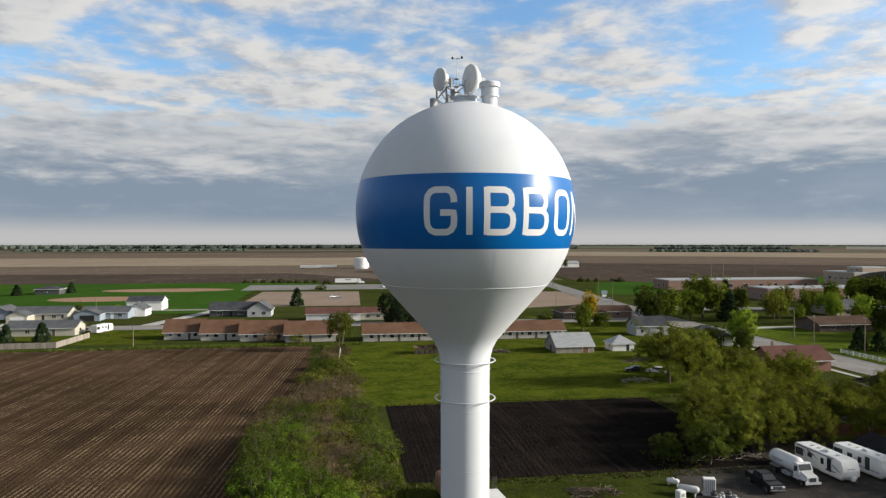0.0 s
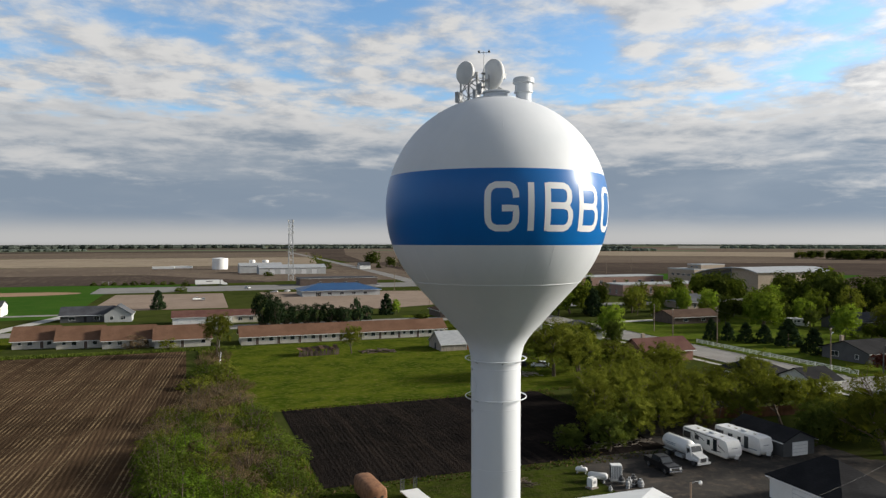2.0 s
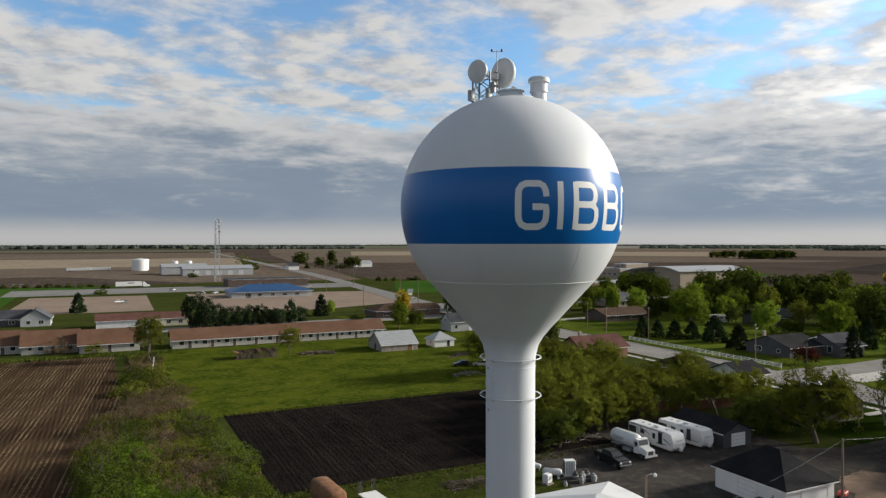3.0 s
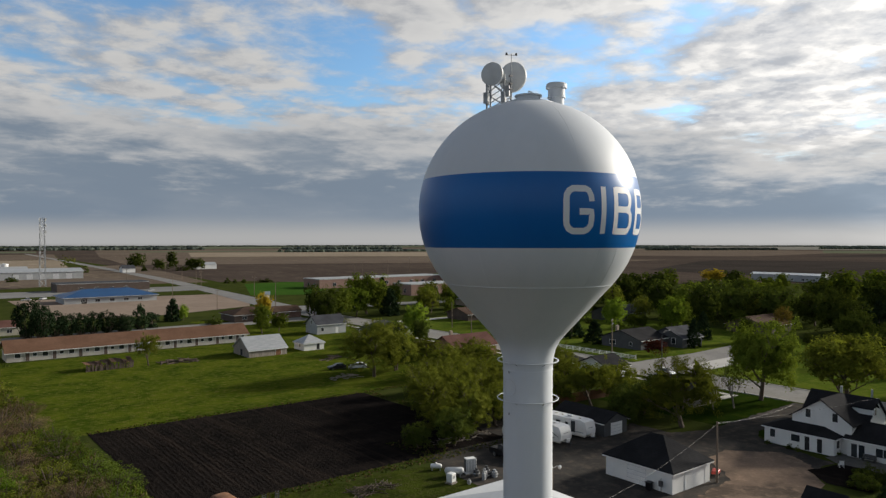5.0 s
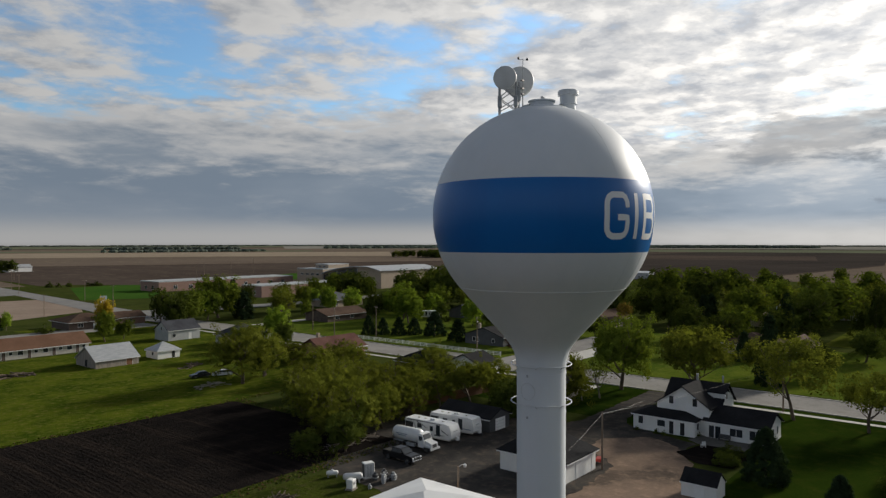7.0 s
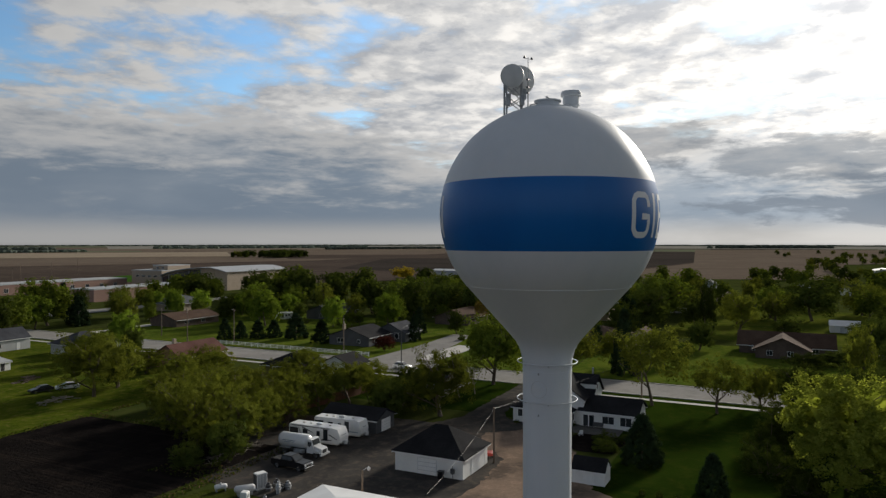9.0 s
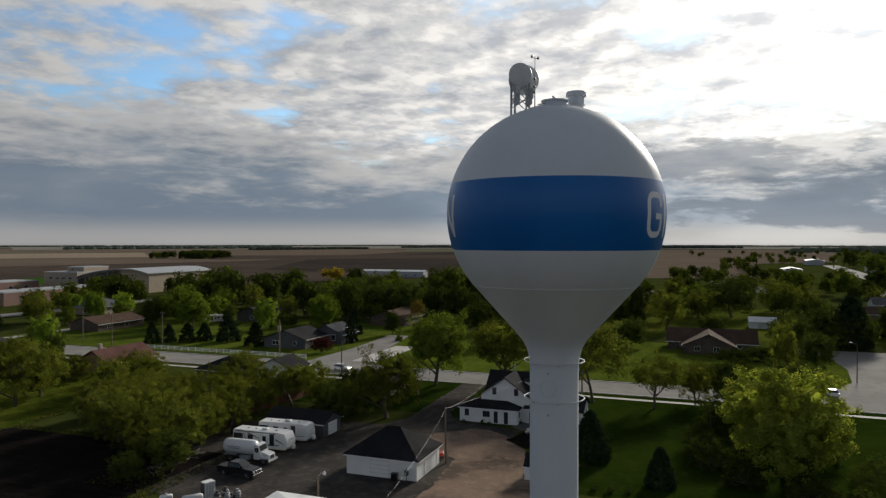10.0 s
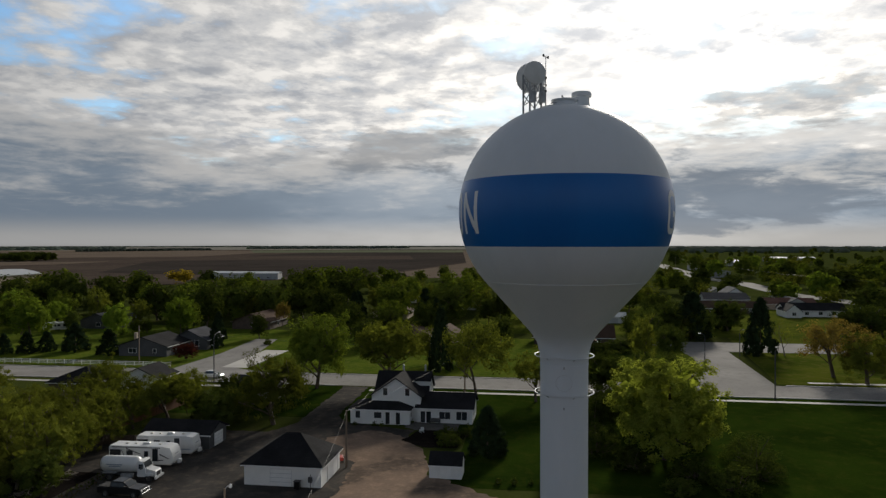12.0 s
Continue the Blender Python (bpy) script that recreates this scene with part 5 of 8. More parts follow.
house("gabled_house", "white house with a steep front gable", 324, 338, -64, -52, 5.4, 4.0, "white wall", "grey roof", "x", [("W", -58, 3.6, 1.3, 1.3, "win")], "house", 0.5)
house("low_dark_house", "low house with a long dark roof", 296, 306, -62, -36, 2.5, 2.4, "brown wall", "brown roof", "y", row("W", -60, -38, 4, 0.9, 1.4, 1.1), "house", 0.6)
house("white_back_house", "white house with a black roof and a front gable", 286, 297, -92, -68, 2.8, 2.5, "white wall", "black roof", "y", row("W", -90, -74, 3, 0.9, 1.5, 1.2), "house", 0.5)
house("front_gable", "white gabled end of a low house", 281, 292, -73, -67, 2.8, 2.4, "white wall", "black roof", "x", [("W", -70, 0.9, 1.4, 1.3, "win")], "house", 0.4)
house("brown_back_house", "low house with a red-brown roof", 318, 330, -92, -70, 2.7, 2.2, "tan brick", "maroon roof", "y", row("W", -90, -72, 3, 0.9, 1.4, 1.1), "house", 0.5)
house("long_pale_hall", "very long pale hall with a bright metal roof", 1140, 1156, -385, -312, 6.0, 1.8, "light grey wall", "white roof", "y", [], "hall", 0.4)
for x, y, w, d, e in ((620, -130, 40, 18, 5.5), (760, -150, 50, 20, 6.0), (700, -60, 30, 16, 5.0), (900, -230, 60, 24, 6.0), (1000, -120, 40, 20, 6.0)):
    house("warehouse", "far white metal warehouse building", x, x + w, y, y + d, e, 1.6, "light grey wall", "grey paint", "x", [], "warehouse", 0.3, "far warehouses")

# storage tanks and mast
def storage_tank(x, y, r, h, label):
    t = thing("storage_tank", pose(x, y, 0), label, "storage tank")
    part("shell", Shape().lathe([(r, 0), (r, h), (r * 0.98, h + 0.15), (0.0, h + r * 0.14)], 32), "white paint", t, smooth=False)


storage_tank(27, 806, 8.3, 11.6, "large white steel storage tank")
storage_tank(60, 800, 3.4, 9.5, "white upright storage tank")
storage_tank(74, 800, 3.4, 9.5, "white upright storage tank")
storage_tank(50, 802, 3.0, 3.5, "low white storage tank")
mast = thing("radio_mast", pose(69, 561, 0), "grey lattice radio mast", "mast")
W0, W1, HM = 1.9, 1.3, 47.0
for sx, sy in ((-1, -1), (1, -1), (1, 1), (-1, 1)):
    part("leg", Shape().tube([(sx * W0, sy * W0, 0), (sx * W1, sy * W1, HM)], 0.16, 5), "galvanised", mast)
for i in range(10):
    z0, z1 = HM * i / 10, HM * (i + 1) / 10
    a, b = W0 + (W1 - W0) * i / 10, W0 + (W1 - W0) * (i + 1) / 10
    s = Shape()
    for p, q in (((-1, -1), (1, -1)), ((1, -1), (1, 1)), ((1, 1), (-1, 1)), ((-1, 1), (-1, -1))):
        s.tube([(p[0] * a, p[1] * a, z0), (q[0] * b, q[1] * b, z1)], 0.08, 4)
        s.tube([(q[0] * a, q[1] * a, z0), (p[0] * b, p[1] * b, z1)], 0.08, 4)
        s.tube([(p[0] * b, p[1] * b, z1), (q[0] * b, q[1] * b, z1)], 0.07, 4)
    part("lattice_bay", s, "galvanised", mast)
for z in (46.0, 42.0, 37.5):
    for sx in (-1, 1):
        part("panel_antenna", Shape().box(sx * 1.9 - 0.35, sx * 1.9 + 0.35, -1.6, -1.3, z - 1.1, z + 1.1), "radome", mast)

# ---- trees ----
def limbs(rnd, h, spread, levels, first, trunk_r, n_main, up=0.6):
    """Trunk and branches as tubes; returns the shape and the ends of the twigs."""
    s, ends = Shape(), []

    def grow(p, d, length, r, level):
        steps = 3
        pts, rad = [p], [r]
        q, way = p.copy(), d.copy()
        for i in range(steps):
            way = (way + Vector((rnd.uniform(-0.22, 0.22), rnd.uniform(-0.22, 0.22), rnd.uniform(-0.05, 0.18)))).normalized()
            q = q + way * (length / steps)
            pts.append(q.copy())
            rad.append(r * (1 - 0.62 * (i + 1) / steps))
        s.tube(pts, rad, 6 if level == 0 else 4, caps=False)
        if level >= levels:
            ends.append(pts[-1])
            ends.append(pts[-2])
            return
        for i in range(n_main if level == 0 else rnd.choice((2, 3, 3))):
            t = rnd.uniform(first, 1.0) if level == 0 else rnd.uniform(0.35, 1.0)
            j = min(int(t * steps), steps - 1)
            base = pts[j].lerp(pts[j + 1], t * steps - j)
            a = 2 * math.pi * (i + rnd.random() * 0.6) / (n_main if level == 0 else 3) + level
            out = Vector((math.cos(a), math.sin(a), rnd.uniform(up * 0.5, up * 1.3))).normalized()
            out = (out + way * 0.4).normalized()
            grow(base, out, length * rnd.uniform(0.5, 0.72) * (spread if level == 0 else 1), rad[j] * 0.55, level + 1)

    grow(Vector((0, 0, 0)), Vector((0, 0, 1)), h * 0.62, trunk_r, 0)
    return s, ends


def unit(v):
    return v / np.maximum(np.linalg.norm(v, axis=1, keepdims=True), 1e-9)


def sprays(name, material, seed, centres, per, spread, size, rise=0.3, slim=0.34, heart=(0, 0, 4.5), facing=0.75, core=()):
    """A mesh of small leaf sprays scattered round the centres; rise: how far they point upward; facing: how far they turn outward from the heart; core: middles of large dark inner sprays."""
    g = np.random.default_rng(seed)
    mid = np.array([tuple(p) for p in centres], float)
    c = np.repeat(mid, per, axis=0)
    n = len(c)
    o = unit(g.normal(size=(n, 3)))
    p = c + o * (g.uniform(0.02, 1.0, (n, 1)) ** 0.5) * spread * np.repeat(g.uniform(0.7, 1.3, (len(centres), 1)), per, axis=0)
    out = unit(c - np.array(heart))
    t = unit((o * 0.8 + out * 0.9) * facing + g.uniform(-1, 1, (n, 3)) * 0.75 + np.array([0, 0, 0.25]))
    a = g.uniform(-1, 1, (n, 3)) + o * 0.4 + np.array([0, 0, rise])
    a = unit(a - t * np.sum(a * t, axis=1, keepdims=True) * 0.85)
    b = unit(np.cross(t, a))
    w = size * g.uniform(0.55, 1.35, (n, 1))
    quad = np.stack([p - a * w * 0.5, p + b * w * slim + t * w * 0.10, p + a * w * 0.5, p - b * w * slim + t * w * 0.10], axis=1)
    if len(core):
        mid = np.array([tuple(p) for p in core], float)
        a, b = unit(g.normal(size=mid.shape)), unit(g.normal(size=mid.shape))
        b = unit(np.cross(a, b)) * g.uniform(0.55, 0.95, (len(mid), 1))
        a = a * g.uniform(0.55, 0.95, (len(mid), 1))
        quad = np.concatenate([quad, np.stack([mid - a, mid + b, mid + a, mid - b], axis=1)])
    return quad_mesh(name, quad, (material,))


def quad_mesh(name, quad, materials, which=None):
    n = len(quad)
    me = bpy.data.meshes.new(name)
    me.vertices.add(4 * n)
    me.vertices.foreach_set("co", quad.astype(np.float32).ravel())
    me.loops.add(4 * n)
    me.loops.foreach_set("vertex_index", np.arange(4 * n, dtype=np.int32))
    me.polygons.add(n)
    me.polygons.foreach_set("loop_start", np.arange(0, 4 * n, 4, dtype=np.int32))
    for m in materials:
        me.materials.append(MAT[m])
    if which is not None:
        me.polygons.foreach_set("material_index", which.astype(np.int32))
    me.update(calc_edges=True)
    return me


# clumps, sprays a clump, spread and size for near, middle and far trees
FINE = ((200, 48, 0.62, 0.25), (150, 36, 0.72, 0.34), (100, 23, 0.90, 0.52), (52, 12, 1.3, 1.02))
TREE_LOOK = {
    # leaf material, bark, first branch, main limbs, lean upward, lowest leaves, share of leaves, how far leaves point up
    "leaf": ("leaf", "bark", 0.20, 7, 0.7, 0.8, 1.12, 0.4),
    "shade": ("shade", "bark", 0.18, 7, 0.7, 0.35, 1.0, 0.4),
    "light": ("light", "bark", 0.20, 7, 0.7, 0.9, 1.25, 0.5),
    "round": ("round", "bark", 0.30, 9, 0.95, 3.8, 1.05, 0.5),
    "sparse": ("sparse", "bark", 0.14, 8, 0.9, 0.35, 1.1, 1.1),
    "limb": ("sparse", "bark", 0.25, 7, 0.9, 3.0, 0.85, 0.6),
    "bare": ("sparse", "grey bark", 0.22, 7, 0.9, 2.4, 0.10, 0.6),
    "gold": ("gold", "bark", 0.25, 7, 0.7, 1.2, 0.8, 0.4),
    "orange": ("orange", "bark", 0.30, 8, 0.8, 2.6, 0.85, 0.4),
    "red": ("red", "bark", 0.2, 7, 0.7, 1.0, 0.9, 0.4),
    "big": ("big", "bark", 0.16, 8, 0.7, 0.1, 1.0, 0.5),
}
TREE_LABEL = {
    "leaf": "broad green leafy tree in spring leaf", "shade": "dense deep green leafy tree", "light": "leafy tree with fresh yellow-green crown", "round": "round-crowned tree with fresh leaves",
    "sparse": "tree with thin olive spring foliage", "limb": "open-limbed tree with thin spring leaves", "bare": "nearly bare tree with fine twigs", "gold": "tree with golden yellow leaves",
    "orange": "orange-brown tree with spreading limbs", "red": "small dark red ornamental tree", "con": "dark green conifer with dense needles", "shrub": "dense dark green leafy shrub", "ball": "small clipped dark green shrub",
    "willow": "low tangled green thicket tree", "brush": "dry brown brushwood without leaves", "lime": "bright lime green leafy bush in a hedgerow", "yew": "rounded dark evergreen bush in a row", "thin": "thin olive bush with bare stems in a hedgerow", "big": "large yellow-green tree with dense sunlit crown",
}
MODEL = {}


def tree_meshes(kind, variant, far):
    """Trunk and crown meshes of a tree ten metres high and ten wide."""
    key = (kind, variant, far)
    if key in MODEL:
        return MODEL[key]
    rnd = random.Random(f"{kind}{variant}")
    leaf, bark, first, mains, lift, lowest, share, rise = TREE_LOOK[kind]
    wood, ends = limbs(rnd, 10.0, 0.85, 2 if kind not in ("bare", "limb", "orange") or far > 1 else 3, first, 0.2, mains, lift)
    span = max(max(abs(p.x), abs(p.y)) for p in ends) or 1.0
    high = max(p.z for p in ends)
    grow = (4.4 / span, 4.4 / span, 9.2 / high)
    wood.v = [(x * grow[0], y * grow[1], z * grow[2]) for x, y, z in wood.v]
    ends = [Vector((p.x * grow[0], p.y * grow[1], p.z * grow[2])) for p in ends]
    rnd.shuffle(ends)
    clumps, per, spread, size = FINE[far]
    if kind == "big":
        clumps, per, spread, size = 480, 80, 0.42, 0.18
    if kind == "sparse":
        per, size, spread = int(per * 1.25), size * 0.82, spread * 0.84
    open_kind = share < 0.55
    centres = [p for p in ends if p.z > lowest][: clumps // (2 if open_kind else 6)]
    lump = [(rnd.uniform(0, 6.28), rnd.uniform(-0.9, 1.0), rnd.uniform(0.74, 1.06)) for _ in range(13 if kind != "big" else 30)]
    middle, tall = (lowest + 9.7) / 2, (9.7 - lowest) / 2
    while len(centres) < clumps:
        a, u = rnd.uniform(0, 6.28), rnd.uniform(-1, 1)
        # a lumpy egg with bulges and hollows, broadest below the middle
        bulge = min(lump, key=lambda q: (math.cos(a - q[0]) - 1) ** 2 + (u - q[1]) ** 2)[2]
        r = bulge * (rnd.uniform(0.15, 1.0) ** 0.4 if len(centres) % 3 else rnd.uniform(0.86, 1.02))
        c = math.sqrt(1 - u * u) if u > -0.3 else 0.95 - 0.25 * (-0.3 - u)
        centres.append(Vector((4.35 * r * c * math.cos(a), 4.35 * r * c * math.sin(a), middle + tall * 0.93 * r * u)))
    core = []
    if kind in ("leaf", "shade", "light", "gold", "red", "big", "round", "sparse"):
        for _ in range(110 if kind != "sparse" else 60):
            a, u, r = rnd.uniform(0, 6.28), rnd.uniform(-0.9, 0.9), 0.68 * rnd.uniform(0.1, 1.0) ** 0.45
            core.append((4.35 * r * math.sqrt(1 - u * u) * math.cos(a), 4.35 * r * math.sqrt(1 - u * u) * math.sin(a), middle + tall * 0.93 * r * u))
    crown = sprays("crown", leaf, variant + 7, centres, max(2, int(per * share)), spread, size, rise, 0.36 if kind != "sparse" else 0.22,
                   (0, 0, middle * 0.75), 1.35 if kind not in ("sparse", "bare", "limb", "orange") else 0.7, core)
    MODEL[key] = (wood.mesh("trunk", bark), crown)
    return MODEL[key]


def conifer_meshes(variant, far):
    key = ("con", variant, far)
    if key in MODEL:
        return MODEL[key]
    rnd = random.Random(100 + variant)
    wood = Shape().tube([(0, 0, 0), (0, 0, 9.6)], [0.2, 0.03], 6)
    centres = []
    for i in range((300, 150, 100)[far]):
        t = rnd.random() ** 1.45
        tier = 1.0 - 0.16 * ((t * 9 + 0.3 * math.sin(i)) % 1.0)
        r = (4.5 * (1 - t) ** 0.6 + 0.1) * tier * rnd.uniform(0.72, 1.0) * (1.0 if t > 0.06 else 0.9)
        a = rnd.uniform(0, 6.28)
        centres.append(Vector((r * math.cos(a), r * math.sin(a), 0.35 + 9.2 * t)))
    centres += [Vector((0, 0, z)) for z in (9.0, 9.5, 8.4, 7.6, 6.5, 5.5)]
    core = [(3.0 * (1 - t) ** 0.7 * math.cos(i * 2.4), 3.0 * (1 - t) ** 0.7 * math.sin(i * 2.4), 0.6 + 8.4 * t) for i, t in enumerate(j / 90 for j in range(90))]
    crown = sprays("crown", "conifer", variant + 31, centres, (56, 36, 20)[far], (0.54, 0.62, 0.8)[far], (0.32, 0.5, 0.9)[far], -0.1, 0.26, (0, 0, 2.5), 1.1, core)
    MODEL[key] = (wood.mesh("trunk", "bark"), crown)
    return MODEL[key]


def shrub_mesh(kind, variant, far):
    key = (kind, variant, far)
    if key in MODEL:
        return MODEL[key]
    rnd = random.Random(200 + variant)
    centres = []
    for _ in range((125, 70, 36)[far]):
        a, r = rnd.uniform(0, 6.28), rnd.uniform(0.02, 1) ** 0.55 * 4.3
        if kind in ("yew", "ball"):
            u, r = rnd.uniform(-0.95, 1), rnd.uniform(0.5, 1) ** 0.4
            centres.append(Vector((4.1 * r * math.sqrt(1 - u * u) * math.cos(a), 4.1 * r * math.sqrt(1 - u * u) * math.sin(a), 4.6 + 4.4 * r * u)))
            continue
        centres.append(Vector((r * math.cos(a), r * math.sin(a), rnd.uniform(0.4, 9.0) * (1 - (r / 5.0) ** 2) ** 0.7 * rnd.uniform(0.75, 1.1))))
    leaf = {"shrub": "shade", "ball": "shade", "willow": "willow", "brush": "brush", "lime": "lime", "thin": "sparse", "yew": "conifer"}[kind]
    dry = kind == "brush"
    per = int((54, 36, 18)[far] * {"brush": 0.8, "willow": 0.62, "thin": 0.5}.get(kind, 1.0))
    crown = sprays("crown", leaf, variant + 57, centres, per, (0.85, 1.05, 1.4)[far], (0.30, 0.6, 1.25)[far] * (1.0 if not dry else 2.4), 1.0 if not dry else 2.2, 0.3 if not dry else 0.022, (0, 0, 2.0), 0.6)
    wood = Shape()
    stems = kind in ("willow", "brush", "thin", "lime")
    for c in centres[:70 if stems and far == 0 else 24]:
        wood.tube([(0.35 * c.x, 0.35 * c.y, 0), (0.7 * c.x, 0.7 * c.y, c.z * 0.6), (c.x * 1.03, c.y * 1.03, c.z * 1.12 if stems else c.z)], [0.10, 0.06, 0.015] if stems else [0.14, 0.08, 0.03], 4, caps=False)
    MODEL[key] = (wood.mesh("trunk", "bark"), crown)
    return MODEL[key]


COUNT = [0]
FAR_TREES = []
LEAF_LIST = ("shade", "leaf", "sparse", "light", "gold", "conifer", "round")


def tree(kind, x, y, h, w, label=""):
    """A tree of that height and width; its meshes are shared between alike ones, and the farthest are gathered for one joined mass."""
    COUNT[0] += 1
    n = COUNT[0]
    rnd = random.Random(n)
    away = math.hypot(x + 15, y - 15)
    far = 0 if away < (138 if h * w < 170 else 172) else 1 if away < 265 else 2
    if kind == "con":
        meshes, name, cat = conifer_meshes(n % 3, far), "conifer", "conifer"
    elif kind in ("shrub", "ball", "willow", "brush", "lime", "thin", "yew"):
        far = max(far, 1 if w < 7.5 else 0, 2 if w < 2.5 else 0)
        meshes, name, cat = shrub_mesh(kind, n % 3, far), "shrub" if kind != "willow" else "thicket", "shrub"
    else:
        meshes, name, cat = tree_meshes(kind, n % (4 if kind in ("leaf", "shade", "sparse") else 2), far), "tree", "tree"
    m = pose(x, y, 0, 0, 0, rnd.uniform(0, 360)) @ Matrix.Diagonal((w / 10.0, w / 10.0, h / 10.0, 1.0))
    if away > FAR_FROM and name == "tree":
        meshes = tree_meshes(kind, n % 2, 3)
        FAR_TREES.append((meshes[1], m))
        return
    t = thing(name, pose(x, y, 0, 0, 0, rnd.uniform(0, 360)), label or TREE_LABEL[kind], cat)
    for mesh, part_name in zip(meshes, ("trunk", "crown")):
        ob = new(part_name, mesh)
        ob.parent = t
    t.scale = (w / 10.0, w / 10.0, h / 10.0)


def join_far_trees():
    """The trees behind the town, too many to count, as one mass of leaves."""
    quads, which = [], []
    for mesh, m in FAR_TREES:
        co = np.empty(len(mesh.vertices) * 3, np.float32)
        mesh.vertices.foreach_get("co", co)
        m = np.array(m)
        q = (co.reshape(-1, 3) @ m[:3, :3].T + m[:3, 3]).reshape(-1, 4, 3)
        quads.append(q)
        slot = [i for i, name in enumerate(LEAF_LIST) if MAT[name] == mesh.materials[0]]
        which.append(np.full(len(q), slot[0] if slot else 0))
    tagged(new("far_trees", quad_mesh("far_trees", np.concatenate(quads), LEAF_LIST, np.concatenate(which))), "many dense green trees among the far houses", "trees", "", "stuff")


FAR_FROM = 345.0


def grove(kinds, x0, x1, y0, y1, n, low, high, apart, seed, keep_off=()):
    """Trees scattered over a rectangle, apart from one another and off the given rectangles."""
    rnd = random.Random(seed)
    placed = []
    for _ in range(n * 12):
        x, y = rnd.uniform(x0, x1), rnd.uniform(y0, y1)
        if len(placed) >= n or any(a < x < b and c < y < d for a, b, c, d in keep_off) or any(math.hypot(x - p, y - q) < apart for p, q in placed):
            continue
        placed.append((x, y))
        h = rnd.uniform(low, high)
        tree(rnd.choice(kinds), x, y, h, h * rnd.uniform(0.85, 1.2))

tree("con", -19.2, 348.4, 8.5, 8.5)
tree("limb", 0.5, 203.4, 12.4, 10.1)
tree("limb", 35.5, 194.6, 8.6, 7.4)
tree("yew", 19.7, 270.7, 13.5, 10.2)
tree("yew", 23.3, 268.9, 11.8, 8.9)
tree("yew", 27.4, 270.6, 8.9, 8.2)
tree("yew", 31.3, 270.6, 7.9, 7.6)
tree("yew", 35.3, 270.6, 7.8, 7.6)
tree("yew", 39.3, 270.6, 8.0, 7.6)
tree("yew", 43.4, 270.6, 8.1, 7.6)
tree("yew", 47.6, 270.6, 6.5, 6.5)
tree("yew", 54.9, 273.1, 9.1, 7.2)
tree("yew", 59.4, 275.2, 6.2, 6.6)
tree("yew", 49.4, 269.7, 6.2, 6.5)
tree("con", 72.0, 292.0, 8.9, 8.5)
tree("light", 75.6, 290.3, 7.0, 4.7)
tree("leaf", 83.7, 234.6, 10.8, 7.9)
tree("gold", 94.8, 258.2, 13.0, 7.8)
tree("leaf", 90.6, 236.7, 6.8, 7.2)
tree("shrub", 80.9, 271.4, 3.3, 6.2)
tree("shrub", -67.1, 542.9, 3.3, 5.1)
tree("shrub", -59.9, 539.5, 3.3, 5.1)
tree("shrub", -54.5, 542.9, 3.3, 4.3)
tree("shrub", -47.5, 539.6, 3.0, 5.1)
tree("shrub", -41.2, 536.6, 4.1, 5.9)
tree("shrub", -35.5, 540.0, 3.0, 5.1)
tree("shrub", -29.1, 537.0, 3.7, 5.9)
tree("shrub", -22.4, 533.8, 3.7, 5.0)
tree("shrub", -16.7, 537.4, 3.4, 5.0)
tree("shrub", -7.7, 514.4, 4.4, 6.4)
tree("shrub", -10.3, 462.0, 3.9, 8.7)
tree("shade", 200.3, 825.4, 19.8, 22.6)
tree("shrub", 198.5, 788.9, 6.9, 6.4)
tree("shade", 211.6, 782.6, 14.0, 15.0)
tree("shade", 234.0, 809.2, 22.1, 15.0)
tree("shrub", 232.6, 772.5, 6.3, 15.3)
tree("shade", 246.4, 784.2, 14.0, 16.9)
tree("shade", 253.3, 780.9, 14.0, 15.2)
tree("bare", 139.3, 854.6, 16.4, 24.5)
tree("shrub", 138.5, 783.2, 9.1, 12.5)
tree("shrub", 60.2, 638.5, 5.7, 9.1)
tree("shrub", 183.9, 523.0, 4.4, 6.1)
tree("shrub", 189.1, 520.5, 3.9, 4.4)
tree("shrub", 194.9, 517.7, 4.4, 4.4)
tree("shrub", 213.8, 517.4, 3.5, 8.8)
tree("shrub", 209.0, 519.7, 3.1, 5.3)
tree("bare", 1.5, 215.8, 11.3, 9.5)
tree("con", -179.8, 434.2, 6.4, 8.0)
tree("con", -157.2, 452.6, 6.7, 6.4)
tree("shrub", -115.2, 341.9, 3.8, 4.0)
tree("light", -94.4, 326.2, 3.7, 3.8)
tree("con", -89.9, 234.2, 6.2, 7.1)
tree("con", -99.9, 233.3, 6.0, 5.6)
tree("shade", 121.5, 268.5, 14.7, 10.2)
tree("con", 150.7, 257.4, 11.3, 11.0)
tree("sparse", 72.0, 147.0, 14.9, 18.0)
tree("sparse", 81.0, 151.0, 12.0, 13.0)
tree("shade", 79.9, 150.0, 10.1, 8.1)
tree("sparse", 94.6, 158.3, 6.6, 12.3)
tree("con", 169.1, 291.3, 14.2, 9.3)
tree("shade", 174.1, 287.0, 13.2, 8.5)
tree("light", 206.5, 278.4, 9.1, 7.7)
tree("leaf", 169.3, 241.2, 8.2, 5.6)
tree("light", 184.9, 243.0, 12.2, 5.8)
tree("con", 147.7, 183.6, 6.7, 6.2)
tree("con", 151.3, 180.5, 5.8, 6.2)
tree("light", 198.6, 153.4, 12.9, 12.3)
tree("con", 187.4, 134.5, 9.1, 6.5)
tree("leaf", 195.4, 167.1, 5.5, 5.9)
tree("leaf", 118.6, 79.6, 17.6, 16.5)
tree("sparse", 88.5, 77.5, 13.8, 16.5)
tree("bare", 108.1, 79.3, 8.6, 7.9)
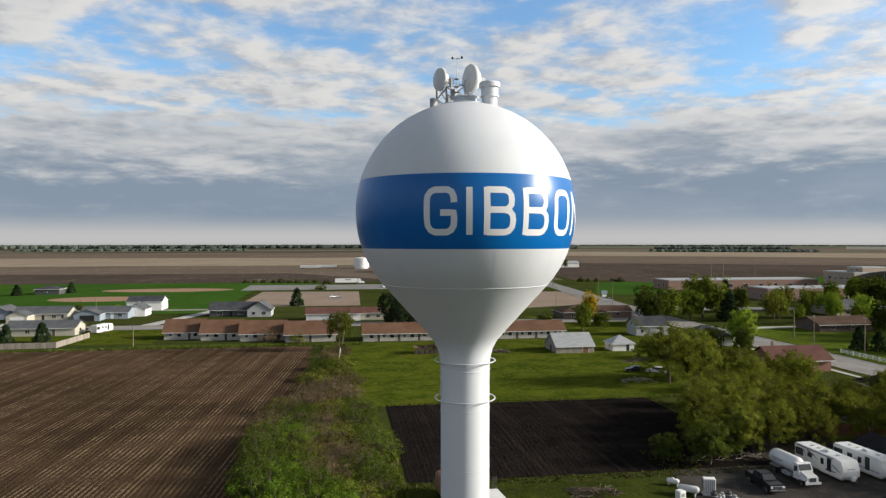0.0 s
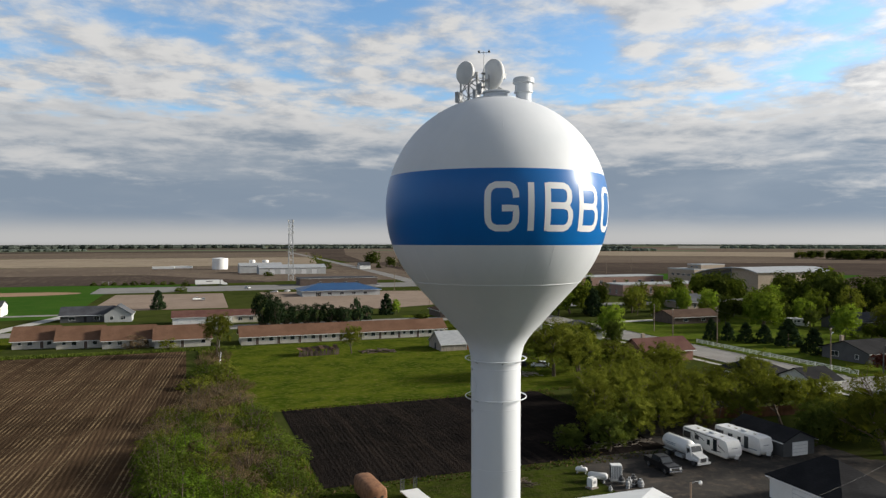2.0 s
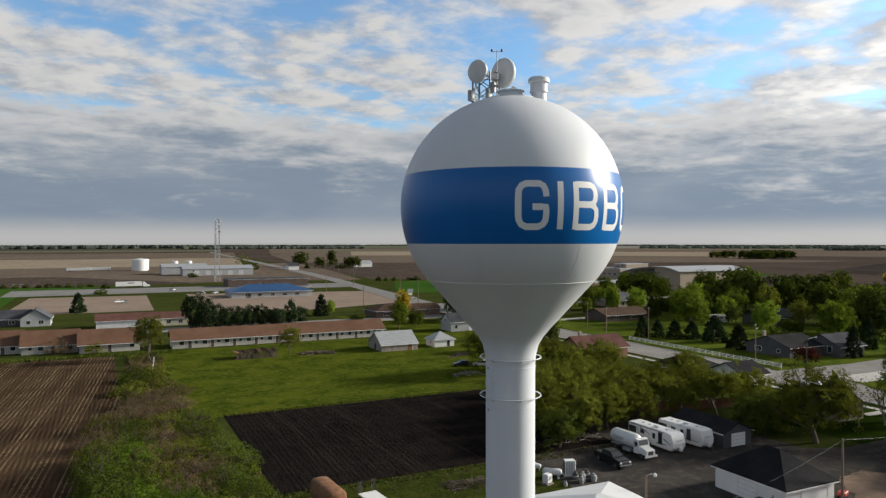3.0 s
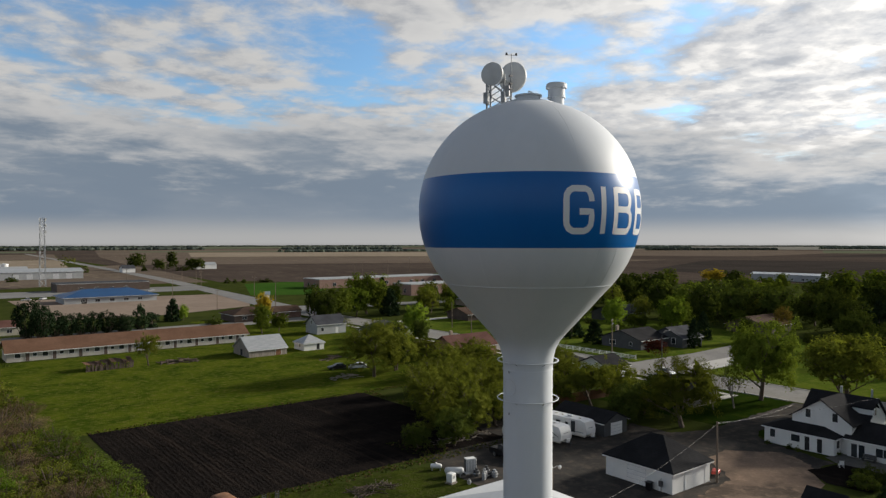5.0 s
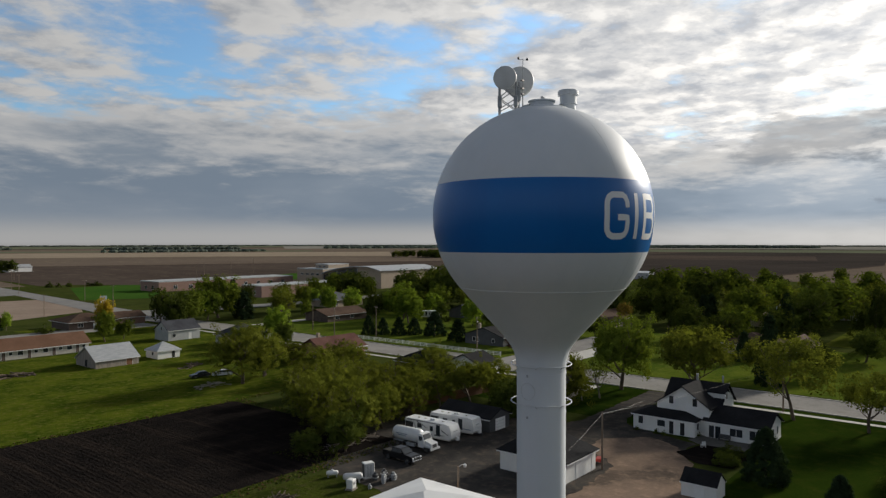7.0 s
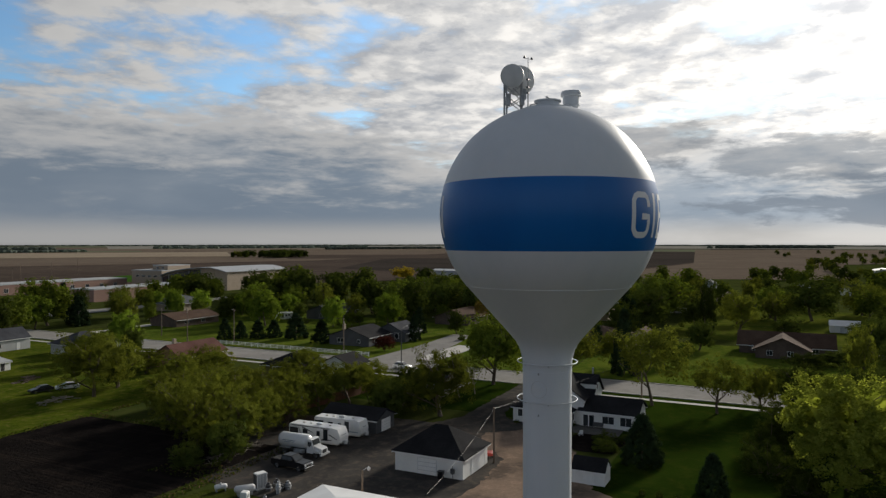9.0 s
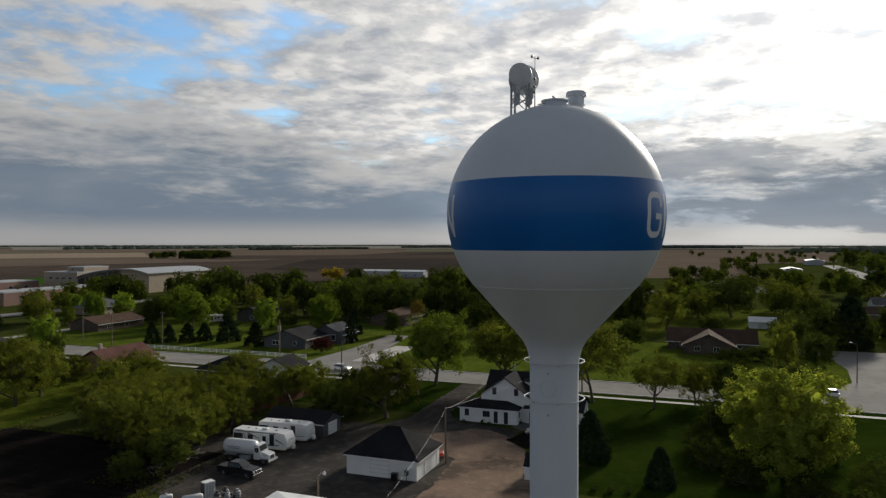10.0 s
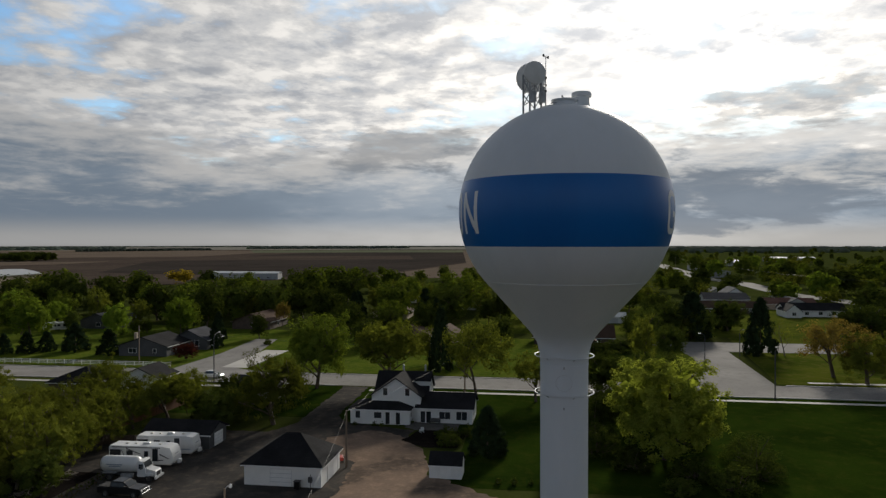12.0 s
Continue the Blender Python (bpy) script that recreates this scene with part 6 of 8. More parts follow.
tree("leaf", 390.8, 285.0, 13.9, 15.5)
tree("gold", 469.1, 302.9, 10.7, 16.1)
tree("shade", 249.0, 171.9, 16.4, 14.8)
tree("shade", 257.9, 164.2, 14.6, 14.0)
tree("shade", 266.7, 156.5, 14.1, 15.2)
tree("shade", 252.3, 129.2, 13.1, 14.9)
tree("shade", 273.8, 150.3, 12.9, 10.2)
tree("shade", 379.1, 173.2, 16.7, 19.0)
tree("leaf", 391.7, 162.2, 16.7, 16.6)
tree("leaf", 400.8, 154.3, 13.6, 14.0)
tree("shade", 337.8, 164.2, 13.8, 18.4)
tree("con", 256.6, 113.9, 9.2, 10.7)
tree("con", 262.7, 108.5, 10.6, 9.4)
tree("sparse", 269.6, 102.5, 14.3, 12.4)
tree("leaf", 410.0, 146.3, 12.1, 14.2)
tree("sparse", 93.1, 95.5, 5.4, 4.0)
tree("shade", 90.1, 86.3, 6.4, 9.4)
tree("shrub", 85.8, 43.7, 2.2, 3.1)
tree("red", 149.5, 125.5, 5.0, 7.5)
tree("con", 153.5, 175.2, 6.1, 7.2)
tree("con", 157.9, 172.4, 5.8, 7.2)
tree("con", 159.0, 164.2, 8.2, 10.2)
tree("con", 154.3, 150.9, 7.1, 8.6)
tree("leaf", 207.0, 221.8, 11.7, 15.5)
tree("shade", 245.8, 228.3, 20.6, 17.2)
tree("shade", 252.3, 215.3, 17.7, 17.1)
tree("light", 188.9, 170.9, 11.6, 11.5)
tree("sparse", 216.2, 179.1, 11.3, 10.0)
tree("shade", 271.4, 210.2, 18.5, 17.8)
tree("light", 213.6, 161.8, 11.6, 13.1)
tree("shade", 243.2, 175.0, 15.9, 12.2)
tree("shade", 247.0, 167.4, 17.1, 14.6)
tree("shade", 241.5, 152.4, 15.3, 16.4)
tree("shade", 245.2, 145.1, 14.1, 14.1)
tree("gold", 447.4, 284.7, 12.0, 15.4)
tree("shrub", 176.3, 154.1, 4.2, 5.3)
tree("con", 170.2, 127.2, 8.5, 6.1)
tree("leaf", 260.4, 68.0, 20.1, 27.4)
tree("shade", 217.8, 46.1, 19.9, 8.5)
tree("sparse", 237.8, 37.4, 16.3, 16.6)
tree("sparse", 270.5, 26.7, 13.7, 14.0)
tree("con", 142.9, 56.4, 15.8, 8.1)
tree("con", 207.3, 67.2, 12.7, 7.5)
tree("limb", 113.7, 45.0, 16.6, 16.7)
tree("limb", 112.2, 33.3, 11.2, 13.1)
tree("sparse", 118.1, 26.2, 9.3, 9.1)
tree("shade", 287.1, 14.2, 17.5, 22.2)
tree("leaf", 366.2, 19.8, 5.5, 12.4)
tree("sparse", 320.0, -5.2, 16.4, 21.9)
tree("sparse", 149.5, 7.8, 15.5, 8.3)
tree("shade", 166.0, 18.1, 4.7, 12.1)
tree("shade", 178.3, 10.4, 3.9, 12.9)
tree("shade", 147.6, 24.9, 3.7, 8.2)
tree("shrub", 80.7, 46.2, 2.5, 4.3)
tree("ball", 64.1, 37.6, 0.8, 1.1)
tree("ball", 64.0, 35.6, 1.0, 1.1)
tree("ball", 64.4, 33.5, 0.7, 0.9)
tree("con", 178.8, -27.4, 16.0, 12.0)
tree("bare", 178.0, -33.5, 10.5, 10.0)
tree("orange", 147.1, -34.3, 14.2, 19.0)
tree("sparse", 139.3, -38.3, 12.0, 16.0)
tree("con", 210.6, -15.4, 15.3, 17.2)
tree("shade", 239.5, -7.5, 11.2, 12.8)
tree("shade", 165.1, -0.8, 10.3, 10.8)
tree("shade", 218.4, -67.1, 10.8, 16.0)
tree("shade", 625.9, -109.7, 17.3, 16.9)
tree("leaf", 631.0, -143.8, 19.7, 23.7)
tree("sparse", 478.9, -140.6, 11.3, 16.9)
tree("con", 503.2, -98.4, 10.0, 4.3)
tree("shade", 536.8, -90.4, 6.4, 9.1)
tree("shade", 546.0, -151.5, 17.0, 19.0)
tree("bare", 476.1, -122.1, 11.3, 16.6)
tree("shade", 427.6, -142.0, 16.7, 30.7)
tree("shade", 921.2, -135.7, 23.8, 21.3)
tree("con", 76.8, 40.0, 7.2, 7.6)
tree("con", 68.4, 29.9, 5.2, 5.2)
tree("round", 120.5, 64.4, 15.2, 19.0)
# large sunlit tree beside the tower and its neighbours
tree("big", 77.5, 14.8, 16.3, 20.5, "large yellow-green tree with a dense sunlit crown")
for sx, sy, sh, sw in ((66, 8, 3.6, 7), (71, 4, 4.0, 8), (70, 12, 3.8, 7), (78, 3, 5.0, 9), (86, 10, 5.5, 9), (73, 20, 4.5, 7), (80, 24, 5.0, 8), (88, 24, 6.0, 9), (64, 15, 2.6, 5)):
    tree("shrub", sx, sy, sh, sw, "dense dark shrub under a large tree")
tree("shade", 92.0, 22.0, 8.0, 10.0)
tree("shade", 98.0, 14.0, 8.5, 11.0)
# grove beside the yard
for gx, gy, gh, gw in ((53.6, 97.6, 7.8, 9.0), (58.8, 96.6, 8.4, 9.0), (64.4, 97.2, 8.8, 8.5), (56.6, 103.5, 8.8, 9.5), (62.4, 103.2, 9.4, 10.0), (68.4, 102.0, 9.0, 9.0), (60.0, 110.0, 9.4, 10.0), (66.4, 109.6, 9.6, 10.5),
                       (71.0, 108.6, 8.8, 9.0), (63.0, 116.0, 8.6, 9.0), (68.5, 116.5, 9.0, 10.0), (75.5, 115.5, 8.6, 10.0), (70.0, 125.0, 8.6, 10.0), (78.0, 123.5, 8.4, 10.0), (85.0, 118.0, 7.4, 9.0)):
    tree("sparse", gx, gy, gh, gw, "thicket tree with thin olive spring foliage")
tree("shade", 51.4, 92.4, 6.4, 7.4)
tree("shade", 46.5, 95.0, 4.0, 6.0)
tree("shade", 56.0, 96.0, 3.5, 6.0)
tree("sparse", 84.0, 106.0, 7.5, 8.0)
tree("round", 87.0, 95.5, 9.0, 10.0)
tree("shade", 90.0, 90.0, 5.5, 8.0)
tree("shade", 100.0, 90.0, 6.5, 9.0)
tree("sparse", 98.0, 98.0, 8.5, 10.0)
tree("sparse", 92.0, 140.0, 8.0, 10.0)
tree("sparse", 101.0, 146.0, 7.5, 10.0)
tree("sparse", 84.0, 136.0, 9.0, 11.0)
tree("leaf", 92.0, 176.0, 9.0, 11.0)
# hedgerow between the fields: lime bushes in front, olive and bare thicket, then dry brush
for hx, hy, hh, hw, hk in ((-8, 83, 6.8, 11.0, "lime"), (0, 79, 5.4, 9.0, "lime"), (-3, 84, 6.4, 9.5, "lime"), (-6, 76, 6.0, 10.0, "lime"), (2, 83, 4.6, 8.0, "thin"), (5, 88, 4.2, 8.0, "willow"),
                           (-8, 90, 5.0, 9.0, "willow"), (-7, 92, 4.8, 9.0, "lime"), (-2, 93, 4.4, 9.0, "brush"), (4, 96, 3.8, 9.0, "willow"), (-7, 99, 5.0, 9.5, "willow"), (-5, 101, 4.6, 9.0, "thin"),
                           (1, 102, 4.2, 9.0, "brush"), (6, 104, 3.6, 8.0, "willow"), (-7, 109, 5.0, 9.5, "lime"), (-5, 110, 4.4, 9.5, "brush"), (0, 111, 4.0, 9.0, "thin"), (5, 112, 3.6, 8.5, "willow"),
                           (-6, 118, 4.6, 9.5, "willow"), (-3, 119, 4.0, 9.5, "brush"), (3, 121, 3.8, 9.5, "willow"), (-7, 127, 4.0, 9.5, "willow"), (-1, 129, 3.6, 9.0, "thin"), (4, 131, 3.4, 8.5, "willow"),
                           (-6, 138, 3.8, 9.5, "brush"), (-3, 140, 3.8, 9.5, "brush"), (2, 143, 3.4, 9.0, "brush"), (-5, 148, 3.8, 9.5, "brush"), (-1, 151, 3.6, 9.5, "brush"), (3, 156, 3.2, 8.0, "brush"),
                           (-5, 160, 3.6, 9.0, "thin"), (0, 166, 3.6, 9.0, "thin"), (-3, 174, 3.6, 9.0, "willow"), (1, 180, 3.4, 8.0, "thin"), (-2, 189, 3.4, 8.0, "brush"), (1, 197, 3.4, 7.0, "brush"), (2, 204, 3.0, 5.0, "shrub"),
                           (-9.5, 87, 6.8, 9.0, "willow"), (-10, 94, 6.8, 9.0, "willow"), (-10, 101, 6.4, 9.0, "willow"), (-10.5, 107, 6.2, 9.0, "willow"), (-10.5, 113, 5.0, 9.0, "thin"), (-11, 121, 4.4, 8.5, "brush"), (-10, 131, 4.0, 8.5, "thin")):
    tree(hk, hx, hy, hh, hw)


def rough_grass(name, label, strips, seed, n, tall, kinds=("willow", "brush", "leaf")):
    """Tall weeds and grass in strips (x0, x1, y0, y1), many upright blades in one mesh."""
    g = np.random.default_rng(seed)
    area = np.array([(b - a) * (d - c) for a, b, c, d in strips])
    box = np.array(strips)[g.choice(len(strips), n, p=area / area.sum())]
    x, y = g.uniform(box[:, 0], box[:, 1]), g.uniform(box[:, 2], box[:, 3])
    h = tall * g.uniform(0.35, 1.2, n)
    a, w = g.uniform(0, 6.283, n), g.uniform(0.08, 0.26, n)
    p = np.stack([x, y, np.zeros(n)], 1)
    b = np.stack([np.cos(a), np.sin(a), np.zeros(n)], 1) * w[:, None]
    tip = np.stack([g.normal(0, 0.25, n) * h, g.normal(0, 0.25, n) * h, h], 1)
    quad = np.stack([p - b, p + b, p + tip + b * 0.3, p + tip - b * 0.3], 1)
    tagged(new(name, quad_mesh(name, quad, kinds, g.integers(0, len(kinds), n))), label, "weeds", "", "stuff")


rough_grass("weeds", "tall weeds and dry grass under a hedgerow", ((-12, 8.5, 74, 112), (-7.5, 7, 112, 136), (-6, 4, 136, 172), (-4, 3, 172, 212)), 5, 17000, 0.7)
rough_grass("weeds", "dark green weeds along a field edge", ((-60, 8, 214, 219), (-230, -60, 213.6, 216)), 6, 9000, 0.5, ("shade", "willow", "shade", "shade"))
rough_grass("weeds", "rough grass round a tilled field", ((9, 62, 88.5, 91), (9, 75, 133.4, 135.4), (44, 50, 88, 100), (61, 63, 100, 134)), 7, 2500, 0.22, ("willow", "shade", "brush"))

# tree belts of the town
YARDS = ((186, 210, 0, 48), (250, 264, -2, 16), (205, 262, 20, 38), (140, 196, 60, 112), (150, 182, 122, 150), (203, 236, 126, 146), (204, 230, 182, 200), (160, 190, 205, 240), (200, 232, 262, 290))
grove(("shade", "leaf", "sparse", "leaf"), 225, 330, 60, 250, 30, 11, 17, 12, 11, YARDS)
grove(("shade", "leaf", "sparse"), 290, 430, 20, 250, 26, 11, 16, 15, 12)
grove(("shade", "sparse", "leaf"), 225, 330, -40, 60, 7, 10, 15, 14, 13, YARDS)
grove(("shade", "sparse", "leaf", "light"), 196, 240, 200, 300, 12, 9, 14, 12, 14, YARDS)
grove(("shade", "leaf"), 240, 330, 250, 330, 16, 10, 15, 13, 15)
grove(("shade", "shade", "sparse", "leaf", "con"), 240, 600, -260, -40, 62, 9, 14, 15, 16, ((212, 300, -95, -30), (280, 600, -145, -92), (300, 330, -64, -36)))
grove(("shade", "sparse", "leaf"), 330, 640, -60, 60, 11, 9, 13, 16, 26)
grove(("shade", "leaf"), 420, 620, 0, 210, 10, 9, 14, 22, 18)
tree("sparse", 150.0, 60.0, 11.0, 12.0)
tree("shade", 160.0, 50.0, 9.0, 8.0)
tree("shade", 205.0, 96.0, 12.0, 13.0)
tree("shade", 190.0, 80.0, 11.0, 13.0)
tree("leaf", 121.0, 251.0, 14.5, 16.0)
tree("shade", 114.0, 246.0, 13.0, 11.0)
tree("leaf", 146.0, 268.0, 17.0, 20.0)
tree("light", 137.0, 262.0, 13.0, 13.0)
tree("light", 117.0, 193.0, 12.0, 11.0)
tree("shade", 104.0, 186.0, 8.0, 9.0)
tree("brush", -21.0, 226.0, 5.5, 8.0, "bare reddish-brown shrub before a low block")
tree("thin", -12.0, 222.0, 4.0, 6.0, "thin green shrub before a low block")
tree("sparse", 138.0, -60.0, 10.0, 14.0)
tree("sparse", 170.5, 254.9, 11.5, 9.6)
tree("light", 197.9, 259.3, 11.2, 7.8)
tree("shade", 261.5, 306.8, 15.8, 17.6)
tree("leaf", 189.1, 205.4, 15.5, 16.0)
tree("shade", 259.2, 263.8, 16.7, 13.8)
tree("leaf", 265.2, 245.6, 19.5, 20.0)
tree("shade", 177.0, 210.4, 12.0, 7.5)
tree("leaf", 153.8, 283.4, 17.5, 21.0)
tree("shade", 110.7, 181.4, 8.8, 7.5)
tree("sparse", 172.8, 262.0, 12.7, 13.0)
tree("leaf", 187.8, 262.7, 11.3, 6.6)
tree("light", 199.0, 262.0, 10.3, 8.5)
tree("shade", 248.2, 297.8, 16.0, 15.9)
tree("light", 180.4, 194.9, 14.5, 14.5)
tree("shade", 256.4, 238.9, 19.5, 20.0)
tree("shade", 217.3, 153.5, 16.5, 15.0)
tree("shade", 239.0, 137.0, 17.0, 16.0)
tree("shade", 235.1, 182.8, 16.5, 17.5)
tree("shade", 277.5, 280.1, 16.5, 15.4)
tree("sparse", 307.8, 291.6, 16.5, 13.9)
tree("sparse", 100.0, 116.0, 9.5, 10.5)
tree("leaf", 198.8, 165.7, 5.3, 4.7)
tree("shade", 229.8, 113.0, 15.0, 15.0)
tree("leaf", 328.0, 149.6, 19.0, 18.3)
tree("leaf", 372.9, 151.3, 18.0, 18.4)
tree("leaf", 382.6, 142.7, 16.0, 14.9)
tree("con", 247.3, 106.0, 11.5, 8.1)
tree("con", 250.3, 78.0, 13.0, 10.0)
tree("sparse", 262.1, 78.8, 15.0, 12.9)
# trees scattered through the far streets
grove(("sparse", "leaf", "light", "shade", "sparse"), 330, 1080, -330, -150, 90, 9, 14, 16, 34)
grove(("sparse", "leaf", "shade"), 420, 1080, -90, 10, 40, 8, 12, 18, 35, ((600, 1010, -140, -40),))
grove(("shade", "leaf", "sparse", "shade"), 1000, 1900, -640, 60, 70, 8, 12, 26, 31)
grove(("shade", "leaf", "sparse"), 1900, 2800, -1400, -300, 80, 9, 14, 30, 32)
grove(("shade", "leaf"), 700, 1100, -460, -320, 24, 9, 13, 18, 33)
# dark yard trees and bushes between the houses across the street
grove(("shade", "shade", "leaf"), 186, 236, 100, 255, 13, 5, 9, 9, 41, YARDS)
grove(("shrub",), 176, 250, 100, 255, 16, 2.2, 4.5, 8, 42, YARDS)
for tx, ty, th, tw in ((193, 2, 12, 13), (207, -7, 13, 14), (209, -18, 11, 12), (232, -32, 12, 15), (207, 3, 9, 11), (216, -71, 12, 15), (170, -49, 8, 10), (285, -108, 13, 18), (222, -78, 11, 13), (240, -88, 12, 15)):
    tree("shade", tx, ty, th, tw)
grove(("shade",), 985, 1085, 845, 900, 42, 13, 17, 6, 61)
grove(("shade", "sparse"), 965, 1020, 925, 960, 9, 11, 16, 7, 62)
tree("leaf", 178.0, 268.0, 11.0, 12.0)
tree("light", 196.0, 292.0, 9.0, 8.0)
tree("sparse", 98.0, 139.0, 8.0, 10.0)
tree("round", 80.5, 103.0, 6.5, 5.5)
tree("bare", 104.0, 81.0, 8.5, 9.0)
tree("shade", 176.0, 84.0, 9.0, 10.0)
tree("con", 172.0, 70.0, 8.0, 7.0)
tree("shade", 204.0, 70.0, 12.0, 13.0)
tree("leaf", 212.0, 84.0, 12.0, 13.0)
# trees along the streets leading out of town, then between the yard and the street
for tk, tx, ty, th, tw in (("con", 235.5, -21.3, 12.8, 12), ("con", 236.7, -30.2, 10.5, 10), ("shade", 221.6, -6, 14.5, 15), ("sparse", 206.0, -11.0, 8.6, 9), ("light", 601.1, -112.4, 17, 19.2), ("leaf", 729.5, -123.3, 20, 20.7), ("light", 716.6, -173.3, 18, 20), ("sparse", 426.3, -111.5, 14.1, 17), ("light", 378.8, -115.5, 15.9, 17.9), ("leaf", 431.6, -149.4, 15.3, 18), ("leaf", 474.8, -180.8, 17, 20), ("shade", 290.1, -101.8, 13.2, 18), ("leaf", 513.9, -129, 15.3, 18.5), ("sparse", 743.7, -224.1, 17, 22), ("shade", 462.2, -91.2, 11.2, 16), ("leaf", 417.4, -48.2, 15.3, 16.1), ("leaf", 621, -254.4, 14.4, 22), ("shade", 482.3, -76.8, 14.6, 18.6), ("light", 345, -88, 12, 13), ("sparse", 322, -99, 11, 13), ("leaf", 400, -128, 12, 14), ("light", 560, -150, 14, 16)):
    tree(tk, tx, ty, th, tw)
for tk, tx, ty, th, tw in (("sparse", 76, 113, 9, 11), ("sparse", 77.5, 106, 9, 10.5), ("sparse", 70.5, 97.5, 8.5, 9.5), ("sparse", 82.5, 99.5, 7.5, 8), ("sparse", 92, 106, 8, 9.5), ("sparse", 88, 112, 8.5, 10), ("shade", 82.5, 84.5, 7.5, 7.5), ("shade", 271.1, 168.3, 17, 22), ("leaf", 202.1, 153.6, 12, 13), ("orange", 222.7, 126.7, 9.6, 7.6), ("shade", 305.7, 125.2, 17, 17)):
    tree(tk, tx, ty, th, tw)
for tk, tx, ty, th, tw in (("shade", 117, 20, 10.3, 10.5), ("shade", 116.6, 10, 10.3, 11.5), ("shade", 225.6, -1.1, 7.2, 12), ("sparse", 262.1, 40, 10.5, 15), ("leaf", 396.8, -20.1, 17, 20), ("shade", 407, 4, 13.5, 18), ("shade", 342.2, 20.3, 12, 16), ("shade", 240, 52, 12, 14), ("shade", 212, 22, 9, 11), ("shade", 190, 45, 9, 11)):
    tree(tk, tx, ty, th, tw)

join_far_trees()

# ---- vehicles ----
def wheel(parent, x, y, r=0.38, w=0.26):
    """One wheel, its axle across."""
    at = pose(x, y, r, 90, 0, 0)
    t = part("wheel", Shape().lathe([(r * 0.62, -w / 2), (r, -w / 2 + 0.03), (r, w / 2 - 0.03), (r * 0.62, w / 2)], 18), "rubber", parent, at=at)
    part("rim", Shape().lathe([(0.0, -w / 2 + 0.02), (r * 0.6, -w / 2 + 0.01), (r * 0.6, w / 2 - 0.01), (0.0, w / 2 - 0.02)], 14), "chrome", t)


def shell(shape, profile, half, tuck=0.0, top_in=0.0):
    """A body from its side outline (x, z), drawn across; tuck: how far its upper points lean in."""
    zs = [z for _, z in profile]
    lo, hi = min(zs), max(zs)
    rings = []
    for side in (-1, 1):
        rings.append([(x, side * (half - top_in * (z - lo) / (hi - lo)), z) for x, z in profile])
    return shape.loft(rings, True)


def pickup(x, y, heading, paint, label):
    t = thing("pickup_truck", pose(x, y, 0, 0, 0, heading), label, "pickup truck")
    part("body", shell(Shape(), [(-2.95, 0.55), (-2.98, 1.22), (-1.25, 1.26), (1.25, 1.28), (2.55, 1.20), (2.85, 1.10), (2.95, 0.95), (2.95, 0.5), (2.4, 0.45), (-2.4, 0.45)], 0.98, top_in=0.06), paint, t)
    cab = part("cab", shell(Shape(), [(-1.3, 1.24), (-1.15, 1.86), (-0.95, 1.94), (0.35, 1.95), (0.55, 1.88), (1.3, 1.26)], 0.90, top_in=0.16), paint, t)
    part("windscreen", Shape().add([(0.62, -0.68, 1.86), (0.62, 0.68, 1.86), (1.27, 0.82, 1.33), (1.27, -0.82, 1.33)], [(0, 1, 2, 3)]), "glass", cab)
    part("rear_window", Shape().add([(-1.29, -0.7, 1.4), (-1.29, 0.7, 1.4), (-1.19, 0.62, 1.8), (-1.19, -0.62, 1.8)], [(0, 1, 2, 3)]), "glass", cab)
    for s in (-1, 1):
        for q0, q1 in ((-1.05, -0.25), (-0.15, 0.75)):
            part("side_window", Shape().add([(q0, s * 0.895, 1.36), (q1, s * 0.895, 1.36), (q1 - 0.25 * (q1 > 0), s * 0.80, 1.80), (q0 + 0.05, s * 0.80, 1.80)], [(0, 1, 2, 3)]), "glass", cab)
        part("mirror", Shape().bevel_box(0.78, 0.92, s * 1.08 - 0.12, s * 1.08 + 0.12, 1.28, 1.55, 0.03), paint, t)
        part("headlight", Shape().bevel_box(2.84, 2.98, s * 0.76 - 0.16, s * 0.76 + 0.16, 0.80, 1.06, 0.03), "letter white", t)
        for q in (-1.85, 1.9):
            wheel(t, q, s * 0.88, 0.42)
    part("bed", Shape().box(-2.85, -1.38, -0.82, 0.82, 1.1, 1.275), "dark", t, "open load bed")
    part("bumper", Shape().bevel_box(2.9, 3.08, -0.98, 0.98, 0.45, 0.68, 0.04), "chrome", t)
    grille = part("grille", Shape().bevel_box(2.90, 3.0, -0.58, 0.58, 0.72, 1.1, 0.03), "chrome", t, "bright chrome grille")
    for z in (0.82, 0.95):
        part("slot", Shape().box(2.99, 3.01, -0.5, 0.5, z - 0.03, z + 0.03), "dark", grille)
    return t


def sedan(x, y, heading, paint, label, group="", tall=0.0):
    t = thing("car", pose(x, y, 0, 0, 0, heading), label, "car", group)
    part("body", shell(Shape(), [(-2.25, 0.35), (-2.3, 0.75), (-2.1, 0.98), (-1.3, 1.02), (1.0, 1.0), (2.1, 0.82), (2.25, 0.65), (2.25, 0.35)], 0.88, top_in=0.06), paint, t)
    part("cabin_glass", shell(Shape(), [(-1.9, 1.0), (-1.35, 1.42 + tall), (0.2, 1.45 + tall), (1.0, 0.99)], 0.80, top_in=0.16), "glass", t)
    part("car_roof", shell(Shape(), [(-1.4, 1.40 + tall), (-1.3, 1.47 + tall), (0.1, 1.50 + tall), (0.25, 1.43 + tall)], 0.68, top_in=0.05), paint, t)
    for s in (-1, 1):
        for q in (-1.4, 1.4):
            wheel(t, q, s * 0.78, 0.33, 0.22)
    return t


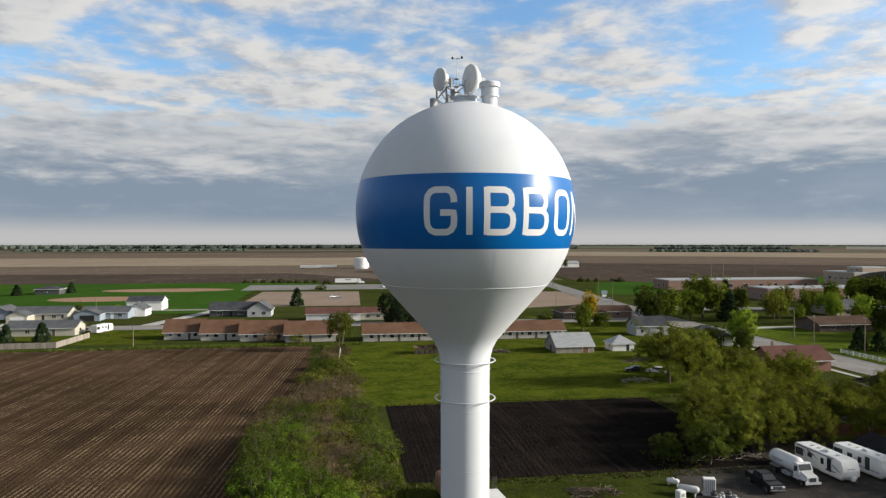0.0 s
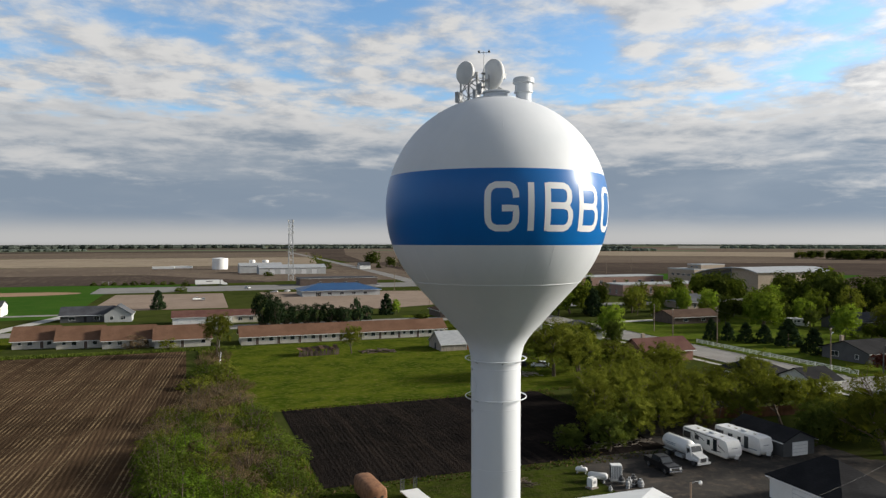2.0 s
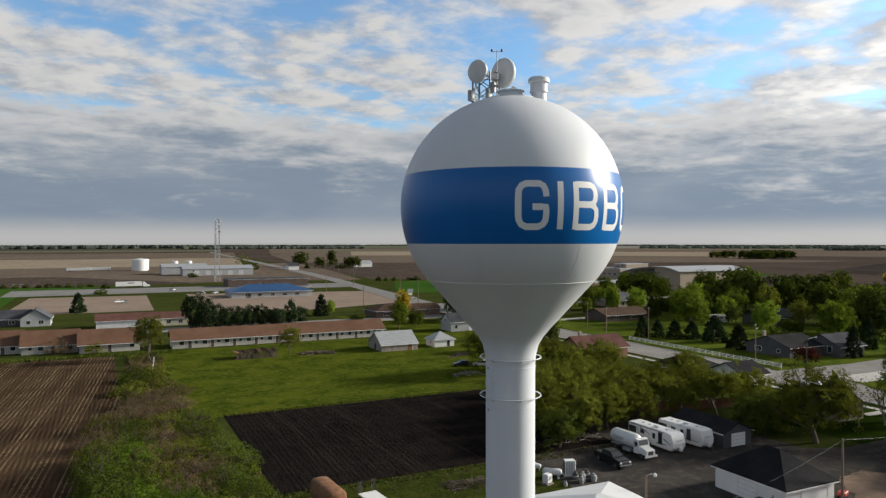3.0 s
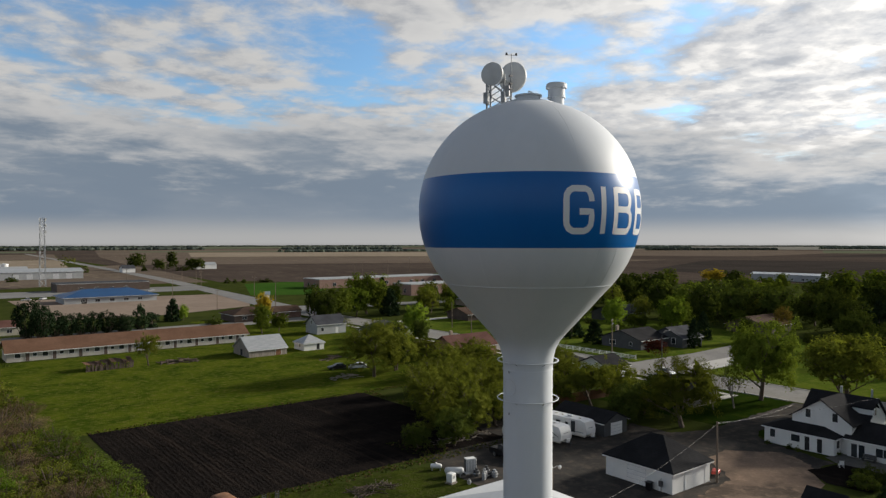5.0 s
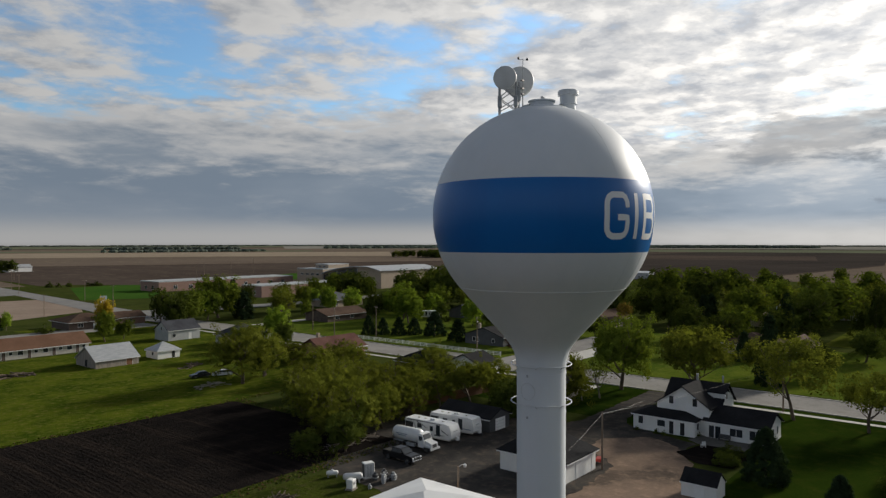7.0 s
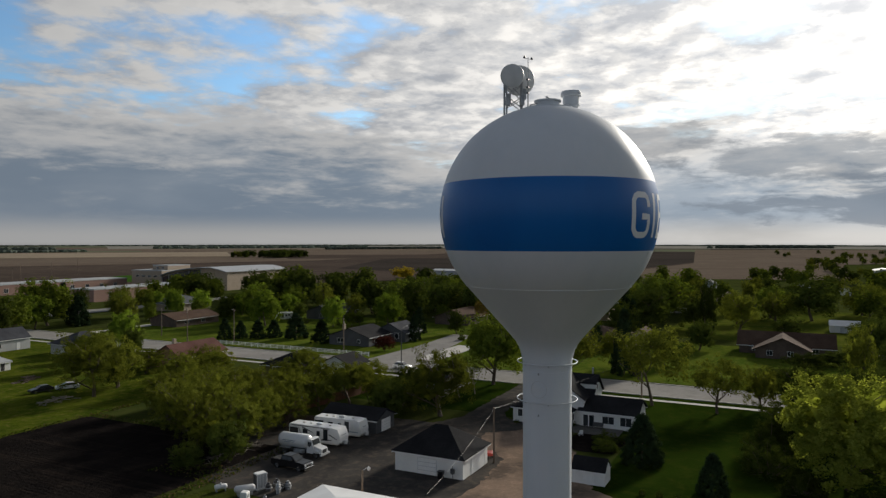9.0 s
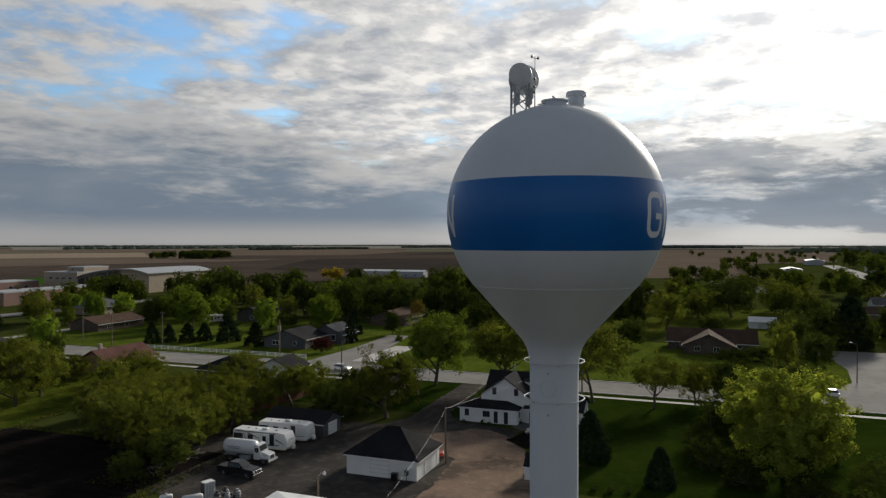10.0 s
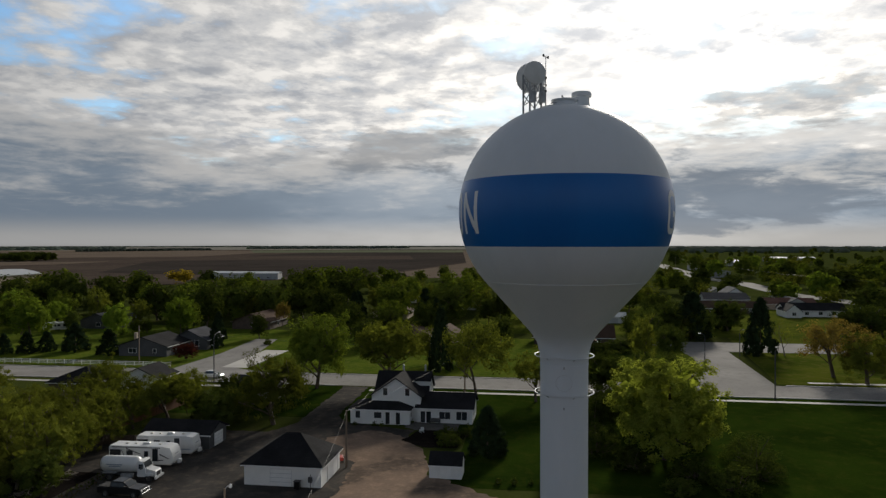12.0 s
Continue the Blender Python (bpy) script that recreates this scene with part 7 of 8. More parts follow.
def camper(x, y, heading, length, label, stripes, nose=0.9):
    """A travel trailer; its hitch is in front, along its own +x."""
    t = thing("travel_trailer", pose(x, y, 0, 0, 0, heading), label, "travel trailer", "trailers in the yard")
    t.scale = (1, 0.97, 0.94)
    a, b = -length / 2, length / 2
    prof = [(a, 0.6), (a, 2.9), (a + 0.15, 3.05), (b - nose - 0.5, 3.08), (b - nose * 0.55, 2.95), (b - 0.15, 2.2), (b, 1.6), (b - 0.05, 0.9), (b - 0.35, 0.6)]
    part("body", shell(Shape(), prof, 1.25), "vehicle white", t)
    part("skirt", Shape().box(a + 0.1, b - 0.4, -1.2, 1.2, 0.42, 0.62), "tan plastic", t)
    roof = part("roof_cap", Shape().box(a + 0.1, b - nose - 0.5, -1.18, 1.18, 3.05, 3.11), "white roof", t)
    part("air_conditioner", Shape().bevel_box(-0.2, 0.75, -0.36, 0.36, 3.1, 3.4, 0.08), "vehicle white", roof)
    for q in (-2.8, 2.0, -1.5):
        part("roof_vent", Shape().bevel_box(q, q + 0.4, -0.2, 0.2, 3.1, 3.25, 0.04), "tan plastic", roof)
    for s in (-1, 1):
        for q, w, z, h in ((a + 0.9, 1.5, 1.55, 0.95), (a + 3.0, 0.8, 1.8, 0.6), (b - 3.9, 0.5, 1.6, 0.75), (b - 2.6, 0.7, 1.0, 1.75)):
            win = part("window", Shape().box(q - w / 2 - 0.05, q + w / 2 + 0.05, s * 1.25 - 0.02, s * 1.25 + 0.02, z - 0.05, z + h + 0.05), "dark metal", t)
            part("pane", Shape().box(q - w / 2, q + w / 2, s * 1.25 - 0.03, s * 1.25 + 0.03, z, z + h), "glass", win)
        if stripes:
            part("awning", Shape().tube([(a + 0.5, s * 1.29, 2.92), (b - nose - 1.0, s * 1.29, 2.92)], 0.06, 8), "dark metal", t)
            for q0, z0, q1, z1 in ((a + 1.8, 2.4, a + 2.6, 0.8), (a + 2.5, 2.6, a + 4.6, 1.9), (b - 2.0, 1.9, b - 0.6, 1.3), (b - 3.3, 0.9, b - 1.4, 1.1)):
                m = Shape().add([(q0, s * 1.256, z0), (q1, s * 1.256, z1), (q1, s * 1.256, z1 + 0.10), (q0, s * 1.256, z0 + 0.22)], [(0, 1, 2, 3)])
                part("stripe", m, "dark metal", t)
        else:
            part("stripe", Shape().box(a + 0.1, b - 0.6, s * 1.25 - 0.008, s * 1.25 + 0.008, 1.05, 1.2), "blue wall", t)
        for q in (-0.75, 0.1):
            wheel(t, q - 0.3, s * 1.12, 0.36, 0.22)
    part("front_window", Shape().box(-0.02, 0.03, -0.75, 0.75, -0.28, 0.28), "glass" if not stripes else "tan plastic", t, at=pose(b - 0.36, 0, 2.45, 0, -32, 0))
    part("lettering_bar", Shape().box(-0.02, 0.03, -0.55, 0.55, -0.06, 0.06), "grey paint", t, at=pose(b - 0.10, 0, 1.95, 0, -18, 0))
    part("hitch", Shape().tube([(b - 0.4, -0.7, 0.5), (b + 1.0, 0, 0.5)], 0.06, 6).tube([(b - 0.4, 0.7, 0.5), (b + 1.0, 0, 0.5)], 0.06, 6), "dark metal", t)
    part("gas_bottle_cover", Shape().bevel_box(b + 0.1, b + 0.55, -0.36, 0.36, 0.5, 1.15, 0.08), "vehicle white", t)
    part("jack", Shape().tube([(b + 0.75, 0, 0.0), (b + 0.75, 0, 0.9)], 0.05, 6), "dark metal", t)
    return t


def tank_truck(x, y, heading):
    t = thing("gas_delivery_truck", pose(x, y, 0, 0, 0, heading), "white delivery truck with a rounded gas tank", "truck")
    part("frame", Shape().box(-4.0, 3.4, -0.45, 0.45, 0.65, 0.95), "dark metal", t)
    tank = Shape()
    prof = [(0.0, -2.75), (0.55, -2.68), (0.9, -2.45), (1.03, -2.1), (1.03, 2.1), (0.9, 2.45), (0.55, 2.68), (0.0, 2.75)]
    part("tank", tank.lathe(prof, 28), "vehicle white", t, "white rounded gas tank", smooth=True, at=pose(-1.3, 0, 2.02, 0, 90, 0))
    for s in (-1, 1):
        for i in range(2):
            part("lettering_bar", Shape().box(-1.6 + 0.4 * i, 0.6 - 0.2 * i, s * 1.045 - 0.012, s * 1.045 + 0.012, 2.12 - 0.22 * i, 2.22 - 0.22 * i), "blue wall", t, "blue lettering bar", at=pose(-1.3, 0, 0))
        part("mudguard", Shape().box(-3.4, -1.6, s * 0.75 - 0.35, s * 0.75 + 0.35, 1.02, 1.08), "galvanised", t)
        part("side_box", Shape().box(-0.9, 0.7, s * 0.8 - 0.25, s * 0.8 + 0.25, 0.55, 1.0), "galvanised", t)
        for q in (-2.5, 2.9):
            wheel(t, q, s * 0.9, 0.5, 0.34)
        part("mirror", Shape().box(2.0, 2.1, s * 1.28 - 0.1, s * 1.28 + 0.1, 1.7, 2.2), "dark metal", t)
    cab = part("cab", shell(Shape(), [(1.4, 0.7), (1.4, 2.55), (1.55, 2.68), (2.1, 2.66), (2.45, 1.75), (2.5, 0.7)], 1.08, top_in=0.12), "vehicle white", t)
    part("windscreen", Shape().box(-0.03, 0.03, -0.85, 0.85, -0.38, 0.38), "glass", cab, at=pose(2.30, 0, 2.18, 0, -21, 0))
    for s in (-1, 1):
        part("side_window", Shape().box(1.6, 2.15, s * 1.035 - 0.03, s * 1.035 + 0.03, 1.75, 2.3), "glass", cab)
    part("hood", shell(Shape(), [(2.4, 0.75), (2.4, 1.72), (3.6, 1.42), (3.75, 1.3), (3.75, 0.7)], 0.85, top_in=0.12), "vehicle white", t)
    part("grille", Shape().box(3.72, 3.8, -0.45, 0.45, 0.75, 1.25), "dark metal", t)
    part("bumper", Shape().box(3.75, 3.95, -1.1, 1.1, 0.45, 0.72), "vehicle white", t)
    part("fender", Shape().bevel_box(2.45, 3.5, -1.12, -0.7, 0.75, 1.2, 0.12), "vehicle white", t)
    part("fender", Shape().bevel_box(2.45, 3.5, 0.7, 1.12, 0.75, 1.2, 0.12), "vehicle white", t)
    return t


def semi(x, y, heading):
    t = thing("semi_truck", pose(x, y, 0, 0, 0, heading), "white semi truck with a long box trailer", "truck")
    part("trailer", Shape().bevel_box(-8.2, 7.8, -1.3, 1.3, 1.2, 4.1, 0.06), "vehicle white", t)
    part("lettering_bar", Shape().box(-1.0, 3.0, -1.32, -1.3, 2.9, 3.5), "grey wall", t)
    part("cab", shell(Shape(), [(8.4, 0.8), (8.4, 3.7), (9.4, 4.0), (10.4, 3.0), (10.8, 2.2), (12.6, 1.9), (12.8, 0.8)], 1.2, top_in=0.15), "vehicle white", t)
    part("windscreen", Shape().box(-0.03, 0.03, -0.95, 0.95, -0.4, 0.4), "glass", t, at=pose(10.62, 0, 2.65, 0, -25, 0))
    for s in (-1, 1):
        for q in (-6.5, -5.2, 7.2, 8.6, 11.8):
            wheel(t, q, s * 1.1, 0.5, 0.4)
    return t


pickup(53.6, 83.0, -92, "vehicle black", "black pickup truck parked on the asphalt yard")
tank_truck(59.3, 85.5, -88)
camper(65.2, 87.0, -88, 9.3, "white travel trailer with black swoosh stripes", True)
camper(70.5, 86.4, -86, 8.6, "older white travel trailer with a blue stripe", False, 0.6)
camper(-79.2, 256, 70, 8.5, "white camping trailer parked on a green verge", False)
camper(201.0, 201.5, 125, 8.0, "white camper parked beside a house", False)
semi(6.5, 515.5, 3)
sedan(127.0, 107.0, -88, "vehicle white", "white estate car on the street", "", 0.15)
sedan(-88.0, 262.5, 20, "vehicle black", "dark car parked beside the street")
sedan(74.5, 158.5, 150, "vehicle white", "white car parked under the trees")
sedan(70.0, 160.5, 170, "vehicle black", "dark car parked on the lawn")
sedan(73.5, 203.0, 80, "red paint", "dull red car beside the barn")
sedan(139.0, 352.0, 170, "vehicle white", "white car on the highway")
sedan(136.0, 0.5, 10, "vehicle white", "pale car parked at the corner")
for i, (x, y) in enumerate(((-2, 395), (1, 392), (42, 436), (50, 438), (30, 478), (115, 472))):
    sedan(x, y, 20 + 70 * i, ("vehicle white", "grey paint")[i % 2], "far parked car on gravel", "far parked cars")
for x, y, l in ((-30, 806, 22), (-12, 818, 22)):
    t = thing("grain_trailer", pose(x, y, 0, 0, 0, -6), "long pale grain trailer on the field track", "trailer")
    part("hopper", shell(Shape(), [(-l / 2, 1.2), (-l / 2, 3.6), (l / 2, 3.6), (l / 2, 1.2)], 1.3), "white paint", t)
    for q in (-l / 2 + 2, -l / 2 + 3.5, l / 2 - 2):
        for s in (-1, 1):
            wheel(t, q, s * 1.1, 0.5, 0.4)

# rusty tank trailer and flatbed on the grass
r = thing("rusty_tank_trailer", pose(13.3, 84.6, 0, 0, 0, 4), "rounded rusty steel trailer body on the grass", "trailer")
rings = []
for y, k in ((-3.2, 0.80), (-3.0, 0.95), (-2.7, 1.0), (2.7, 1.0), (3.0, 0.95), (3.2, 0.8)):
    rings.append([(k * 1.15 * math.copysign(abs(math.cos(a)) ** 0.45, math.cos(a)), y, 1.5 + k * 1.2 * math.copysign(abs(math.sin(a)) ** 0.45, math.sin(a))) for a in [i * math.pi / 10 for i in range(20)]])
part("body", Shape().loft(rings, True), "rust", r, smooth=True)
for x in (-0.45, 0.45):
    part("porthole", Shape().box(x - 0.12, x + 0.12, -3.25, -3.15, 1.6, 1.8), "dark", r)
for s in (-1, 1):
    wheel(r, 0, s * 0.9, 0.34)
f = thing("flatbed_trailer", pose(18.6, 82.5, 0, 0, 0, 6), "pale flatbed trailer with two raised ramps", "trailer")
part("deck", Shape().box(-1.15, 1.15, -3.0, 2.8, 0.62, 0.74), "white paint", f)
part("drawbar", Shape().tube([(-0.8, -3.0, 0.6), (0, -4.4, 0.55)], 0.06, 5).tube([(0.8, -3.0, 0.6), (0, -4.4, 0.55)], 0.06, 5), "dark metal", f)
for x in (-0.85, 0.85):
    s = Shape().box(x - 0.25, x - 0.19, 2.8, 2.9, 0.7, 2.2).box(x + 0.19, x + 0.25, 2.8, 2.9, 0.7, 2.2)
    for i in range(6):
        s.box(x - 0.2, x + 0.2, 2.82, 2.88, 0.85 + i * 0.24, 0.92 + i * 0.24)
    part("ramp", s, "dark metal", f)
    wheel(f, x * 1.3, 0.2, 0.32)
    wheel(f, x * 1.3, -0.6, 0.32)

# gas tank and equipment beside the yard
g = thing("gas_tank", pose(42.4, 85.3, 0, 0, 0, -38), "small white domed gas tank on feet", "gas tank")
part("vessel", Shape().lathe([(0.0, -0.8), (0.2, -0.76), (0.32, -0.58), (0.32, 0.58), (0.2, 0.76), (0.0, 0.8)], 20), "white paint", g, smooth=True, at=pose(0, 0, 0.58, 0, 90, 0))
part("dome", Shape().lathe([(0.14, 0.86), (0.14, 1.02), (0.0, 1.08)], 14), "white paint", g)
for x in (-0.55, 0.55):
    part("foot", Shape().box(x - 0.06, x + 0.06, -0.3, 0.3, 0.0, 0.45), "grey paint", g)
g = thing("gas_tank", pose(42.6, 81.6, 0, 0, 0, -38), "pale gas tank among pumping equipment", "gas tank")
part("vessel", Shape().lathe([(0.0, -1.3), (0.28, -1.22), (0.44, -1.0), (0.44, 1.0), (0.28, 1.22), (0.0, 1.3)], 20), "door grey", g, smooth=True, at=pose(0, 0, 0.85, 0, 90, 0))
for x in (-0.8, 0.8):
    part("foot", Shape().box(x - 0.08, x + 0.08, -0.4, 0.4, 0.0, 0.6), "grey paint", g)
e = thing("equipment_cabinet", pose(45.2, 81.4, 0, 0, 0, -20), "tall white louvred equipment cabinet", "cabinet")
part("body", Shape().bevel_box(-0.7, 0.7, -0.5, 0.5, 0.1, 2.1, 0.04), "white paint", e)
for i in range(6):
    part("louvre", Shape().box(-0.62 + i * 0.215, -0.5 + i * 0.215, -0.53, -0.5, 0.3, 1.95), "grey paint", e)
part("plinth", Shape().box(-0.8, 0.8, -0.6, 0.6, 0.0, 0.12), "concrete", e)
part("dark_side", Shape().box(-0.73, -0.7, -0.42, 0.42, 0.3, 1.95), "dark metal", e)
e = thing("water_crate", pose(40.7, 79.9, 0, 0, 0, 15), "white plastic tank in a cage", "crate")
part("bottle", Shape().bevel_box(-0.5, 0.5, -0.45, 0.45, 0.2, 1.35, 0.08), "white paint", e)
part("pallet", Shape().box(-0.6, 0.6, -0.55, 0.55, 0.0, 0.18), "weathered wood", e)
part("label_plate", Shape().box(-0.2, 0.2, -0.48, -0.45, 0.7, 1.05), "grey paint", e)
rnd = random.Random(5)
for i in range(9):
    x, y = rnd.uniform(41.6, 47.2), rnd.uniform(78.2, 80.6)
    e = thing("pump_part", pose(x, y, 0, 0, 0, rnd.uniform(0, 360)), "grey pump part lying on the grass", "machine part", "machine parts")
    rr, hh = rnd.uniform(0.18, 0.4), rnd.uniform(0.5, 1.3)
    part("casing", Shape().lathe([(rr, 0), (rr, hh * 0.7), (rr * 0.5, hh * 0.8), (rr * 0.5, hh), (0, hh)], 12), "galvanised" if i % 2 else "dark metal", e)
    part("flange", Shape().lathe([(rr * 1.25, hh * 0.35), (rr * 1.25, hh * 0.42), (rr, hh * 0.43)], 12), "galvanised", e)

# brush pile, timber heaps and small clutter
def heap(name, label, x, y, w, d, h, n, material, long, thick, seed, turn=0.0):
    rnd = random.Random(seed)
    t = thing(name, pose(x, y, 0, 0, 0, turn), label, "pile")
    for i in range(n):
        px, py = rnd.uniform(-w, w), rnd.uniform(-d, d)
        z = max(0.05, h * (1 - (px / w) ** 2) * (1 - (py / d) ** 2) * rnd.uniform(0.3, 1.0))
        a = rnd.uniform(0, math.pi)
        l = long * rnd.uniform(0.5, 1.0)
        dx, dy, dz = l / 2 * math.cos(a), l / 2 * math.sin(a), rnd.uniform(-0.2, 0.2) * min(l, 1.0)
        part("log", Shape().tube([(px - dx, py - dy, max(0.05, z - dz)), (px + dx, py + dy, z + dz)], thick * rnd.uniform(0.6, 1.2), 5), material, t)


heap("brush_pile", "dark pile of cut branches on the grass", 31.5, 84.0, 2.8, 1.4, 1.0, 70, "bark", 2.4, 0.05, 1)
heap("timber_pile", "pile of grey timber on the lawn", 43.0, 195.0, 4.5, 1.6, 1.0, 60, "bark", 3.0, 0.14, 2)
heap("timber_pile", "stack of pale split logs on the lawn", 77.0, 175.5, 4.0, 1.2, 1.0, 40, "bark", 1.8, 0.12, 3, 30)
heap("brush_pile", "brushwood heap under the trees", 55.0, 95.0, 6.0, 1.2, 0.9, 60, "grey bark", 2.2, 0.05, 4)
heap("brush_pile", "rubbish and brushwood heap beside the field", 66.0, 150.0, 3.5, 1.5, 1.0, 40, "weathered wood", 2.0, 0.08, 6)
o = thing("collapsed_shed", pose(26.5, 196, 0, 0, 0, 4), "collapsed grey shed with rusty roof sheets", "shed")
rnd = random.Random(9)
for i in range(22):
    x = -5.4 + i * 0.5
    part("board", Shape().box(-0.2, 0.2, -0.04, 0.04, 0, rnd.uniform(1.2, 2.0)), "brown wall", o, at=pose(x, -1.6 + rnd.uniform(-0.15, 0.15), 0, rnd.uniform(-12, 12), rnd.uniform(-8, 8), 0))
for i in range(11):
    part("roof_sheet", Shape().box(-0.55, 0.55, -1.9, 1.9, -0.02, 0.02), "brown roof" if i % 3 else "rust", o, at=pose(-5.0 + i * 1.0, 0.2, 1.75 + rnd.uniform(-0.25, 0.3), rnd.uniform(2, 14), rnd.uniform(-10, 10), rnd.uniform(-6, 6)))
red = thing("garden_cart", pose(70.2, 60.4, 0, 0, 0, 20), "small red garden cart beside the garage", "cart")
part("tray", Shape().bevel_box(-0.75, 0.75, -0.45, 0.45, 0.35, 0.8, 0.06), "red paint", red)
part("handle", Shape().tube([(0.7, 0, 0.6), (1.3, 0, 1.0)], 0.03, 5), "dark metal", red)
for s in (-1, 1):
    wheel(red, -0.4, s * 0.4, 0.2, 0.12)
    wheel(red, 0.4, s * 0.4, 0.2, 0.12)
bin_at = pose(58.6, 62.6, -0.05)
b = thing("dustbin", bin_at, "black wheeled dustbin against the garage wall", "dustbin")
part("bin", Shape().bevel_box(-0.3, 0.35, -0.35, 0.35, 0.1, 1.05, 0.05), "vehicle black", b)
part("lid", Shape().box(-0.36, 0.4, -0.4, 0.4, 1.05, 1.12), "vehicle black", b)
m = thing("gas_meter", pose(58.7, 60.9, 0), "dark meter post on the garage wall", "meter")
part("post", Shape().tube([(0, 0, 0), (0, 0, 1.9)], 0.05, 6), "dark metal", m)
part("box", Shape().bevel_box(-0.2, 0.1, -0.28, 0.28, 0.9, 1.6, 0.05), "dark metal", m)
bench = thing("garden_bench", pose(92.6, 50.2, 0, 0, 0, 90), "dark garden bench on the terrace", "bench")
part("seat", Shape().box(-0.9, 0.9, -0.25, 0.25, 0.42, 0.48), "dark metal", bench)
part("backrest", Shape().box(-0.9, 0.9, -0.28, -0.22, 0.5, 1.0), "dark metal", bench)
for x in (-0.8, 0.8):
    part("leg", Shape().box(x - 0.05, x + 0.05, -0.25, 0.25, 0, 0.42), "dark metal", bench)
sheet("terrace", [(88.5, 46), (94.4, 46), (94.4, 54), (90, 55), (88.5, 53)], 0.075, "terrace", "grey concrete terrace before the house", "terrace", 0.06)
for i, (x, y, h, w) in enumerate(((90.0, 60.2, 1.1, 1.0), (89.9, 58.9, 0.9, 1.1), (90.2, 63.6, 0.7, 1.2), (92.9, 54.6, 0.8, 1.6), (94.0, 50.0, 0.6, 1.4))):
    tree("shrub", x, y, h, w, "small dark shrub against the house wall")
tree("shrub", 84.5, 47.0, 2.4, 4.4, "twiggy green shrub in the garden bed")
sheet("garden_bed", [(79, 45), (88, 44), (88.5, 52), (82, 54), (78.5, 50)], 0.06, "dark soil", "dark mulched garden bed", "garden bed", 0.0, 0.2)
c = thing("garden_chair", pose(87.0, 51.6, 0, 0, 0, 130), "white garden chair on the terrace", "chair")
part("seat", Shape().box(-0.3, 0.3, -0.3, 0.3, 0.4, 0.45), "white paint", c)
part("backrest", Shape().box(-0.3, 0.3, 0.25, 0.3, 0.45, 1.0), "white paint", c)
for x in (-0.26, 0.26):
    for y in (-0.26, 0.26):
        part("leg", Shape().box(x - 0.03, x + 0.03, y - 0.03, y + 0.03, 0, 0.4), "white paint", c)
tr = thing("trampoline", pose(86.0, 108.5, 0), "round trampoline with a pale frame", "trampoline")
part("frame", torus(Shape(), 2.0, 0.06, 0.9, 28), "galvanised", tr)
part("mat", Shape().lathe([(1.9, 0.88), (0.0, 0.86)], 24), "dark", tr)
part("upper_ring", torus(Shape(), 2.0, 0.035, 2.6, 28), "galvanised", tr)
for i in range(6):
    q = i * math.pi / 3
    part("leg", Shape().tube([(2 * math.cos(q), 2 * math.sin(q), 0), (2 * math.cos(q), 2 * math.sin(q), 2.6)], 0.035, 5), "galvanised", tr)

# ---- fences ----
def board_fence(points, height, material, label, gap=0.0, wide=0.5):
    x0, y0 = points[0]
    f = thing("board_fence", pose(x0, y0, 0), label, "fence")
    for (ax, ay), (bx, by) in zip(points, points[1:]):
        n = max(1, int(math.hypot(bx - ax, by - ay) / (wide + gap)))
        turn = math.degrees(math.atan2(by - ay, bx - ax))
        for i in range(n):
            t = (i + 0.5) / n
            part("board", Shape().box(-wide / 2, wide / 2, -0.02, 0.02, 0, height * (1 + 0.03 * math.sin(i * 2.3))), material, f, at=pose(ax + (bx - ax) * t - x0, ay + (by - ay) * t - y0, 0, 0, 0, turn))


board_fence([(-110, 219.5), (-81, 221), (-79, 243)], 1.7, "weathered wood", "grey weathered board fence at the field edge", 0.02, 0.9)
board_fence([(74, 104.5), (88, 101.2), (101, 100)], 1.8, "fence wood", "reddish brown stained board fence", 0.02, 0.4)
board_fence([(74, 94), (72.8, 104)], 1.5, "brown wall", "dark board fence behind the trailers", 0.02, 0.5)
w = thing("rail_fence", pose(138.6, 124, 0), "white three-rail fence along the street", "fence")
for i in range(24):
    y = i * 2.4
    part("post", Shape().box(-0.07, 0.07, y - 0.07, y + 0.07, 0, 1.25), "white paint", w)
    if i < 23:
        for z in (0.35, 0.72, 1.08):
            part("rail", Shape().box(-0.03, 0.03, y + 0.07, y + 2.33, z - 0.07, z + 0.07), "white paint", w)
w = thing("rail_fence", pose(0.8, 196, 0), "pale slanting field fence rail", "fence")
for i in range(5):
    part("post", Shape().box(-0.06, 0.06, i * 2.2 - 0.06, i * 2.2 + 0.06, 0, 1.2), "weathered wood", w)
part("rail", Shape().box(-0.03, 0.03, 0, 8.8, 0.95, 1.1), "white paint", w)

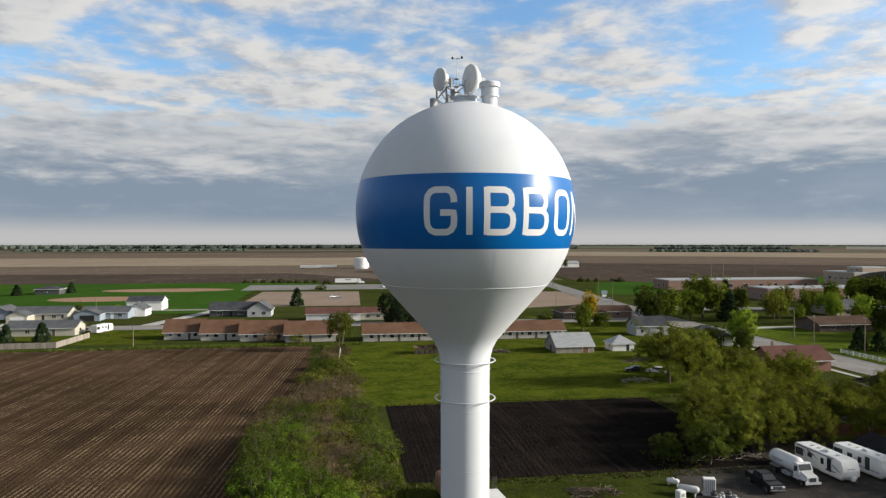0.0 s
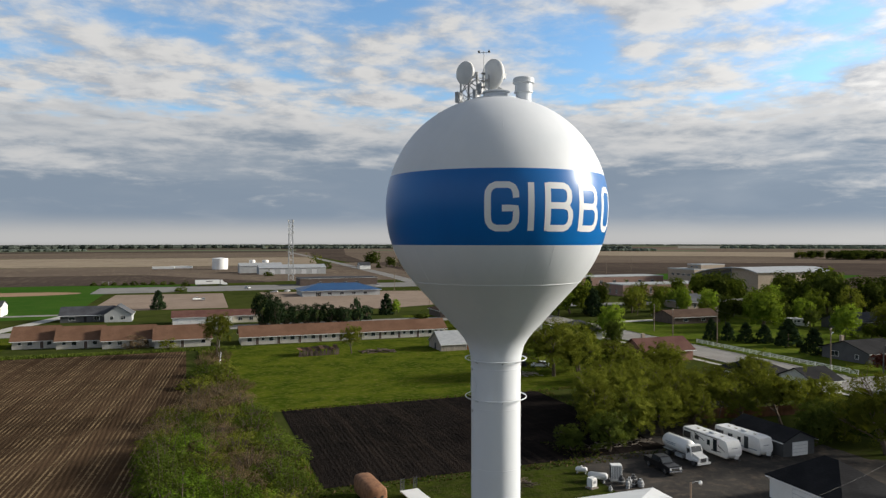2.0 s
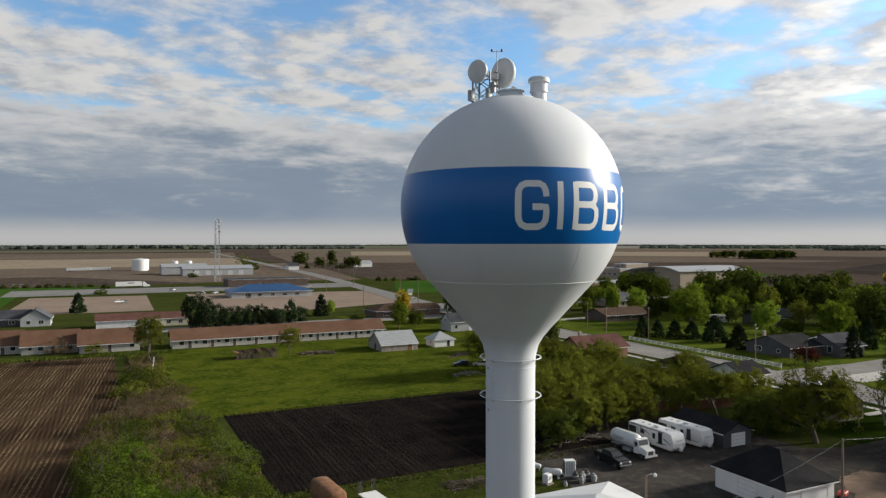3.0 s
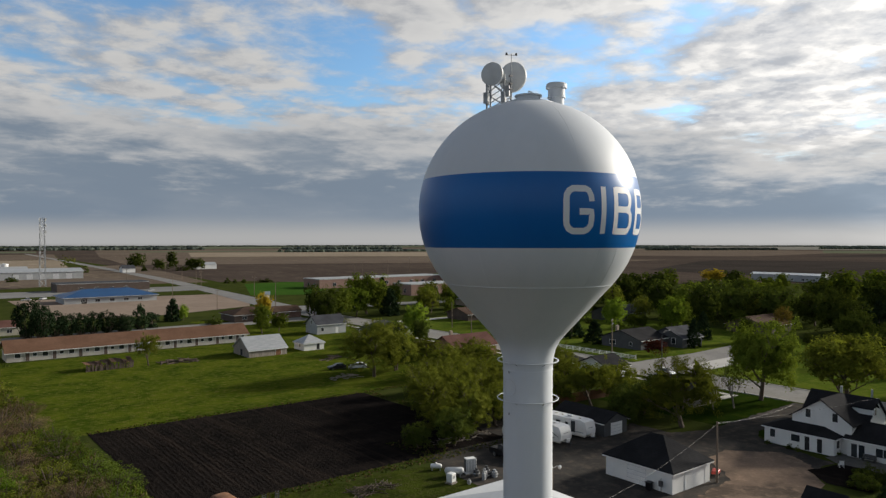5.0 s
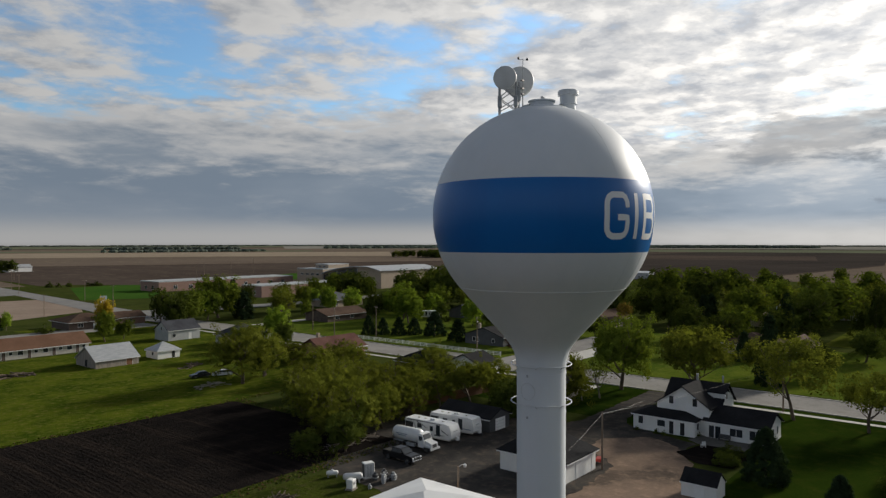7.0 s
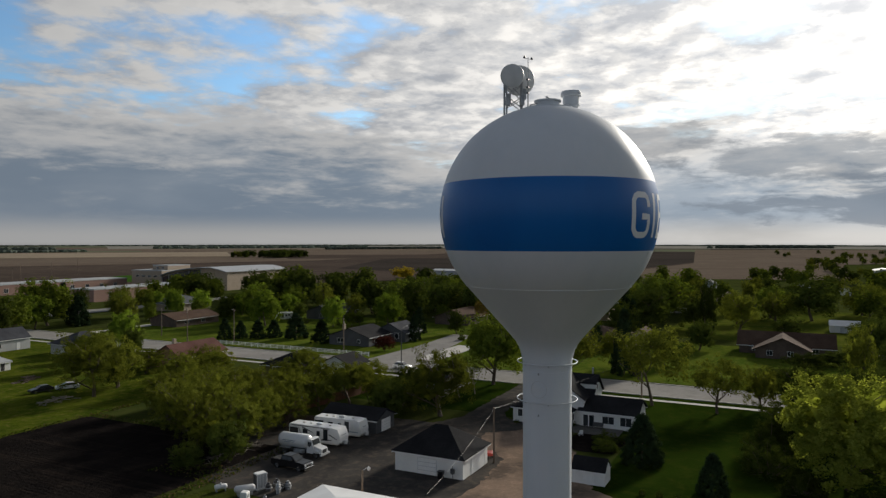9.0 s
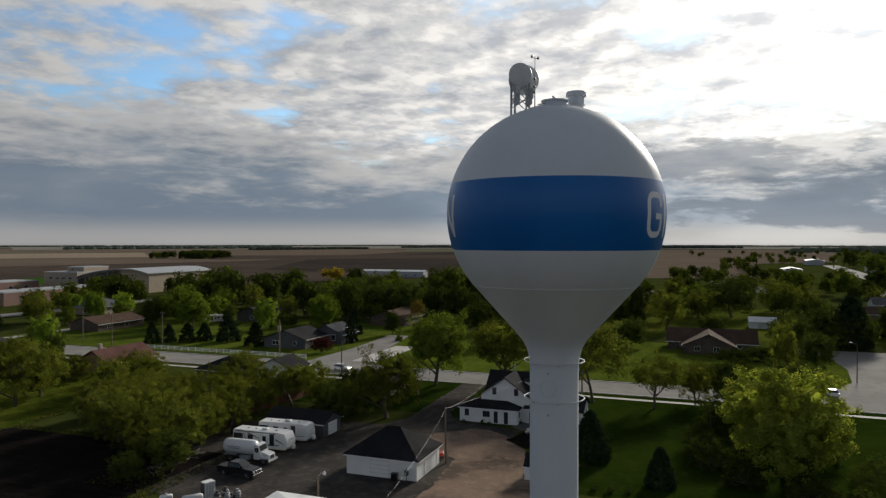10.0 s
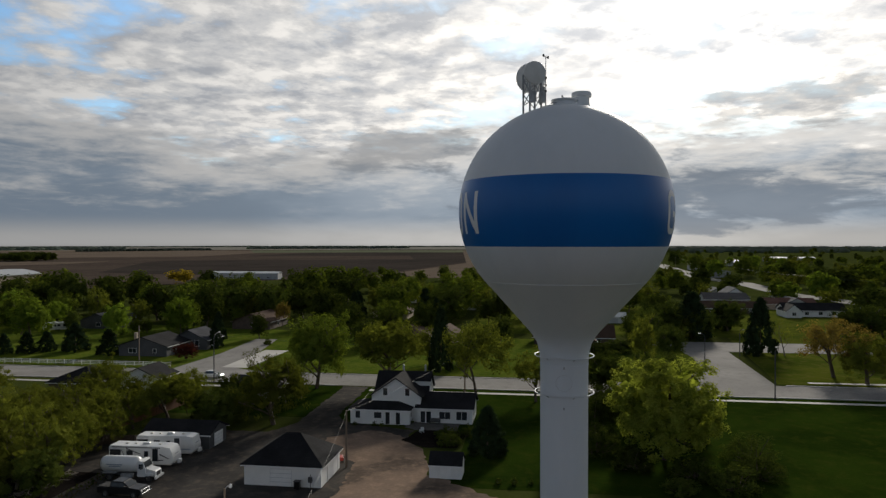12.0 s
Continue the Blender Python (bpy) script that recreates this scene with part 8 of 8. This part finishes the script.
# ---- poles, lamps and wires ----
def pole(x, y, h, arms=1, turn=0.0, lamp=0.0, label="brown wooden utility pole with a crossarm"):
    p = thing("utility_pole", pose(x, y, 0, 0, 0, turn), label, "utility pole")
    part("pole", Shape().tube([(0, 0, 0), (0, 0, h)], [0.17, 0.11], 8), "pole wood", p)
    for i in range(arms):
        z = h - 0.4 - 0.9 * i
        arm = part("crossarm", Shape().box(-1.2, 1.2, -0.06, 0.06, z - 0.06, z + 0.06), "pole wood", p)
        for q in (-1.1, -0.5, 0.5, 1.1):
            part("insulator", Shape().lathe([(0.05, z + 0.06), (0.07, z + 0.14), (0.0, z + 0.2)], 8, at=(q, 0, 0)), "grey paint", arm)
    if lamp:
        part("lamp_arm", Shape().tube([(0, 0, h * 0.78), (lamp * 0.6, 0, h * 0.84), (lamp, 0, h * 0.85)], 0.05, 6), "galvanised", p)
        part("lamp_head", Shape().bevel_box(lamp - 0.1, lamp + 0.6, -0.15, 0.15, h * 0.85 - 0.1, h * 0.85 + 0.08, 0.04), "grey paint", p)
    return p


def street_lamp(x, y, h, reach, turn, label="dark steel street lamp with a curved arm"):
    p = thing("street_lamp", pose(x, y, 0, 0, 0, turn), label, "street lamp")
    part("post", Shape().tube([(0, 0, 0), (0, 0, h - 1.0), (reach * 0.15, 0, h - 0.35), (reach * 0.6, 0, h - 0.05), (reach, 0, h)], [0.13, 0.1, 0.07, 0.06, 0.05], 8), "dark metal", p)
    part("lamp_head", Shape().bevel_box(reach - 0.1, reach + 0.6, -0.16, 0.16, h - 0.08, h + 0.1, 0.04), "galvanised", p)


def wire(a, b, sag=0.5, thick=0.012):
    pts = []
    for i in range(17):
        t = i / 16
        q = Vector(a).lerp(Vector(b), t)
        q.z -= sag * 4 * t * (1 - t)
        pts.append(q - Vector(a))
    w = part("wire", Shape().tube(pts, thick, 4, caps=False), "dark metal", None, at=pose(*a))
    tagged(w, "thin dark overhead wire between poles", "wire", "overhead wires")


pole(67.8, 58.8, 7.9, 0, 0, 0, "plain wooden service pole beside the garage")
y = thing("yard_lamp", pose(44.0, 65.4, 0), "wooden post with a round yard lamp", "lamp")
part("post", Shape().tube([(0, 0, 0), (0, 0, 5.0)], 0.11, 8), "pole wood", y)
part("lamp_arm", Shape().tube([(0, 0, 4.9), (0.6, -0.1, 5.1), (1.1, -0.1, 5.0)], 0.035, 6), "galvanised", y)
part("lamp_head", Shape().lathe([(0.05, 5.1), (0.18, 4.98), (0.2, 4.8), (0.1, 4.65), (0.0, 4.62)], 14, at=(1.2, -0.1, 0)), "letter white", y, smooth=True)
pole(144.0, 207.5, 9.3, 1, 60)
pole(138.2, 190.0, 9.5, 1, 40, 0)
pole(143.0, 175.5, 10.4, 1, 70)
pole(141.4, 134.0, 9.8, 1, 30, 1.8)
pole(119.3, 48.0, 9.6, 0, 150, 2.6, "wooden pole with a street lamp arm")
pole(190.5, 249.0, 9.5, 1, 20)
street_lamp(121.2, 104.0, 10.9, 2.4, 0)
street_lamp(120.8, -13.5, 10.6, 1.6, 170, "dark steel street lamp beside the lawn")
street_lamp(152.5, -7.0, 8.8, 1.0, 60)
street_lamp(175.0, -21.0, 7.5, 1.2, 200)
for x, y, h in ((129.6, 323, 12), (146, 470, 12), (160, 520, 12), (176, 600, 12), (112, 420, 11), (104, 330, 9), (118, 540, 12), (190, 690, 12), (205, 640, 12), (-60, 222, 6.5), (-95, 300, 8), (150, 395, 11), (262, 470, 14), (300, 520, 14), (352, 560, 14), (420, 620, 14)):
    pole(x, y, h, 1, 30 + x)
sg = thing("road_sign", pose(126.5, 325.5, 0), "tall roadside sign with blank panels", "sign")
part("post", Shape().tube([(0, 0, 0), (0, 0, 7.0)], 0.14, 8), "galvanised", sg)
part("panel", Shape().bevel_box(-1.5, 1.5, -0.15, 0.15, 5.6, 7.4, 0.05), "blue wall", sg)
part("panel", Shape().bevel_box(-1.1, 1.1, -0.15, 0.15, 4.4, 5.4, 0.05), "white paint", sg)
wire((67.8, 58.8, 7.7), (93.6, 61.0, 6.2), 0.5, 0.007)
wire((67.8, 58.8, 7.7), (42.0, 56.0, 4.4), 0.6, 0.009)
wire((67.8, 58.8, 7.8), (119.3, 48.0, 8.8), 0.8, 0.008)
wire((143.0, 175.5, 10.0), (141.4, 134.0, 9.4), 0.7)
wire((143.0, 175.5, 10.0), (138.2, 190.0, 9.1), 0.3)
wire((138.2, 190.0, 9.1), (144.0, 207.5, 8.9), 0.3)
wire((141.4, 134.0, 9.4), (119.3, 48.0, 9.2), 1.0)
for a, b in (((870, -128, 12.0), (610, -118, 12.0)), ((610, -118, 12.0), (400, -128, 11.5)), ((400, -128, 11.5), (330, -190, 10.5))):
    for q in (0.0, 1.3, -1.3, -4.0):
        wire((a[0], a[1] + q, a[2] - abs(q) * 0.3), (b[0], b[1] + q, b[2] - abs(q) * 0.3), 1.5, 0.014)
for x, y, h in ((870, -128, 12.4), (610, -118, 12.4), (400, -128, 11.9), (330, -190, 11.0)):
    pole(x, y, h, 1, 85)
fr = thing("swing_frame", pose(-58, 545, 0), "low row of play equipment beside the field", "play equipment")
part("beam", Shape().tube([(-4, 0, 2.4), (4, 0, 2.4)], 0.08, 6), "grey paint", fr)
for x in (-4, 0, 4):
    part("leg", Shape().tube([(x, -1, 0), (x, 0, 2.4), (x, 1, 0)], 0.07, 6), "grey paint", fr)

post = thing("boundary_post", pose(0.4, 185.0, 0, 0, 6, 0), "pale leaning post at the field corner", "post")
part("post", Shape().tube([(0, 0, -0.1), (0, 0, 3.6)], 0.09, 8), "white paint", post)
part("cap", Shape().lathe([(0.11, 3.58), (0.11, 3.66), (0.0, 3.7)], 8), "grey paint", post)
